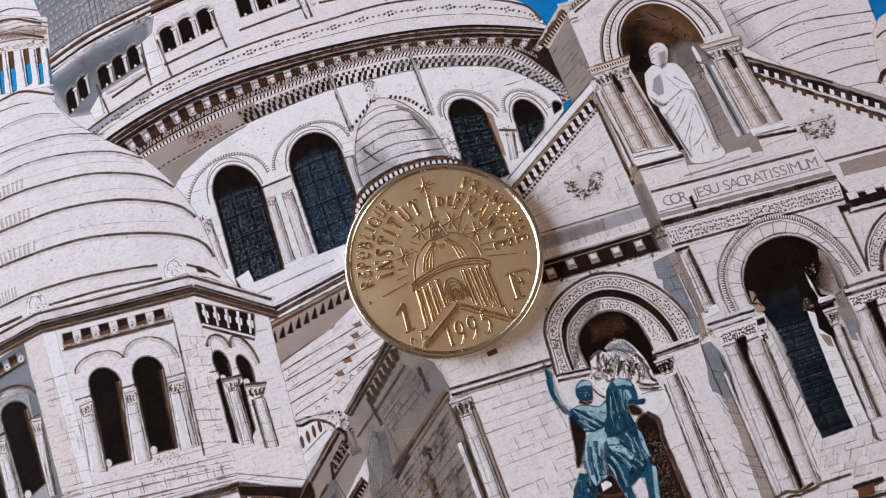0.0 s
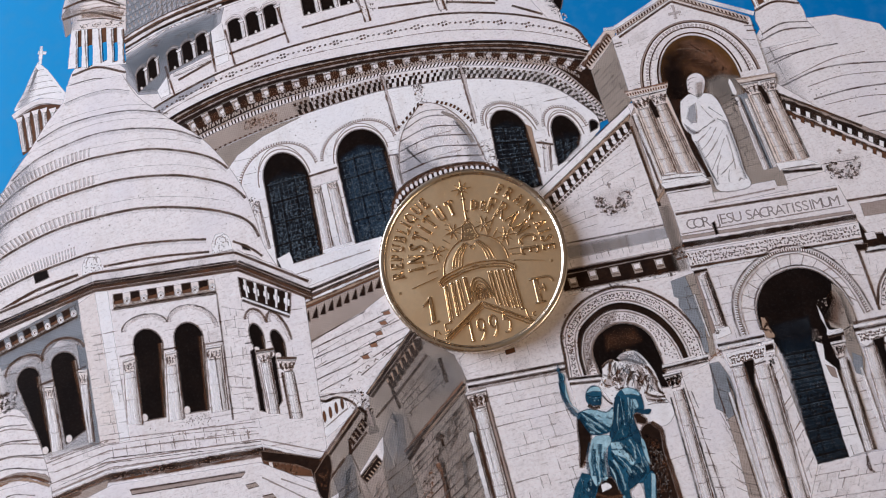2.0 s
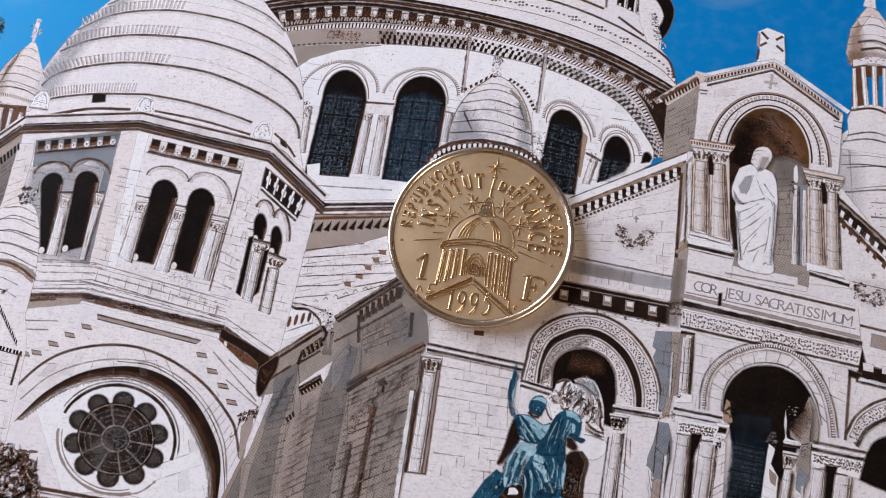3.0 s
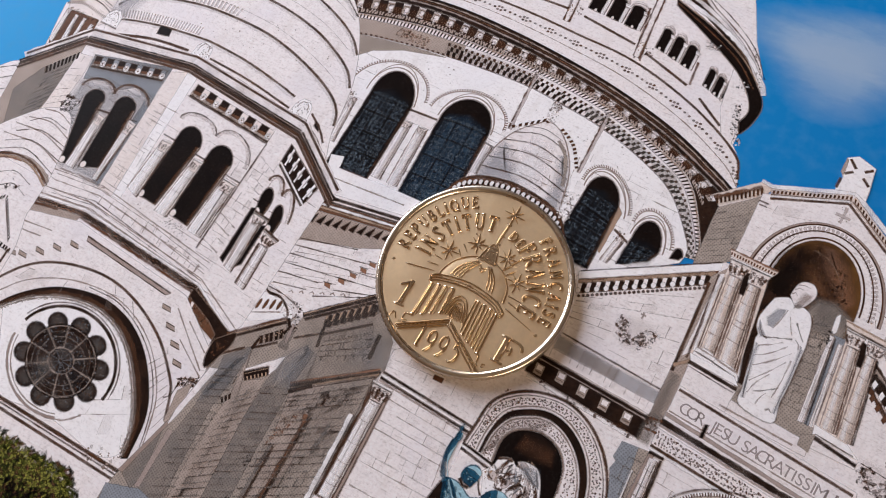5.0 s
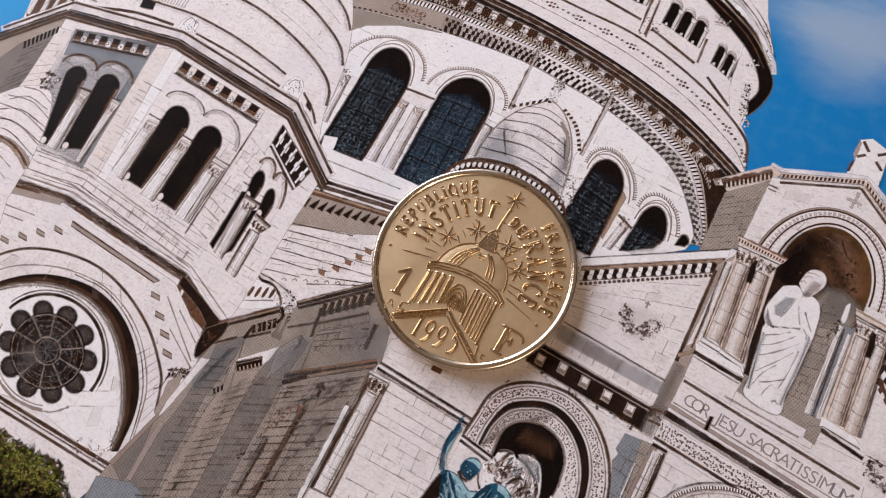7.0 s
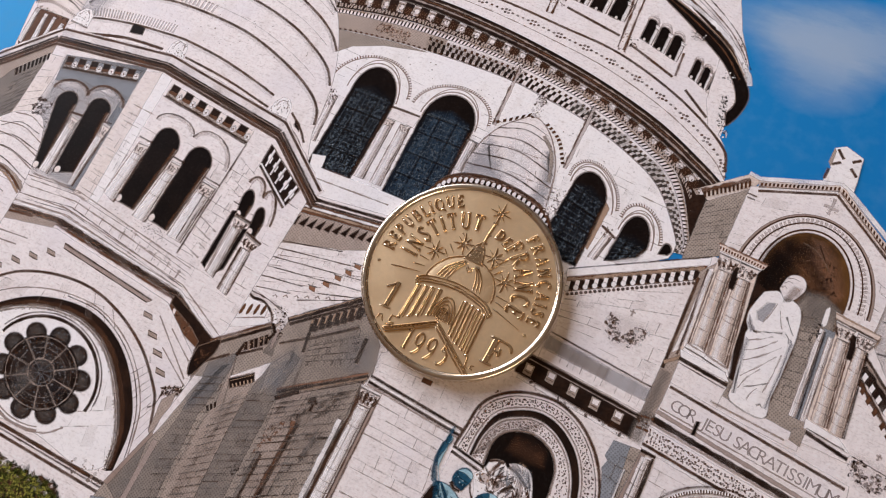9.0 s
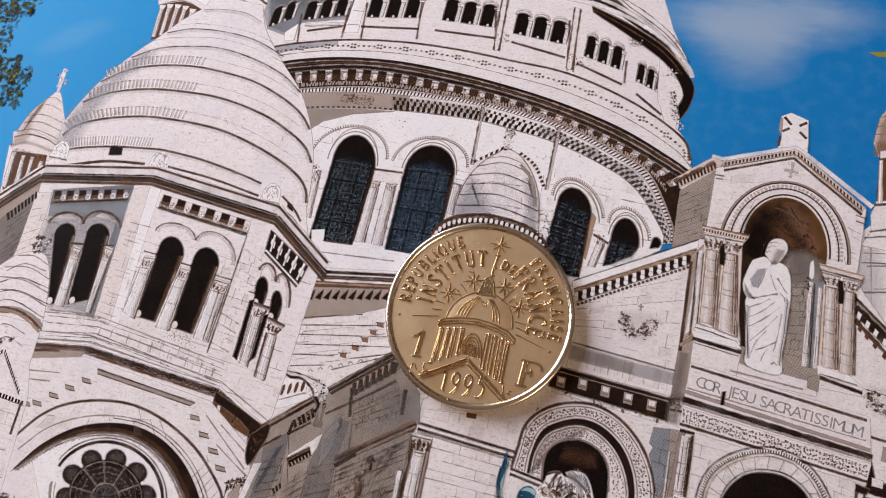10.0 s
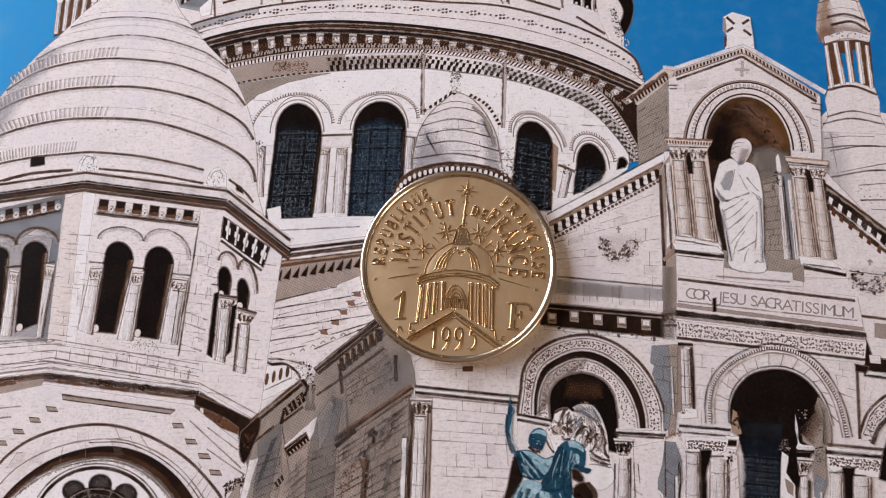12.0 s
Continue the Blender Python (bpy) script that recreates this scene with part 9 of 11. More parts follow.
    d.line(DARK, (25.76, -9.61), (27.46, -9.72), 0.3)
    d.fill(PALE, (25.71, -16.97), (27.38, -17.05), (27.36, -17.94), (25.46, -18.15))
    d.specks(LINE, (25.44, -17.50), (26.33, -17.51), (26.42, -17.12), (25.71, -16.97), 10, 0.1)
    d.masonry((27.22, -18.74), (31.19, -19.03), (33.93, -9.90), (27.70, -9.36), 6, 3, 0.06, FAINT, 0.35)
    d.masonry((42.08, -15.53), (44.75, -16.77), (45.65, -11.72), (40.75, -11.08), 5, 3, 0.06, FAINT, 0.35)
    # great arch
    hood = flow((28.23, -18.61), (28.39, -15.90), (29.29, -13.47), (31.24, -11.46), (33.91, -10.09), (36.50, -9.58), (39.10, -10.10), (41.30, -11.72), (42.92, -14.27), (43.75, -16.90), (44.09, -19.98))
    soffit = flow((30.80, -18.59), (31.00, -16.33), (31.86, -14.42), (33.65, -12.82), (35.98, -12.17), (38.22, -12.43), (40.20, -13.64), (41.61, -15.91), (42.24, -18.77))
    d.stroke(LINE, hood, 0.2, 0.15)
    d.stroke(MID, shifted(hood, -0.55), 0.4, 0.3)
    d.teeth(PALE, shifted(hood, -0.3), shifted(hood, -0.62), 90, 0.5, 0.05, 0.12)
    d.teeth(LINE, shifted(hood, -0.35), shifted(hood, -0.72), 90, 0.34, 0.5, 0.12)
    d.stroke(FAINT, shifted(hood, -1.05), 0.12)
    a, b = even(soffit, 15), even(shifted(hood, -1.1), 15)
    for i in range(1, 15):
        d.line(FAINT, a[i], b[i], 0.09)
    d.stroke(LINE, soffit, 0.2, 0.15)
    d.stroke(PALE, shifted(soffit, -0.22), 0.25)
    d.done()

    o = Drawing("portal_opening", d.ob, "dark portal arch with a tall barred window")
    o.fill(BLACK, [*flow((30.94, -18.41), (31.16, -16.58), (31.95, -14.81), (33.61, -13.20), (35.94, -12.56), (38.06, -12.75), (39.93, -13.90), (41.28, -16.04), (41.94, -18.77)), V2((41.70, -21.70)), V2((39.52, -21.72)), V2((37.96, -24.74)), V2((34.75, -34.91)), V2((30.84, -34.78)), V2((32.37, -23.61)), V2((31.73, -19.95))])
    o.wash(GLASS, [(32.2, -18.6), (36.6, -18.6), (36.04, -22.26), (34.69, -34.76), (30.96, -34.70), (32.2, -22.0)], 0.8, 0.75)
    o.wash(TEAL_DARK, [(32.2, -20.6), (36.2, -21.0), (35.4, -28.0), (34.6, -34.4), (31.2, -34.4), (31.8, -26.0)], 1.2, 0.15)
    o.specks(BLACK, (30.96, -34.70), (34.69, -34.76), (35.80, -23.22), (32.04, -22.02), 130, 0.16)

    def pane(u, v):
        return lerp(lerp((32.12, -21.9), (30.96, -34.6), v), lerp((36.0, -22.3), (34.66, -34.7), v), u)

    # leaded net: bright scallops in the upper rows, fading downwards, between stout bars
    for row in range(26):
        v = row / 26
        for k in range(9):
            u = (k + 0.5 * (row % 2) + 0.3) / 9.4
            p = pane(u, v + 0.012)
            much = (0.75 if v < 0.36 else 0.32) * rng.uniform(0.45, 1.0)
            o.stroke(LEAD if k % 3 else SHADE_COOL, bow(p + (-0.17, -0.12), p + (0, 0.16), p + (0.17, -0.12), 5), 0.1, 0.5, 0.2, much)
    for k in range(9):
        v = k * 0.115 + 0.02
        o.stroke(BLACK, [pane(0.02, v), pane(0.98, v)], 0.19, 0.4, 0.05, 0.9)
        o.stroke(LEAD, [pane(0.04, v + 0.012), pane(0.96, v + 0.012)], 0.08, 0.5, 0.3, 0.45)
    for u in (0.33, 0.66):
        o.stroke(BLACK, [pane(u, 0.0), pane(u, 0.98)], 0.12, 0.4, 0.2, 0.7)
    o.fill(SHADE, flow((40.96, -15.66), (41.59, -16.54), (41.94, -18.77), (41.68, -20.85), (40.70, -20.98), (40.93, -18.03), n=3))
    o.wash(DARK, [(40.7, -20.8), (41.2, -20.8), (41.4, -17.2), (40.9, -16.2), (40.6, -18.0)], 0.6, 0.5)
    o.fill(SHADE, [V2(q) for q in ((40.86, -15.57), (41.22, -17.56), (40.96, -19.63), (40.81, -21.00), (39.78, -21.30), (38.70, -20.49), (38.61, -19.01), (40.17, -17.49))])
    o.wash(BROWN, [(38.5, -19.6), (39.6, -20.6), (41.0, -18.2), (40.6, -16.4), (39.8, -17.4)], 0.9, 0.55)
    o.wash(BLACK, [(38.4, -19.0), (38.9, -19.9), (40.3, -17.4), (40.2, -16.4), (39.4, -17.2)], 0.8, 0.75)
    o.specks(SHADE_DEEP, (38.9, -20.3), (40.2, -21.0), (41.2, -18.2), (40.6, -17.2), 40, 0.1)
    o.fill(PALE, flow((38.15, -17.56), (38.32, -18.89), (38.33, -20.69), (39.68, -20.97), (39.76, -21.46), (37.98, -21.33), (38.16, -20.62), (38.01, -19.13), n=3))
    o.specks(SHADE_WARM, (35.85, -21.44), (37.17, -21.64), (37.52, -20.36), (36.48, -20.28), 26, 0.11)
    o.specks(MID, (35.93, -21.83), (37.01, -21.92), (37.18, -21.11), (36.31, -20.93), 10, 0.09)
    o.specks(SHADE_WARM, (38.22, -18.05), (39.33, -18.04), (39.57, -17.05), (38.35, -16.93), 16, 0.12)
    o.fill(TAN, flow((31.37, -17.09), (31.83, -17.46), (31.86, -18.59), (32.12, -19.70), (31.14, -19.59), (31.15, -18.09), n=3))
    o.specks(LINE, (31.02, -19.59), (32.01, -19.58), (31.98, -17.21), (31.36, -17.21), 14, 0.14)
    o.done()

    p = Drawing("portal_flank", d.ob, "portal side with carved capitals, round columns and mouldings")
    p.fill(STONE, (25.29, -18.86), (30.89, -19.40), (31.78, -20.54), (31.28, -21.68), (30.99, -34.76), (34.74, -34.90), (43.85, -35.62), (37.15, -46.83), (23.31, -42.63), (24.35, -38.73), (25.77, -22.00), (25.53, -20.54))
    for k, w, tone in ((0, 0.3, DARK), (0.45, 0.3, PALE), (1, 0.2, LINE)):
        p.line(tone, lerp((25.26, -18.92), (25.17, -19.59), k), lerp((30.92, -19.34), (30.85, -20.02), k), w)
    p.fill(PALE, (30.32, -19.94), (31.79, -20.05), (31.41, -21.45), (29.94, -21.34))
    p.fill(DARK, (30.48, -20.43), (31.51, -20.50), (31.36, -21.07), (30.31, -21.03))
    # capitals as one carved frieze
    p.fill(PALE, (25.84, -20.07), (30.60, -20.34), (30.20, -21.65), (28.77, -22.22), (28.35, -21.52), (27.00, -22.09), (26.10, -21.79), (25.79, -21.00))
    for tone, size in ((LINE, 0.14), (BROWN, 0.14), (CARVED, 0.1)):
        p.carving(tone, [V2((25.96, -20.40)), V2((30.45, -20.63))], [V2((26.13, -21.45)), V2((29.82, -21.75))], 15, 3, size)
    p.fill(BLACK, [V2(q) for q in ((27.42, -21.56), (28.62, -21.56), (28.37, -22.58), (27.80, -24.07), (27.79, -25.43), (27.53, -31.35), (26.90, -38.36), (26.35, -38.64), (26.39, -31.88), (26.88, -26.09), (27.01, -24.09))])
    p.specks(BROWN, (26.50, -36.12), (27.48, -36.19), (27.75, -23.70), (27.16, -23.81), 30, 0.1)
    p.line(LINE, (25.69, -21.76), (27.32, -21.87), 0.22)
    p.line(LINE, (28.34, -22.22), (29.93, -22.17), 0.22)
    p.shaft((25.86, -21.97), (27.29, -22.07), (26.24, -38.60), (24.41, -38.51), STONE, 12)
    p.shaft((28.43, -22.46), (30.33, -22.61), (28.76, -38.66), (26.88, -38.54), STONE, 11)
    p.fill(STONE, (30.91, -21.52), (31.39, -22.07), (31.04, -34.78), (28.86, -38.00), (28.89, -35.47))
    p.line(LINE, (30.45, -22.91), (29.83, -29.96), 0.16, gaps=0.12)
    p.line(FAINT, (29.83, -29.96), (29.09, -37.46), 0.12, gaps=0.2)
    p.masonry((29.44, -36.33), (30.87, -34.97), (31.41, -22.43), (30.40, -22.88), 12, 1, 0.08, FAINT, 0.15)
    p.specks(LINE, (30.02, -22.73), (31.04, -22.80), (31.35, -21.88), (30.55, -21.73), 20, 0.12)
    p.specks(BLACK, (30.15, -22.96), (30.82, -22.88), (30.98, -22.25), (30.47, -22.22), 8, 0.12)
    p.masonry((25.23, -42.16), (38.63, -44.36), (43.54, -36.15), (30.87, -34.97), 9, 8, 0.07, FAINT, 0.3)
    # jamb and column beyond the window
    p.fill(PALE, [V2(q) for q in ((36.29, -21.62), (36.98, -22.12), (36.53, -23.83), (37.33, -25.20), (37.43, -26.28), (36.59, -34.83), (34.71, -34.95), (34.89, -32.67), (35.48, -27.89), (35.89, -24.61))])
    p.fill(FAINT, (36.33, -24.45), (37.18, -25.14), (37.06, -26.31), (36.51, -25.91))
    p.masonry((34.77, -34.85), (36.41, -34.85), (37.01, -25.77), (35.86, -25.30), 9, 1, 0.08, FAINT, 0.2)
    p.line(DARK, (37.48, -25.44), (36.68, -34.86), 0.2, rough=0.5)
    p.line(LINE, (36.68, -34.86), (36.47, -36.89), 0.2)
    p.fill(SHADE, [V2(q) for q in ((39.84, -21.32), (41.04, -21.10), (40.77, -25.05), (40.01, -26.82), (39.31, -26.19), (39.38, -25.00), (39.35, -23.60))])
    p.fill(SHADE_COOL, [V2(q) for q in ((39.79, -23.95), (40.68, -24.77), (40.01, -26.82), (39.32, -26.37), (39.39, -25.18))])
    p.specks(SHADE_DEEP, (39.63, -22.65), (40.81, -22.78), (41.25, -21.37), (39.99, -21.38), 30, 0.12)
    p.line(DARK, (37.88, -21.50), (39.80, -21.52), 0.3)
    p.line(PALE, (37.95, -21.25), (39.87, -21.26), 0.3)
    p.capital((37.75, -24.19), (38.86, -24.23), (39.71, -22.33), (37.86, -22.20), 24)
    p.specks(BLACK, (37.76, -23.46), (38.93, -23.60), (39.26, -22.68), (38.09, -22.55), 12, 0.14)
    p.shaft((38.03, -24.31), (38.94, -24.34), (37.65, -34.83), (36.72, -34.78), PALE, 9)
    p.line(DARK, (38.95, -24.69), (37.82, -34.90), 0.24)
    p.line(LINE, (40.23, -26.05), (39.61, -33.41), 0.14)
    p.line(PALE, (40.04, -25.90), (39.41, -33.33), 0.26)
    p.masonry((37.93, -34.88), (38.92, -34.95), (39.76, -26.20), (38.89, -26.19), 8, 1, 0.07, FAINT, 0.2)
    p.stroke(LINE, flow((36.56, -35.30), (36.24, -36.63), (36.73, -37.15)), 0.22)
    # eastern pier
    for k, w, tone in ((0, 0.26, LINE), (0.5, 0.34, PALE), (1, 0.26, DARK)):
        p.line(tone, lerp((41.29, -20.78), (41.10, -21.63), k), lerp((48.74, -21.43), (48.44, -22.24), k), w)
    p.fill(PALE, (41.15, -21.86), (48.15, -22.44), (47.20, -24.37), (43.32, -24.00), (43.07, -23.19), (41.64, -23.83), (41.11, -23.19))
    for tone, size in ((LINE, 0.14), (BROWN, 0.14), (CARVED, 0.1)):
        p.carving(tone, [V2((41.23, -22.04)), V2((48.06, -22.59))], [V2((41.29, -23.19)), V2((47.39, -23.74))], 22, 3, size)
    p.fill(BLACK, [V2(q) for q in ((42.67, -23.27), (43.93, -23.30), (43.53, -24.62), (43.09, -29.28), (42.58, -33.12), (41.74, -32.78), (42.22, -26.52))])
    p.line(LINE, (41.17, -23.78), (42.58, -23.80), 0.22)
    p.line(LINE, (43.60, -24.01), (45.03, -24.11), 0.22)
    p.shaft((41.28, -23.97), (42.60, -24.02), (41.29, -35.90), (39.59, -35.87), STONE, 10)
    p.shaft((43.70, -24.19), (45.52, -24.24), (44.13, -35.73), (42.00, -35.86), STONE, 9)
    # sill mouldings at the foot
    p.stroke(LINE, flow((23.35, -38.56), (24.85, -38.28), (26.19, -38.80), (27.97, -38.50)), 0.3)
    p.stroke(LINE, flow((23.58, -39.15), (25.08, -38.87), (26.24, -39.20)), 0.25)
    p.line(LINE, (26.30, -39.10), (28.36, -39.03), 0.3)
    p.line(LINE, (28.19, -38.84), (32.09, -39.12), 0.25, gaps=0.1)
    p.fill(BROWN, (31.51, -40.40), (34.90, -40.61), (34.77, -41.06), (33.66, -41.12), (33.41, -41.78), (31.59, -41.68), (31.88, -40.92))
    p.line(DARK, (31.51, -40.40), (34.98, -40.70), 0.35)
    p.line(DARK, (31.53, -41.78), (34.51, -42.21), 0.35)
    # flanking arch to the east
    east = flow((44.98, -19.51), (46.27, -17.11), (48.64, -15.27), (51.38, -14.61), (56.74, -15.53))
    inner = flow((46.10, -20.70), (47.25, -18.70), (49.22, -17.31), (51.49, -16.93), (55.47, -17.63))
    p.stroke(LINE, east, 0.25)
    p.stroke(LINE, shifted(east, -0.4), 0.14)
    for tone, size in ((LINE, 0.12), (BROWN, 0.14), (CARVED, 0.1)):
        p.carving(tone, shifted(east, -0.5), shifted(inner, 0.25), 26, 3, size)
    p.stroke(DARK, inner, 0.4)
    p.fill(BLACK, flow((46.39, -24.41), (47.60, -20.60), (49.45, -19.18), (51.75, -18.97), (55.03, -20.79), (52.46, -26.22)))
    p.line(LINE, (45.54, -12.44), (44.88, -20.19), 0.28)
    p.fill(DARK, (45.39, -11.92), (46.84, -12.23), (46.49, -12.85), (45.40, -12.69))
    p.masonry((44.92, -19.48), (47.16, -17.48), (48.24, -14.95), (46.04, -13.64), 5, 2, 0.06, FAINT, 0.4)
    p.done()


def rider():
    d = Drawing("printed_rider_statue", postcard, "blue-green bronze equestrian statue, plain shape")
    # dark arch behind the horse
    d.fill(DARK, flow((13.09, -25.92), (13.71, -25.38), (14.68, -25.31), (15.34, -26.37), (14.93, -28.67), (14.83, -31.72), (14.58, -35.93), (14.25, -37.49), (11.20, -36.30), (12.20, -32.85), (12.84, -29.61), n=4))
    d.stroke(LINE, flow((14.71, -25.26), (15.54, -26.45), (15.21, -28.57), (15.11, -31.61), (14.96, -36.08)), 0.5)
    d.specks(SHADE_DEEP, (11.51, -34.73), (14.00, -35.71), (14.73, -28.60), (13.54, -27.68), 260, 0.11)
    d.specks(BROWN, (11.51, -34.73), (14.00, -35.71), (15.10, -27.85), (13.69, -26.39), 130, 0.12)
    d.specks(BLACK, (11.32, -34.65), (13.81, -35.63), (15.08, -27.40), (13.59, -26.12), 120, 0.13)
    # shade behind the rider's back
    d.fill(DARK, flow((6.43, -22.57), (7.04, -22.58), (7.45, -24.68), (6.52, -26.21), (5.72, -27.45), (5.07, -27.85), (5.68, -25.88), (6.02, -24.22), n=3))
    # horse: neck, chest, legs
    d.fill(TEAL, flow((11.52, -21.40), (12.37, -20.70), (13.55, -20.72), (14.46, -21.32), (14.60, -22.42), (14.37, -23.59), (13.33, -24.20), (12.94, -24.27), (12.93, -25.29), (13.01, -26.45), (13.07, -27.93), (12.83, -29.39), (12.59, -30.61), (11.76, -31.38), (10.80, -31.44), (9.68, -31.86), (9.70, -34.02), (8.90, -35.40), (7.85, -34.99), (8.47, -32.46), (8.45, -30.07), (8.26, -28.24), (9.00, -26.31), (10.36, -23.69), n=3))
    d.fill(TEAL_DARK, flow((11.52, -21.40), (12.09, -21.40), (11.81, -22.90), (11.38, -24.33), (9.78, -25.72), (9.38, -25.79), (10.36, -23.69), n=3))
    d.fill(TEAL_DARK, flow((12.26, -24.46), (12.83, -25.25), (12.94, -26.99), (12.36, -27.20), (11.94, -26.14), n=3))
    d.stroke(TEAL_DARK, flow((9.75, -26.05), (11.01, -26.10), (12.80, -25.80)), 0.3, 0.6)
    for pts in (
        ((12.61, -20.68), (13.34, -20.65), (14.25, -21.26), (14.41, -21.92), (13.65, -21.52), (12.79, -21.34)),
        ((9.30, -26.16), (10.20, -26.34), (10.68, -26.80), (10.38, -27.19), (9.25, -26.86)),
        ((9.17, -27.04), (10.44, -27.33), (11.14, -28.05), (11.28, -28.99), (10.89, -29.32), (10.43, -28.33), (9.37, -27.61)),
        ((12.92, -26.53), (13.17, -27.08), (13.09, -28.61), (12.94, -29.65), (12.71, -28.68), (12.71, -27.46)),
        ((13.26, -22.10), (13.80, -22.21), (13.88, -23.05), (13.39, -23.31), (13.13, -22.86)),
    ):
        d.fill(TEAL_PALE, flow(*pts, n=3))
    d.fill(TEAL_DARK, flow((13.39, -23.31), (14.33, -23.58), (15.17, -23.80), (14.76, -24.27), (14.09, -24.10), (13.37, -24.10), n=3))
    d.fill(DARK, flow((13.02, -23.85), (13.67, -23.97), (14.27, -24.81), (13.81, -25.17), (13.05, -24.77), n=3))
    d.fill(TEAL_DARK, oval((13.13, -22.63), (13.40, -22.74), (13.24, -22.38), 8))
    d.fill(TEAL_DARK, flow((10.90, -29.29), (12.06, -29.30), (12.29, -30.28), (10.89, -31.25), (9.77, -31.68), (10.00, -30.46), n=3))
    d.fill(TEAL_DARK, flow((8.53, -27.90), (8.97, -28.96), (8.90, -31.55), (8.52, -31.40), (8.06, -29.91), n=3))
    d.fill(STONE, flow((9.97, -31.97), (11.03, -31.35), (11.23, -32.47), (10.94, -34.50), (10.44, -36.00), (9.13, -35.49), (9.93, -33.25), n=3))
    d.fill(TEAL, flow((11.48, -31.38), (12.68, -30.43), (13.08, -31.03), (12.57, -32.78), (11.30, -36.34), (10.36, -35.97), (11.16, -33.09), n=3))
    d.fill(TEAL_PALE, flow((12.74, -30.68), (13.08, -31.03), (12.48, -32.75), (11.80, -34.84), (11.58, -34.11), (12.26, -32.01), n=3))
    # saddle shade, stirrup and lower mass
    d.fill(DARK, flow((6.18, -30.48), (7.86, -29.84), (8.38, -30.70), (8.60, -33.16), (8.14, -35.10), (3.12, -33.14), (5.48, -31.50), n=3))
    d.stroke(BROWN, flow((5.88, -31.12), (7.12, -31.93), (8.84, -32.17)), 0.3)
    d.fill(TEAL, flow((5.01, -28.49), (6.00, -29.10), (6.36, -30.33), (5.18, -32.24), (4.09, -33.52), (2.25, -32.80), (3.71, -29.93), n=3))
    d.fill(PALE, flow((6.74, -30.37), (7.41, -30.31), (7.86, -30.92), (6.65, -31.20), n=3))
    d.fill(TEAL_DARK, flow((5.37, -29.72), (5.93, -29.51), (6.18, -30.48), (5.38, -31.46), (4.88, -31.05), n=3))
    # rider's leg
    d.fill(TEAL_PALE, flow((7.29, -25.29), (8.00, -25.01), (9.40, -25.30), (9.38, -26.19), (8.37, -26.95), (7.89, -28.53), (7.74, -29.90), (6.99, -29.97), (6.22, -30.38), (5.96, -29.19), (6.24, -27.21), n=3))
    for a, b, c, w in (((7.29, -26.30), (6.81, -28.10), (6.59, -29.99), 0.3), ((8.15, -25.97), (7.56, -27.74), (7.14, -29.66), 0.34), ((7.36, -25.65), (6.68, -27.39), (6.30, -29.22), 0.24), ((8.20, -27.11), (7.75, -28.48), (7.57, -29.72), 0.2)):
        d.stroke(TEAL, flow(a, b, c), w, 0.5, 0.05)
    d.stroke(TEAL_DARK, flow((8.39, -26.96), (8.16, -28.20), (8.00, -29.78)), 0.3, 0.5)
    d.stroke(TEAL_DARK, flow((6.98, -25.50), (6.13, -27.17), (5.81, -29.02)), 0.24, 0.5)
    # trunk and cape
    d.fill(TEAL, flow((6.86, -21.83), (8.31, -21.77), (10.04, -22.65), (10.98, -22.34), (10.21, -24.31), (9.65, -25.00), (8.05, -24.92), (7.34, -24.41), (6.86, -22.97), n=3))
    d.fill(TEAL_PALE, flow((7.37, -21.85), (8.47, -21.93), (9.98, -22.76), (10.88, -22.57), (10.26, -24.11), (9.63, -24.44), (8.78, -23.33), (8.02, -22.41), n=3))
    for a, b, c, w in (((7.49, -22.54), (8.42, -23.59), (9.40, -24.78), 0.2), ((7.38, -23.29), (7.96, -24.09), (8.57, -24.79), 0.2), ((7.34, -23.89), (7.78, -24.47), (8.11, -24.78), 0.16), ((7.18, -21.96), (7.49, -22.54), (7.62, -23.27), 0.2)):
        d.stroke(TEAL_PALE, flow(a, b, c), w, 0.5)
    for a, b, c, w in (((7.40, -22.09), (8.38, -23.17), (9.81, -24.65), 0.24), ((7.20, -22.65), (8.04, -23.90), (9.19, -24.99), 0.22), ((7.15, -23.54), (7.62, -24.32), (8.27, -24.94), 0.2), ((6.82, -21.92), (6.90, -22.53), (7.05, -23.50), 0.28)):
        d.stroke(TEAL_DARK, flow(a, b, c), w, 0.6, 0.06)
    # head
    d.fill(TEAL, oval((9.19, -20.46), (10.11, -20.83), (9.71, -19.32), 18))
    d.fill(TEAL_PALE, flow((8.48, -19.94), (9.12, -19.46), (10.02, -19.59), (10.22, -20.18), (9.40, -19.90), n=3))
    d.fill(TEAL_DARK, flow((8.49, -20.59), (8.55, -21.24), (9.61, -21.78), (9.86, -20.96), (9.33, -21.10), n=3))
    d.stroke(DARK, flow((8.22, -21.34), (8.74, -21.85), (9.49, -21.88)), 0.35, 0.4)
    d.stroke(TEAL_DARK, flow((8.45, -20.16), (9.08, -20.60), (9.97, -20.73)), 0.16, 0.5)
    d.specks(TEAL_PALE, (8.39, -21.06), (9.49, -21.51), (9.81, -20.83), (8.70, -20.38), 8, 0.09)
    # raised arm with baton
    d.stroke(TEAL, flow((6.14, -17.47), (5.91, -18.90), (5.91, -20.52), (6.32, -21.72), (6.84, -22.39)), 0.62, 0.4)
    d.stroke(TEAL_DARK, flow((5.72, -17.89), (5.64, -19.26), (5.72, -20.68), (6.24, -22.15)), 0.22, 0.6)
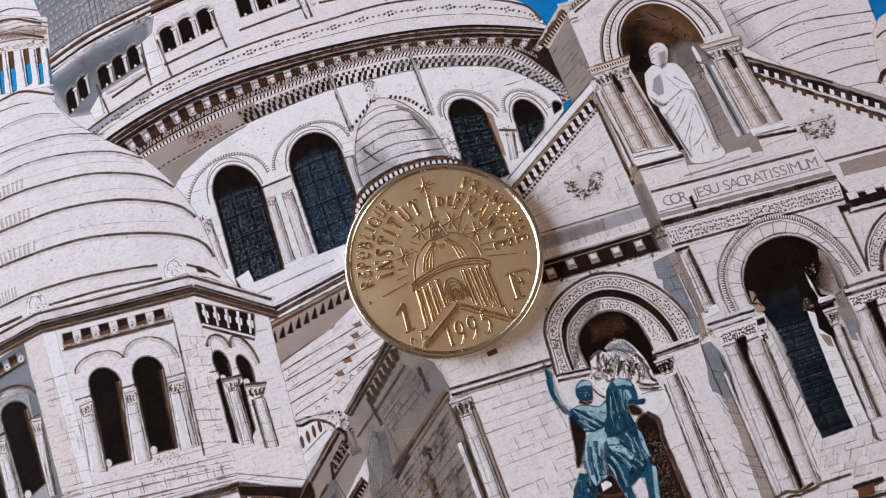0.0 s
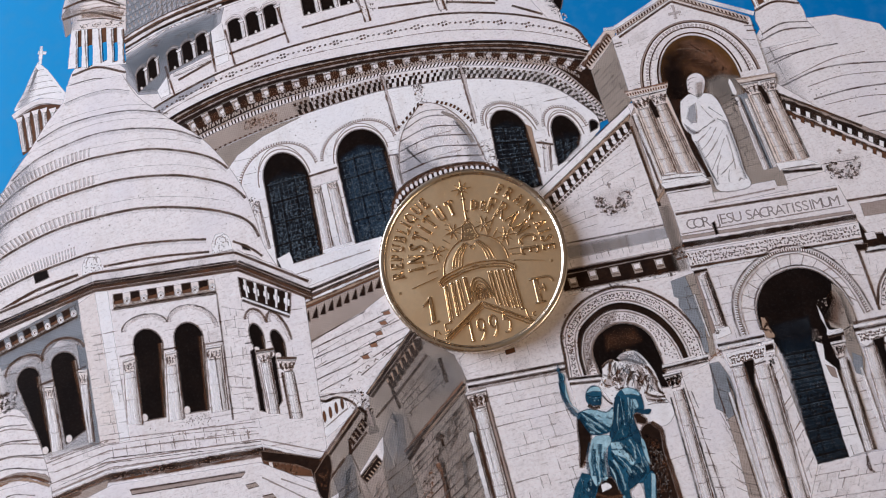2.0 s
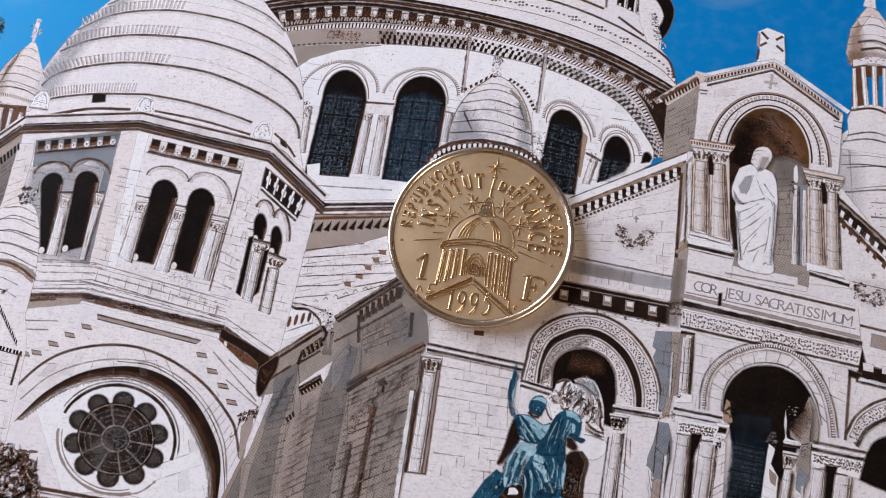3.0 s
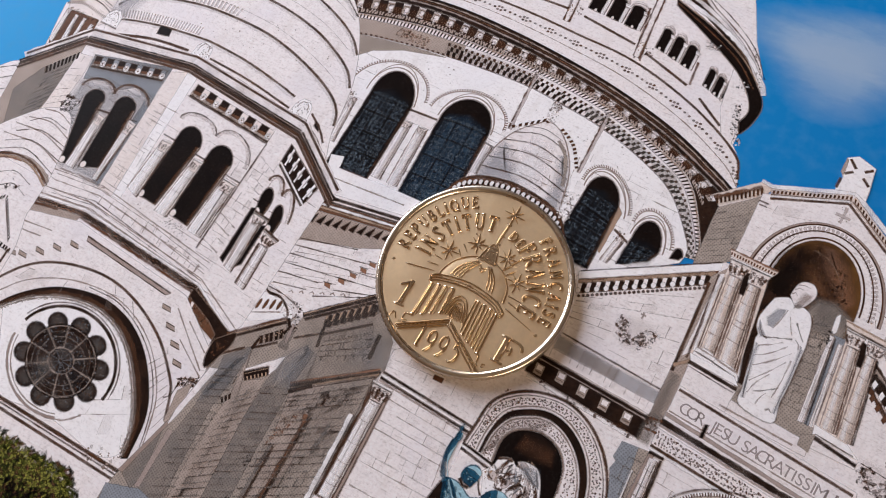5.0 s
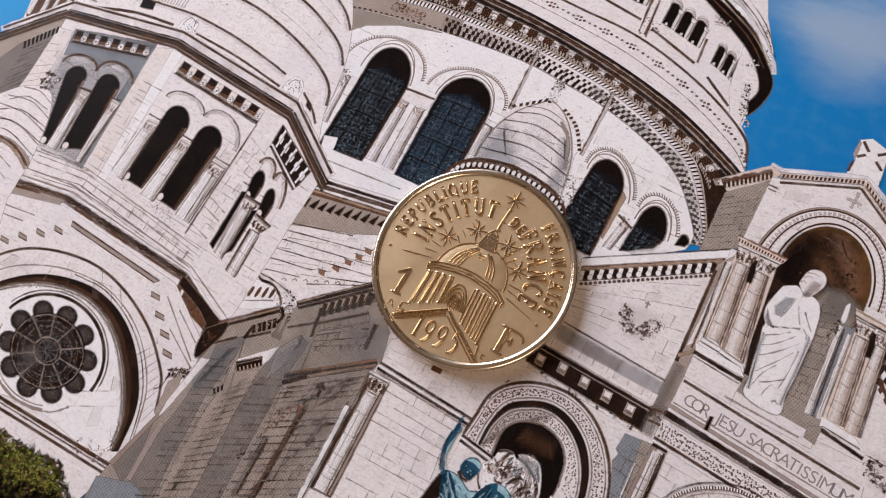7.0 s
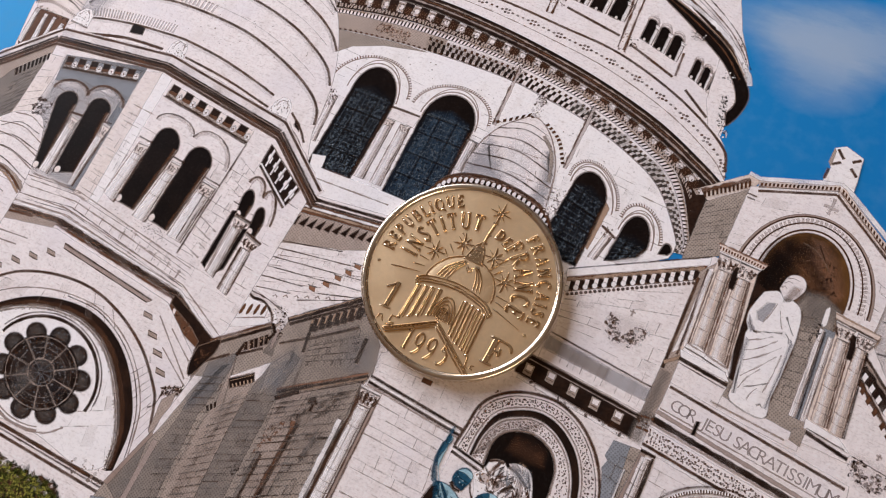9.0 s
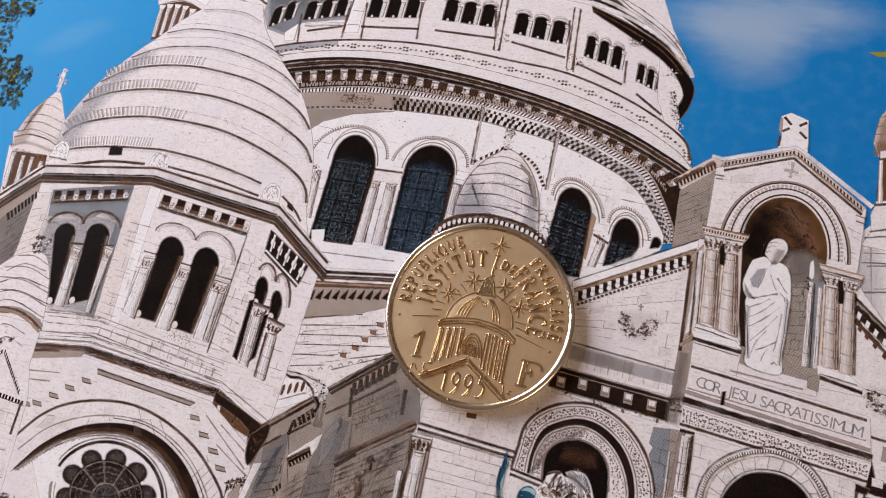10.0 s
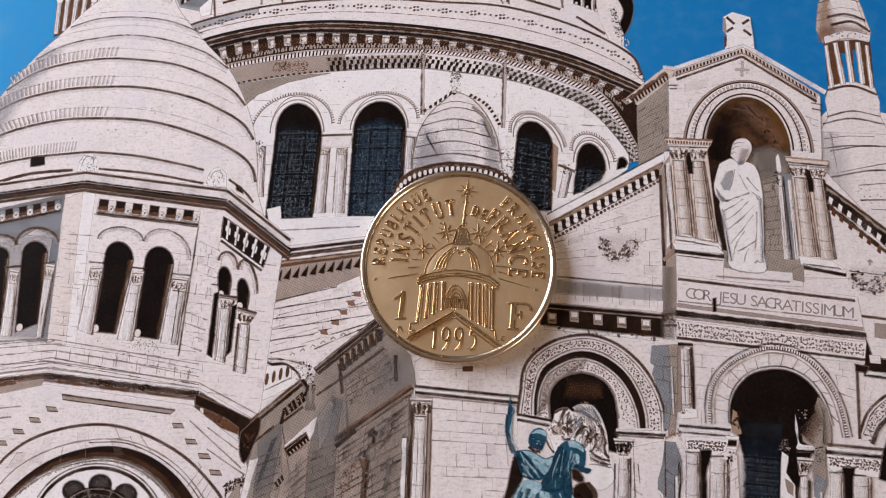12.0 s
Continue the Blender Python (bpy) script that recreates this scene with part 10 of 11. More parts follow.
    d.stroke(TEAL_PALE, flow((6.37, -18.15), (6.14, -19.46), (6.31, -20.68), (6.90, -21.73)), 0.2, 0.6)
    d._lay(TEAL, [oval((6.2, -17.3), (6.6, -17.4), (6.25, -16.75), 10)], 0.12, 0.95)
    d.stroke(TEAL_PALE, flow((6.3, -17.7), (6.5, -17.2), (6.4, -16.8)), 0.14, 0.6, 0.2)
    d.stroke(TEAL_DARK, flow((5.95, -17.7), (5.95, -17.1), (6.1, -16.7)), 0.16, 0.6, 0.2)
    d.stroke(TEAL, flow((6.19, -15.72), (6.13, -16.64), (6.09, -17.69)), 0.3, 0.6, 0.15)
    d.stroke(FAINT, flow((5.52, -20.60), (5.71, -22.28), (5.79, -23.56)), 0.1, 0.6, 0.2)
    # spur and scattered pale and dark strokes of the print
    d.specks(LINE, (4.90, -28.22), (5.83, -28.48), (6.11, -27.60), (5.42, -27.33), 9, 0.09)
    d.specks(TEAL_DARK, (7.69, -30.20), (10.98, -31.07), (13.27, -25.31), (10.58, -24.01), 110, 0.1)
    for a, b, c, w in (((12.16, -21.66), (11.83, -23.37), (11.68, -24.68), 0.14), ((13.05, -21.79), (12.70, -23.03), (12.46, -24.54), 0.14), ((11.68, -22.16), (10.97, -23.94), (10.73, -25.20), 0.12), ((11.56, -26.43), (11.79, -27.42), (11.55, -28.66), 0.2), ((9.02, -28.10), (9.38, -29.56), (9.29, -31.71), 0.24), ((9.69, -27.92), (10.32, -29.05), (10.55, -30.03), 0.16), ((8.38, -28.73), (8.62, -29.70), (8.52, -31.40), 0.14), ((12.17, -27.13), (12.22, -28.48), (12.08, -29.75), 0.16), ((8.84, -32.17), (8.80, -33.23), (8.50, -34.82), 0.2)):
        d.stroke(TEAL_PALE, flow(a, b, c), w, 0.7, 0.25)
    for a, b, c, w in (((12.36, -21.74), (11.98, -23.66), (11.79, -24.95), 0.16), ((9.08, -27.23), (9.32, -28.21), (9.95, -29.35), 0.2), ((10.61, -26.95), (11.04, -28.01), (11.08, -28.92), 0.2), ((8.88, -29.14), (9.03, -30.30), (8.93, -31.99), 0.18), ((13.35, -22.14), (13.49, -23.12), (13.60, -23.62), 0.16)):
        d.stroke(TEAL_DARK, flow(a, b, c), w, 0.7, 0.15)
    # broken light on the bronze
    for bl, br, tr, tl, n, lean in (
        ((11.0, -25.0), (12.8, -25.2), (13.8, -21.4), (12.0, -21.2), 26, (-0.3, -0.9)), ((8.8, -31.0), (12.4, -30.4), (12.8, -26.4), (9.4, -26.6), 44, (0.35, -0.8)),
        ((6.2, -29.6), (7.8, -29.6), (9.0, -25.6), (7.2, -25.6), 26, (-0.25, -1.0)), ((7.2, -24.6), (9.6, -24.8), (10.4, -22.8), (7.2, -22.2), 18, (0.6, -0.5)), ((3.0, -33.0), (5.4, -32.0), (6.0, -29.4), (4.6, -29.2), 14, (-0.3, -0.8))):
        for k in range(n):
            u = rng.random()
            p = lerp(lerp(bl, br, u), lerp(tl, tr, u), rng.random())
            q = p + V2(lean) * rng.uniform(0.4, 1.2) + (rng.uniform(-0.15, 0.15), rng.uniform(-0.15, 0.15))
            d.stroke((TEAL_PALE, TEAL_DARK, TEAL)[k % 3], flow(p, lerp(p, q, 0.5) + (rng.uniform(-0.12, 0.12), 0), q), rng.uniform(0.1, 0.28), 0.6, 0.2, rng.uniform(0.45, 0.85))
    d.specks(TEAL_PALE, (3.30, -31.50), (4.95, -32.15), (5.93, -29.51), (4.76, -29.04), 20, 0.09)
    d.specks(TEAL_DARK, (2.61, -32.51), (4.45, -33.23), (5.93, -29.51), (4.76, -29.04), 40, 0.12)
    d.done()


def foliage():
    west = Drawing("printed_foliage", postcard, "green tree leaves over the blue sky")
    for c, r, n in (((-83.95, 36.10), 3.2, 110), ((-79.82, 37.40), 2.6, 60), ((-79.60, 25.30), 2.8, 90), ((-76.37, 24.21), 2.0, 40), ((-76.38, 20.98), 1.8, 40), ((-85.37, 30.71), 5.5, 180), ((-84.36, 19.75), 6, 160)):
        c = V2(c)
        box4 = (c + (-r, -r), c + (r, -r * 0.8), c + (r, r), c + (-r, r * 0.8))
        west.specks(LEAF_DARK, *box4, n, 0.34, 1.8)
        west.specks(LEAF, *box4, n // 2, 0.3, 1.8)
        west.specks(LEAF_PALE, *box4, n // 6, 0.18, 1.6)
    west.done()
    low = Drawing("printed_bush", postcard, "green and brown leafy bush below the wall")
    low.fill(LEAF_DARK, flow((-54.67, -43.32), (-45.93, -41.69), (-42.13, -42.02), (-37.39, -42.55), (-32.97, -42.82), (-30.59, -44.38), (-26.38, -46.28), (-44.65, -55.42)))
    low.specks(LEAF_DARK, (-39.08, -52.64), (-26.38, -46.28), (-33.46, -40.98), (-46.55, -40.90), 700, 0.26, 2.2)
    low.specks(BROWN, (-39.08, -52.64), (-26.98, -46.58), (-33.77, -41.13), (-46.55, -40.90), 320, 0.22, 2.2)
    low.specks(LEAF, (-42.17, -48.73), (-29.99, -44.07), (-34.08, -41.28), (-46.34, -41.16), 420, 0.22, 1.8)
    low.specks(LEAF_PALE, (-42.06, -46.80), (-31.26, -44.03), (-34.14, -41.66), (-45.58, -41.28), 380, 0.17, 1.6)
    low.specks(BLACK, (-37.86, -52.02), (-28.17, -47.18), (-32.23, -43.83), (-40.59, -45.17), 260, 0.24, 1.5)
    low.specks(LEAF_DARK, (-59.69, -41.42), (-49.37, -39.99), (-52.62, -34.31), (-62.80, -32.13), 420, 0.24, 2.4)
    low.specks(BROWN, (-59.47, -42.06), (-48.81, -40.58), (-52.82, -33.64), (-63.03, -31.45), 320, 0.2, 2.6)
    low.specks(BLACK, (-59.47, -42.06), (-49.91, -40.73), (-55.28, -33.27), (-62.57, -32.82), 160, 0.22, 2.0)
    low.specks(RUST, (-60.34, -39.48), (-49.56, -39.35), (-53.57, -33.74), (-62.80, -32.13), 110, 0.14, 2.2)
    low.done()


printed_sky()
far_dome()
east_lantern()
palm_tips()
great_dome()
small_turret()
nave_roof()
west_tower()
gable_front()
portal_arches()
rider()
rose_wall()
front_turret()
shaded_chapel()
foliage()


# ---- the coin ----
coin = tagged(new("coin"), "worn gold-coloured one franc coin of 1995 lying on the postcard", "coin")
TOP = float(STACK[180:240, 120:180].max()) * LIFT + 0.002
coin.matrix_world = pose(0.0, -0.1 * MM, TOP * MM, 0, 0, -4.8)
FIELD, RIM = 1.46, 1.72


def lathe(name, profile, n, material, wave=None, label=""):
    """A ring-shaped body from a profile of radius and height; wave: the radius added by turns at the edge."""
    bm = bmesh.new()
    rings = []
    for r, z, w in profile:
        ring = []
        for k in range(n):
            rr = r + (wave(k) if w and wave else 0)
            ring.append(bm.verts.new((rr * MM * math.cos(2 * math.pi * k / n), rr * MM * math.sin(2 * math.pi * k / n), z * MM)))
        rings.append(ring)
    for a, b in zip(rings, rings[1:]):
        for k in range(n):
            bm.faces.new((a[k], a[(k + 1) % n], b[(k + 1) % n], b[k]))
    if profile[0][0] < 3:
        bm.faces.new(rings[0][::-1])
    if profile[-1][0] < 3:
        bm.faces.new(rings[-1])
    for f in bm.faces:
        f.smooth = True
    return mesh_object(name, bm, material, coin, label)


lathe("edge", [(2, 0, 0), (11.6, 0, 0), (11.86, 0.1, 0), (11.92, 0.2, 1), (11.92, RIM - 0.24, 1), (11.86, RIM - 0.12, 0)], 360, BRASS_EDGE, lambda k: 0.06 if k % 3 else -0.03, "finely reeded outer edge")
lathe("rim", [(11.86, RIM - 0.12, 0), (11.80, RIM - 0.05, 0), (11.71, RIM - 0.01, 0), (11.60, RIM + 0.01, 0), (11.48, RIM + 0.01, 0), (11.38, RIM - 0.01, 0), (11.30, RIM - 0.06, 0), (11.22, RIM - 0.17, 0), (11.16, FIELD - 0.01, 0), (11.08, FIELD, 0)], 180, BRASS_EDGE, None, "raised polished rim")
lathe("field", [(11.08, FIELD, 0), (9.0, FIELD - 0.005, 0), (5.0, FIELD - 0.01, 0), (2.0, FIELD - 0.01, 0)], 120, BRASS, None, "flat satin face of the coin")


def relief(name, outline, base, height, slope=0.06, label="", parent=None):
    """A raised patch with sloping sides; outline counter-clockwise or clockwise in millimetres on the coin's face."""
    q = [V2(p) for p in outline]
    if sum(q[i - 1][0] * q[i][1] - q[i][0] * q[i - 1][1] for i in range(len(q))) < 0:
        q = q[::-1]
    bm = bmesh.new()
    c = sum(q) / len(q)
    low = [bm.verts.new((p[0] * MM, p[1] * MM, base * MM)) for p in q]
    high = []
    for i, p in enumerate(q):
        d = q[(i + 1) % len(q)] - q[i - 1]
        d = V2((-d[1], d[0])) / (np.hypot(*d) + 1e-9)
        high.append(bm.verts.new(((p[0] + d[0] * slope) * MM, (p[1] + d[1] * slope) * MM, (base + height) * MM)))
    for i in range(len(q)):
        j = (i + 1) % len(q)
        bm.faces.new((low[i], low[j], high[j], high[i]))
    bm.faces.new(high)
    return mesh_object(name, bm, BRASS_RELIEF, parent or coin, label)


def ridge_into(bm, curve, wide, height, base, taper=False, flat=0.3):
    """A raised line along a curve with sloping flanks and a narrow flat back."""
    q = even(curve, max(2, int(length(curve) / 0.3)))
    d = np.gradient(q, axis=0)
    d /= np.hypot(d[:, 0], d[:, 1])[:, None] + 1e-9
    side = np.c_[-d[:, 1], d[:, 0]]
    wide, height = wide * 1.12, height * 1.15
    rows = []
    for i, p in enumerate(q):
        t = (1 - 0.7 * i / (len(q) - 1)) if taper else 1
        ends = 0.0 if i in (0, len(q) - 1) else 1.0
        row = []
        for s, h in ((-1, 0), (-flat, 1), (flat, 1), (1, 0)):
            c = p + side[i] * s * wide / 2 * t
            row.append(bm.verts.new((c[0] * MM, c[1] * MM, (base + h * height * (0.55 + 0.45 * ends)) * MM)))
        rows.append(row)
    for a, b in zip(rows, rows[1:]):
        for k in range(3):
            bm.faces.new((a[k], b[k], b[k + 1], a[k + 1]))
    bm.faces.new(rows[0])
    bm.faces.new(rows[-1][::-1])


def ridge(name, curve, wide, height, base=FIELD - 0.02, parent=None, taper=False, flat=0.3):
    bm = bmesh.new()
    ridge_into(bm, curve, wide, height, base, taper, flat)
    bmesh.ops.recalc_face_normals(bm, faces=bm.faces)
    return mesh_object(name, bm, BRASS_RELIEF, parent or coin)


def half_bowl(x, y0, y1, out, n=8):
    """The round side of a letter: from its top to its foot, swelling to the right."""
    c, r = (y0 + y1) / 2, (y0 - y1) / 2
    return [(x + out * math.sin(math.pi * k / n), c + r * math.cos(math.pi * k / n)) for k in range(n + 1)]


def ring_part(cx, cy, rx, ry, a, b, n=12):
    return [(cx + rx * math.cos(radians(a + (b - a) * k / n)), cy + ry * math.sin(radians(a + (b - a) * k / n))) for k in range(n + 1)]


def foot(x, y, w=0.12):
    return ([(x - w, y), (x + w, y)], 0)


# capitals with serifs: width, then lines in a box one high, each heavy (1) or fine (0)
CAPITALS = {
    "I": (0.3, ([(0.15, 0), (0.15, 1)], 1), foot(0.15, 0.02), foot(0.15, 0.98)),
    "R": (0.72, ([(0.14, 0), (0.14, 1)], 1), foot(0.14, 0.02), (([(0.05, 0.98), (0.3, 0.98)] + half_bowl(0.3, 0.98, 0.5, 0.24) + [(0.16, 0.5)]), 0), ([(0.34, 0.5), (0.66, 0.02)], 1)),
    "P": (0.62, ([(0.14, 0), (0.14, 1)], 1), foot(0.14, 0.02), (([(0.05, 0.98), (0.3, 0.98)] + half_bowl(0.3, 0.98, 0.46, 0.26) + [(0.16, 0.46)]), 0)),
    "B": (0.64, ([(0.14, 0), (0.14, 1)], 1), (([(0.05, 0.98), (0.3, 0.98)] + half_bowl(0.3, 0.98, 0.54, 0.2) + [(0.16, 0.53)]), 0), (([(0.16, 0.53), (0.32, 0.53)] + half_bowl(0.32, 0.53, 0.02, 0.26) + [(0.05, 0.02)]), 0)),
    "E": (0.58, ([(0.14, 0), (0.14, 1)], 1), ([(0.04, 0.98), (0.5, 0.98), (0.52, 0.8)], 0), ([(0.14, 0.52), (0.4, 0.52)], 0), ([(0.4, 0.42), (0.4, 0.62)], 0), ([(0.04, 0.02), (0.52, 0.02), (0.56, 0.2)], 0)),
    "F": (0.58, ([(0.16, 0), (0.16, 1)], 1), foot(0.16, 0.02, 0.14), ([(0.04, 0.98), (0.52, 0.98), (0.56, 0.76)], 0), ([(0.16, 0.52), (0.42, 0.52)], 0), ([(0.42, 0.4), (0.42, 0.64)], 0)),
    "L": (0.56, ([(0.14, 0), (0.14, 1)], 1), foot(0.14, 0.98), ([(0.04, 0.02), (0.5, 0.02), (0.54, 0.22)], 0)),
    "U": (0.72, ([(0.14, 1), (0.14, 0.3)], 1), (ring_part(0.36, 0.3, 0.22, 0.29, 180, 360), 0), ([(0.58, 0.3), (0.58, 1)], 0), foot(0.14, 0.98), foot(0.58, 0.98)),
    "Q": (0.78, (ring_part(0.38, 0.5, 0.31, 0.49, 80, 260), 1), (ring_part(0.38, 0.5, 0.31, 0.49, -100, 80), 0), ([(0.42, 0.12), (0.74, -0.16)], 0)),
    "O": (0.76, (ring_part(0.38, 0.5, 0.31, 0.49, 0, 360, 20), 0)),
    "C": (0.66, (ring_part(0.38, 0.5, 0.31, 0.48, 52, 308, 16), 1), ([(0.58, 0.98), (0.58, 0.76)], 0)),
    "\u00c7": (0.66, (ring_part(0.38, 0.5, 0.31, 0.48, 52, 308, 16), 1), ([(0.58, 0.98), (0.58, 0.76)], 0), ([(0.4, 0.0), (0.48, -0.16), (0.3, -0.24)], 0)),
    "S": (0.52, ([(0.44, 0.8), (0.4, 0.94), (0.24, 0.99), (0.08, 0.88), (0.1, 0.68), (0.26, 0.54), (0.42, 0.4), (0.46, 0.2), (0.34, 0.04), (0.18, 0.01), (0.06, 0.12), (0.05, 0.24)], 0.6)),
    "T": (0.66, ([(0.33, 0), (0.33, 1)], 1), foot(0.33, 0.02), ([(0.05, 0.78), (0.05, 0.98), (0.61, 0.98), (0.61, 0.78)], 0)),
    "N": (0.76, ([(0.14, 0), (0.14, 1)], 0), ([(0.14, 0.98), (0.62, 0.02)], 1), ([(0.62, 0), (0.62, 1)], 0), foot(0.14, 0.02), foot(0.62, 0.98), foot(0.1, 0.98, 0.08)),
    "A": (0.74, ([(0.12, 0), (0.36, 1)], 0), ([(0.36, 1), (0.62, 0)], 1), ([(0.2, 0.36), (0.53, 0.36)], 0), foot(0.12, 0.02, 0.1), foot(0.62, 0.02)),
    "D": (0.72, ([(0.14, 0), (0.14, 1)], 1), (([(0.04, 0.98), (0.24, 0.98)] + half_bowl(0.24, 0.98, 0.02, 0.42) + [(0.04, 0.02)]), 0)),
    "1": (0.4, ([(0.24, 0), (0.24, 1)], 1), foot(0.24, 0.02, 0.15), ([(0.24, 0.98), (0.06, 0.78)], 0)),
    "9": (0.62, (ring_part(0.3, 0.7, 0.22, 0.28, 0, 360, 18), 0.5), ([(0.52, 0.7), (0.46, 0.3), (0.3, 0.08), (0.16, 0.0)], 0.7)),
    "5": (0.6, ([(0.5, 0.98), (0.18, 0.96), (0.14, 0.58)], 0.4), ([(0.14, 0.58), (0.32, 0.64), (0.48, 0.5), (0.5, 0.28), (0.38, 0.06), (0.2, -0.02), (0.08, 0.06)], 0.7)),
}


def coin_letter(ch, p, high, turn, narrow=1.0, heavy=0.27, fine=0.17, name="letter", lift=0.2):
    """One struck capital: p is the middle of its foot, high its height."""
    wide, *lines = CAPITALS[ch]
    c, s = math.cos(radians(turn)), math.sin(radians(turn))
    bm = bmesh.new()
    for line, weight in lines:
        pts = [((x - wide / 2) * high * narrow, y * high) for x, y in line]
        pts = [V2((p[0] + x * c - y * s, p[1] + x * s + y * c)) for x, y in pts]
        ridge_into(bm, pts, fine + (heavy - fine) * weight, lift, FIELD - 0.02)
    bmesh.ops.recalc_face_normals(bm, faces=bm.faces)
    return mesh_object(name, bm, BRASS_RELIEF, coin)


def arc_text(text, radius, start_deg, end_deg, high, narrow=1.0, heavy=0.36, fine=0.24):
    wide = [CAPITALS[ch][0] + 0.14 for ch in text]
    mids = [sum(wide[:k]) + wide[k] / 2 for k in range(len(text))]
    for ch, m in zip(text, mids):
        s = (m - mids[0]) / (mids[-1] - mids[0])
        a = radians(start_deg + (end_deg - start_deg) * s)
        coin_letter(ch, (radius * math.cos(a), radius * math.sin(a)), high, math.degrees(a) - 90, narrow, heavy, fine)


arc_text("REPUBLIQUE", 8.95, 182, 119.5, 1.46, 1.0, 0.32, 0.22)
arc_text("FRAN\u00c7AISE", 8.95, 57.5, -3.5, 1.46, 1.0, 0.32, 0.22)
arc_text("INSTITUT", 6.2, 180, 102, 2.02, 0.86)
arc_text("DE", 6.35, 77, 67.5, 1.3, 0.95, 0.3, 0.22)
arc_text("FRANCE", 6.2, 59.5, -4, 2.15, 0.86)
for p in ((-9.84, -2.63), (9.55, -2.44)):
    relief("dot", oval(p, V2(p) + (0.2, 0), V2(p) + (0, 0.2), 10), FIELD - 0.02, 0.12, 0.07)


# the value: a slanted one and a serifed capital, both broad and flat-backed
def stroke_letter(name, strokes, wide):
    bm = bmesh.new()
    for s, w in zip(strokes, wide):
        ridge_into(bm, s, w, 0.15, FIELD - 0.02, flat=0.6)
    bmesh.ops.recalc_face_normals(bm, faces=bm.faces)
    mesh_object(name, bm, BRASS_RELIEF, coin)


stroke_letter("digit_one", ([(-6.23, -3.86), (-6.26, -5.57), (-6.30, -7.15)], [(-6.17, -3.86), (-6.85, -4.55), (-7.35, -4.95)], [(-6.98, -7.24), (-5.62, -7.10)]), (0.5, 0.27, 0.24))
stroke_letter("letter_f", ([(7.06, -4.27), (7.06, -7.24)], [(6.26, -4.26), (8.59, -4.22), (9.0, -4.5), (9.16, -5.02)], [(7.02, -5.63), (7.94, -5.55)], [(7.94, -5.1), (8.0, -6.02)], [(6.40, -7.35), (7.84, -7.31)]), (0.62, 0.3, 0.24, 0.24, 0.26))
for ch, p in zip("1995", ((-2.05, -10.25), (-0.64, -10.33), (0.89, -10.20), (2.54, -9.94))):
    coin_letter(ch, V2(p) - (0, 0.15), 2.75, 0.0, 0.72, 0.34, 0.2, "digit", 0.14)
for strokes in (((-6.5, -8.85), (-6.35, -8.05), (-5.95, -8.15), (-6.05, -8.42), (-5.65, -8.8)), ((5.15, -7.95), (5.25, -8.75), (5.6, -8.9)), ((6.25, -8.3), (5.9, -8.35), (5.85, -8.75), (6.25, -8.8))):
    ridge("mint_mark", strokes, 0.16, 0.1)


def star(c, r, rays, wide=0.24, turn=0.0):
    root = new("star")
    root.parent = coin
    c = V2(c)
    for k in range(rays):
        a = 2 * math.pi * k / rays + turn
        d = V2((math.cos(a), math.sin(a)))
        ridge("ray", [c + d * 0.05 * r, c + d * r * (1.0 if k % 2 == 0 else 0.8)], wide, 0.13, parent=root, taper=True)


star((0.36, 9.27), 1.35, 8, 0.26, radians(90))
for p, turn in (((-4.42, 1.58), 0.12), ((-1.78, 3.92), 0.3), ((2.24, 4.05), 0.2), ((4.67, 1.94), 0.05)):
    star(p, 1.3, 8, 0.24, turn)
for a, b in (((-8.26, -2.38), (-4.74, -1.56)), ((5.04, -1.39), (8.80, -2.22)), ((-5.98, -0.94), (-4.61, -0.70)), ((-3.24, 3.10), (-2.33, 2.30)), ((3.11, 3.54), (2.25, 2.20)), ((4.60, 0.11), (6.30, 0.09)), ((-5.75, 0.21), (-4.49, 0.16)), ((-2.6, 5.0), (-1.9, 4.7)), ((3.75, 4.75), (2.75, 3.1)), ((3.83, 3.16), (3.08, 2.11)), ((4.92, -0.57), (6.56, -0.86)), ((-3.44, 2.23), (-2.66, 1.42))):
    ridge("light_ray", [a, b], 0.17, 0.11, taper=True)

# the domed building in relief: finial, lantern, cupola, columned drum and the gable before it
ridge("stem", [(0.39, 8.00), (0.26, 6.23), (0.25, 4.64)], 0.26, 0.12)
for y in (7.85, 6.2, 5.1):
    ridge("stem_ring", [(0.32 - 0.3 + 0.08 * (7.85 - y) * 0.1, y), (0.32 + 0.36, y + 0.03)], 0.2, 0.13)
relief("lantern", [(-0.72, 2.27), (-0.47, 3.66), (-0.13, 4.50), (0.64, 4.57), (0.95, 3.77), (1.38, 2.44)], FIELD - 0.02, 0.08)
for a, b, w in (((-0.85, 2.37), (-0.47, 4.17), 0.16), ((-0.47, 4.37), (0.09, 4.98), 0.16), ((0.09, 4.98), (0.71, 4.46), 0.16), ((0.78, 4.26), (1.29, 2.52), 0.16), ((-0.62, 3.0), (1.05, 3.09), 0.12), ((-0.56, 3.87), (0.86, 3.96), 0.15), ((-0.5, 4.3), (0.78, 4.36), 0.18), ((-1.0, 2.36), (1.48, 2.5), 0.22), ((-0.32, 3.07), (-0.2, 3.89), 0.14), ((0.1, 3.07), (0.14, 3.89), 0.14), ((0.55, 3.11), (0.48, 3.93), 0.14), ((-0.5, 2.4), (-0.42, 3.0), 0.14), ((0.2, 2.4), (0.2, 3.0), 0.14), ((0.9, 2.4), (0.85, 3.0), 0.14)):
    ridge("lantern_line", [a, b], w, 0.14)


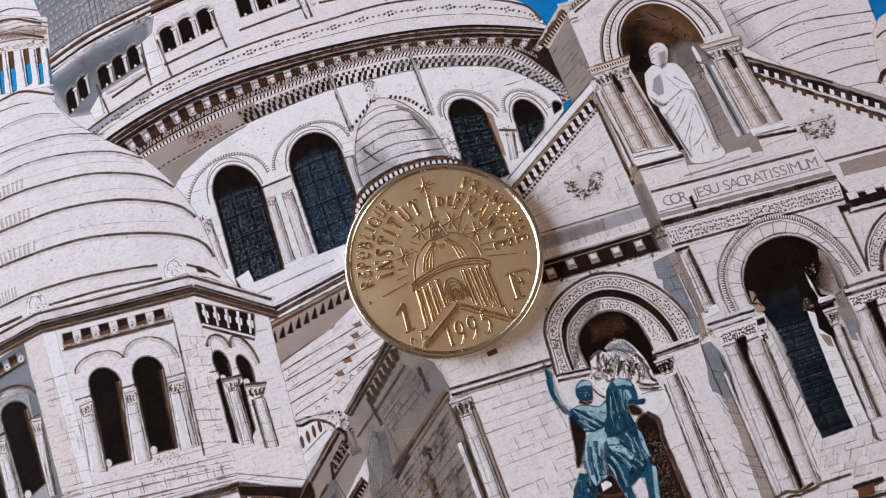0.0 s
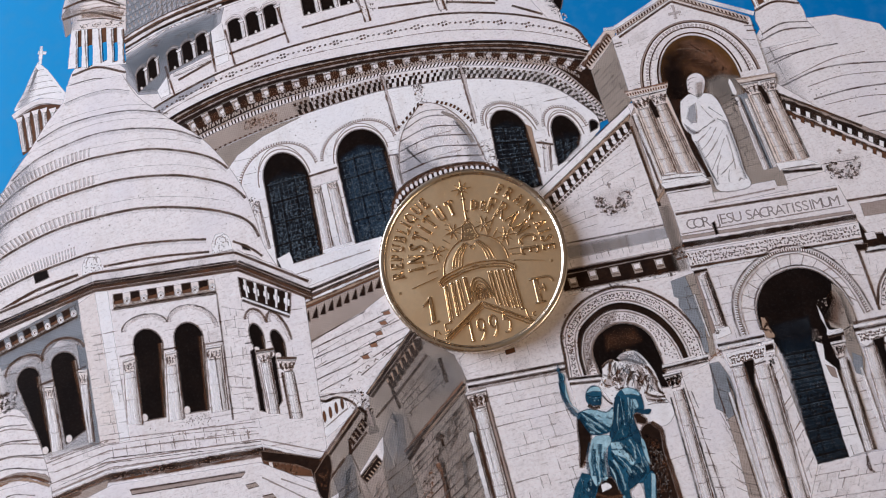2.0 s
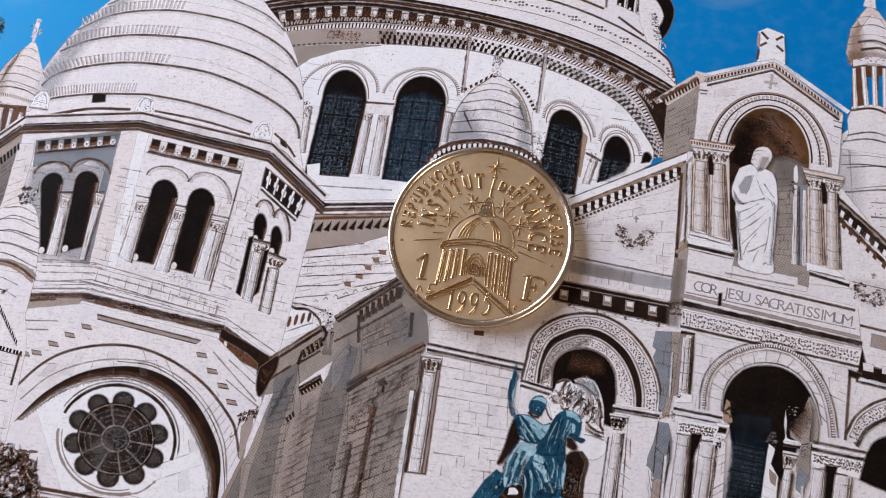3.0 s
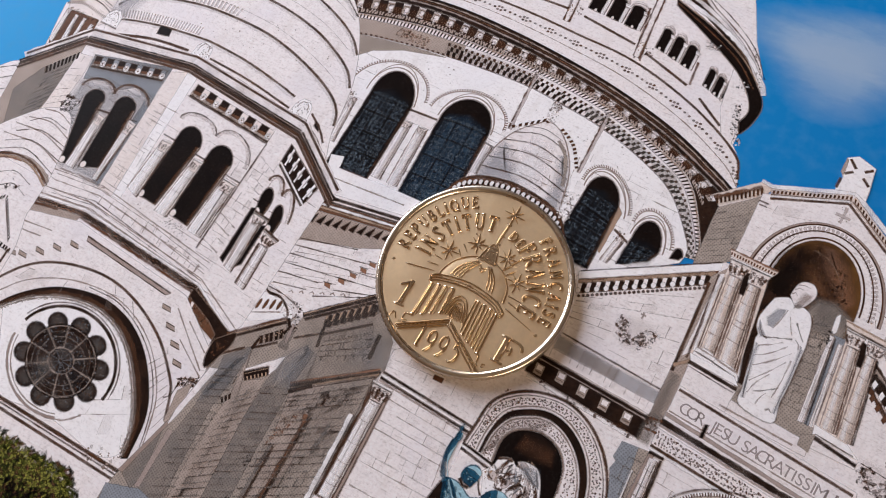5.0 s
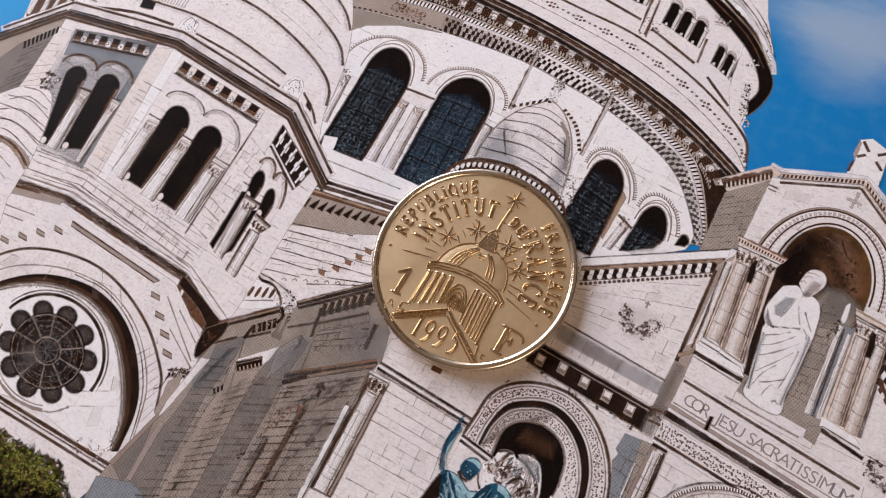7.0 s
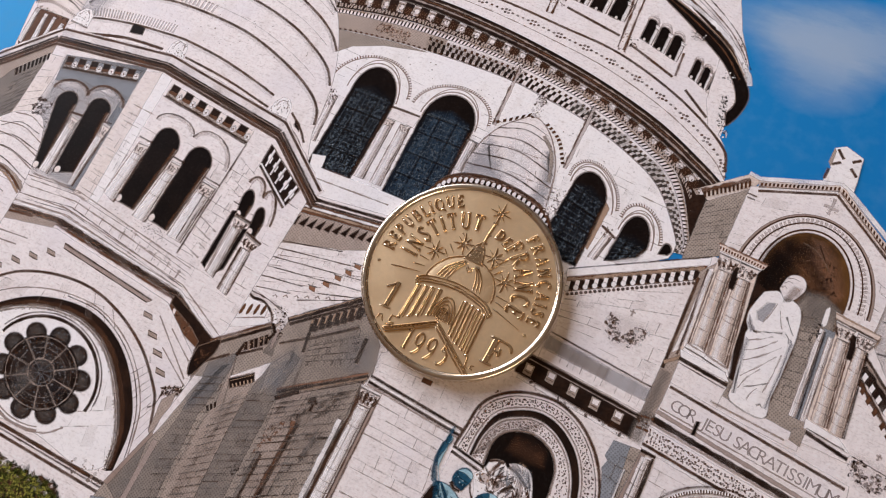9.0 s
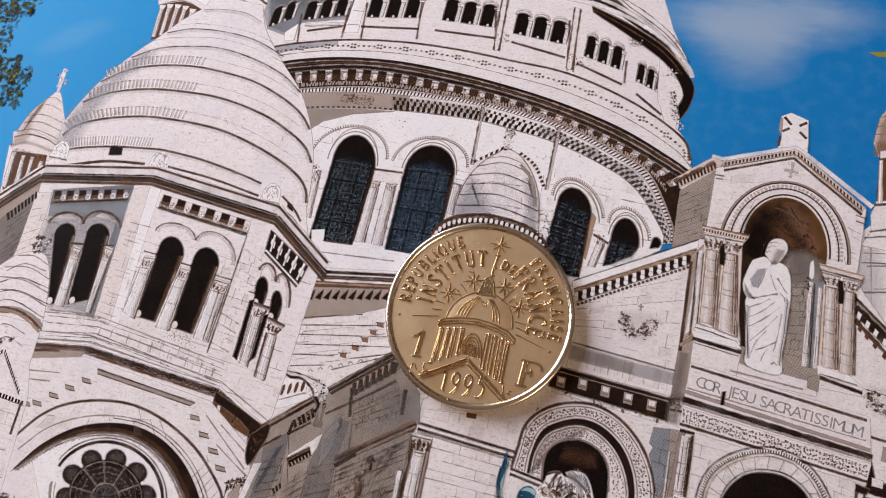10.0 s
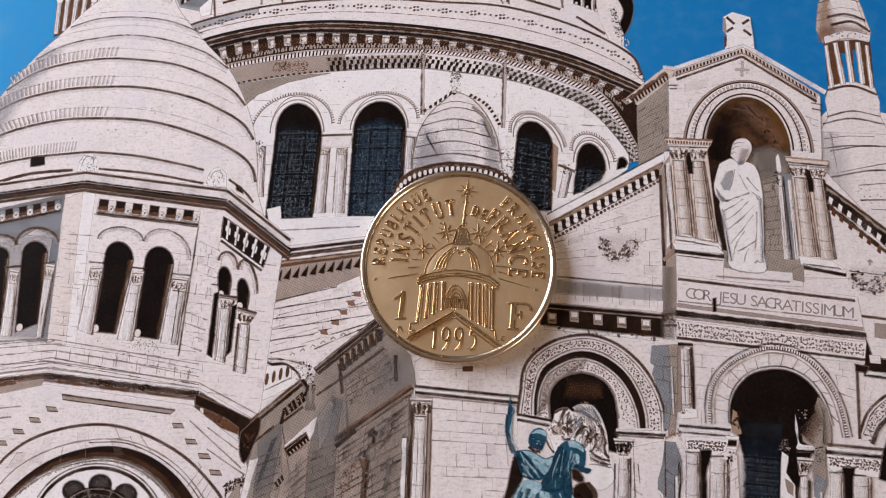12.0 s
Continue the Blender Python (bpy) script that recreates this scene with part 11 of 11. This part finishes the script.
def cupola():
    """A gently swelling shell, highest along its middle."""
    bm = bmesh.new()
    arch = bow((-3.95, -1.78), (0.27, 2.77), (4.41, -1.02), 28)
    rows = []
    for k, h in ((1.0, 0.0), (0.94, 0.06), (0.75, 0.085), (0.45, 0.1), (0.1, 0.1)):
        rows.append([bm.verts.new(((0.15 + (p[0] - 0.15) * k) * MM, (-1.4 + (p[1] + 1.4) * k) * MM, (FIELD - 0.02 + h) * MM)) for p in arch])
    for a, b in zip(rows, rows[1:]):
        for i in range(len(arch) - 1):
            f = bm.faces.new((a[i], b[i], b[i + 1], a[i + 1]))
            f.smooth = True
    bmesh.ops.recalc_face_normals(bm, faces=bm.faces)
    for f in bm.faces:
        if f.normal.z < 0:
            f.normal_flip()
    mesh_object("cupola", bm, BRASS, coin, "smooth ribbed cupola")


cupola()
ridge("cupola_edge", bow((-3.95, -1.78), (0.26, 2.84), (4.41, -1.02)), 0.16, 0.12)
for a, m, b in (((-2.75, -0.97), (-2.1, 0.72), (-0.70, 2.1)), ((-2.35, -0.93), (-1.75, 0.70), (-0.52, 2.14)), ((-1.9, -0.9), (-1.42, 0.66), (-0.34, 2.12)), ((-1.5, -0.88), (-1.1, 0.62), (-0.2, 2.05)), ((1.9, -0.62), (1.5, 0.9), (0.75, 2.1)), ((2.3, -0.62), (1.85, 0.9), (0.95, 2.15)), ((2.72, -0.64), (2.22, 0.9), (1.15, 2.15)), ((-0.1, 1.47), (0.27, 1.02), (0.68, 1.52)), ((-0.1, 1.75), (0.27, 1.4), (0.68, 1.78))):
    ridge("rib", flow(a, m, b), 0.17, 0.1, FIELD + 0.05)
ENTABLATURE = ((-4.78, -2.28), (-3.66, -1.56), (-0.05, -0.77), (3.50, -1.15), (5.10, -2.06))
for drop, w, h, tuck in ((0.0, 0.24, 0.2, 0.0), (-0.38, 0.13, 0.14, 0.1), (-0.7, 0.18, 0.16, 0.3)):
    ridge("entablature_line", flow(*[(x * (1 - tuck * 0.12), y + drop) for x, y in ENTABLATURE]), w, h)
for p in even(flow(*[(x * 0.98, y - 0.3) for x, y in ENTABLATURE]), 34):
    ridge("dentil", [p, p + V2((0.01, -0.2))], 0.1, 0.13)
for top, low in (((-4.78, -2.28), (-4.4, -2.9)), ((5.10, -2.06), (4.87, -2.7))):
    ridge("entablature_end", [top, low], 0.18, 0.16)
for top, low, w in (
    ((-4.17, -2.95), (-4.27, -7.43), 0.26), ((-3.82, -2.85), (-3.87, -7.26), 0.14), ((-3.28, -2.70), (-3.28, -6.93), 0.26), ((-2.95, -2.60), (-2.93, -6.72), 0.12), ((-2.5, -2.50), (-2.42, -6.35), 0.24),
    ((-2.15, -2.40), (-2.02, -6.12), 0.12), ((-1.62, -2.30), (-1.42, -5.77), 0.22), ((-1.3, -2.25), (-1.16, -5.6), 0.12), ((1.52, -2.15), (1.80, -6.40), 0.12), ((1.86, -2.18), (2.2, -6.65), 0.22), ((2.37, -2.2), (2.72, -6.95), 0.12),
    ((2.75, -2.22), (3.12, -7.08), 0.24), ((3.25, -2.27), (3.62, -7.28), 0.12), ((3.62, -2.3), (3.98, -7.40), 0.26), ((4.12, -2.4), (4.42, -7.54), 0.14), ((4.48, -2.5), (4.78, -7.67), 0.26)):
    ridge("column", [top, low], w, 0.15 if w > 0.2 else 0.1, FIELD - 0.02)
    if w > 0.2:
        ridge("capital", [V2(top) + (-0.2, -0.05), V2(top) + (0.2, -0.05)], 0.22, 0.17, FIELD - 0.02)
        ridge("column_base", [V2(low) + (-0.2, 0.05), V2(low) + (0.2, 0.05)], 0.16, 0.15, FIELD - 0.02)
for a, m, b, w in (((-1.08, -5.64), (-0.02, -2.62), (1.59, -5.57), 0.2), ((-0.78, -5.52), (0.04, -3.05), (1.28, -5.48), 0.12), ((-0.5, -5.45), (0.1, -3.5), (1.0, -5.44), 0.16), ((-0.3, -5.40), (0.13, -3.95), (0.8, -5.43), 0.1)):
    ridge("door_arch", bow(a, m, b), w, 0.14, FIELD - 0.02)
ridge("door_transom", [(-1.0, -4.3), (1.5, -4.25)], 0.12, 0.13)
for k in range(5):
    ridge("door_bar", [lerp((-0.25, -5.6), (0.78, -5.6), k / 4), lerp((-0.18, -4.0), (0.62, -3.98), k / 4)], 0.1, 0.1)
for y in (-4.65, -5.0, -5.35):
    ridge("door_bar", [(-0.36, y), (0.85, y + 0.02)], 0.09, 0.1)
for a, b in (((-5.04, -7.63), (-4.05, -7.56)), ((-5.06, -8.47), (-4.34, -8.41)), ((-5.0, -7.61), (-5.05, -8.46)), ((-5.3, -8.9), (-4.3, -8.6)), ((4.5, -7.69), (5.18, -7.71)), ((5.1, -7.74), (5.18, -8.48))):
    ridge("plinth_line", [a, b], 0.16, 0.13)
for a, m, b, w in (((-5.31, -9.44), (0.04, -5.76), (5.95, -9.46), 0.26), ((-5.15, -9.62), (0.09, -6.08), (5.78, -9.66), 0.1), ((-4.87, -9.74), (0.09, -6.42), (5.58, -9.88), 0.2)):
    ridge("pediment_edge", [a, m], w, 0.17)
    ridge("pediment_edge", [m, b], w, 0.17)
for a, b, side in (((-4.3, -8.98), (-0.1, -6.02), -1), ((0.35, -6.1), (5.3, -9.3), 1)):
    for k in range(11):
        p = lerp(a, b, k / 10)
        relief("pediment_block", oval(p, p + V2((0.11, -0.06 * side)), p + V2((0.05, 0.11)), 8), FIELD - 0.02, 0.14, 0.04)
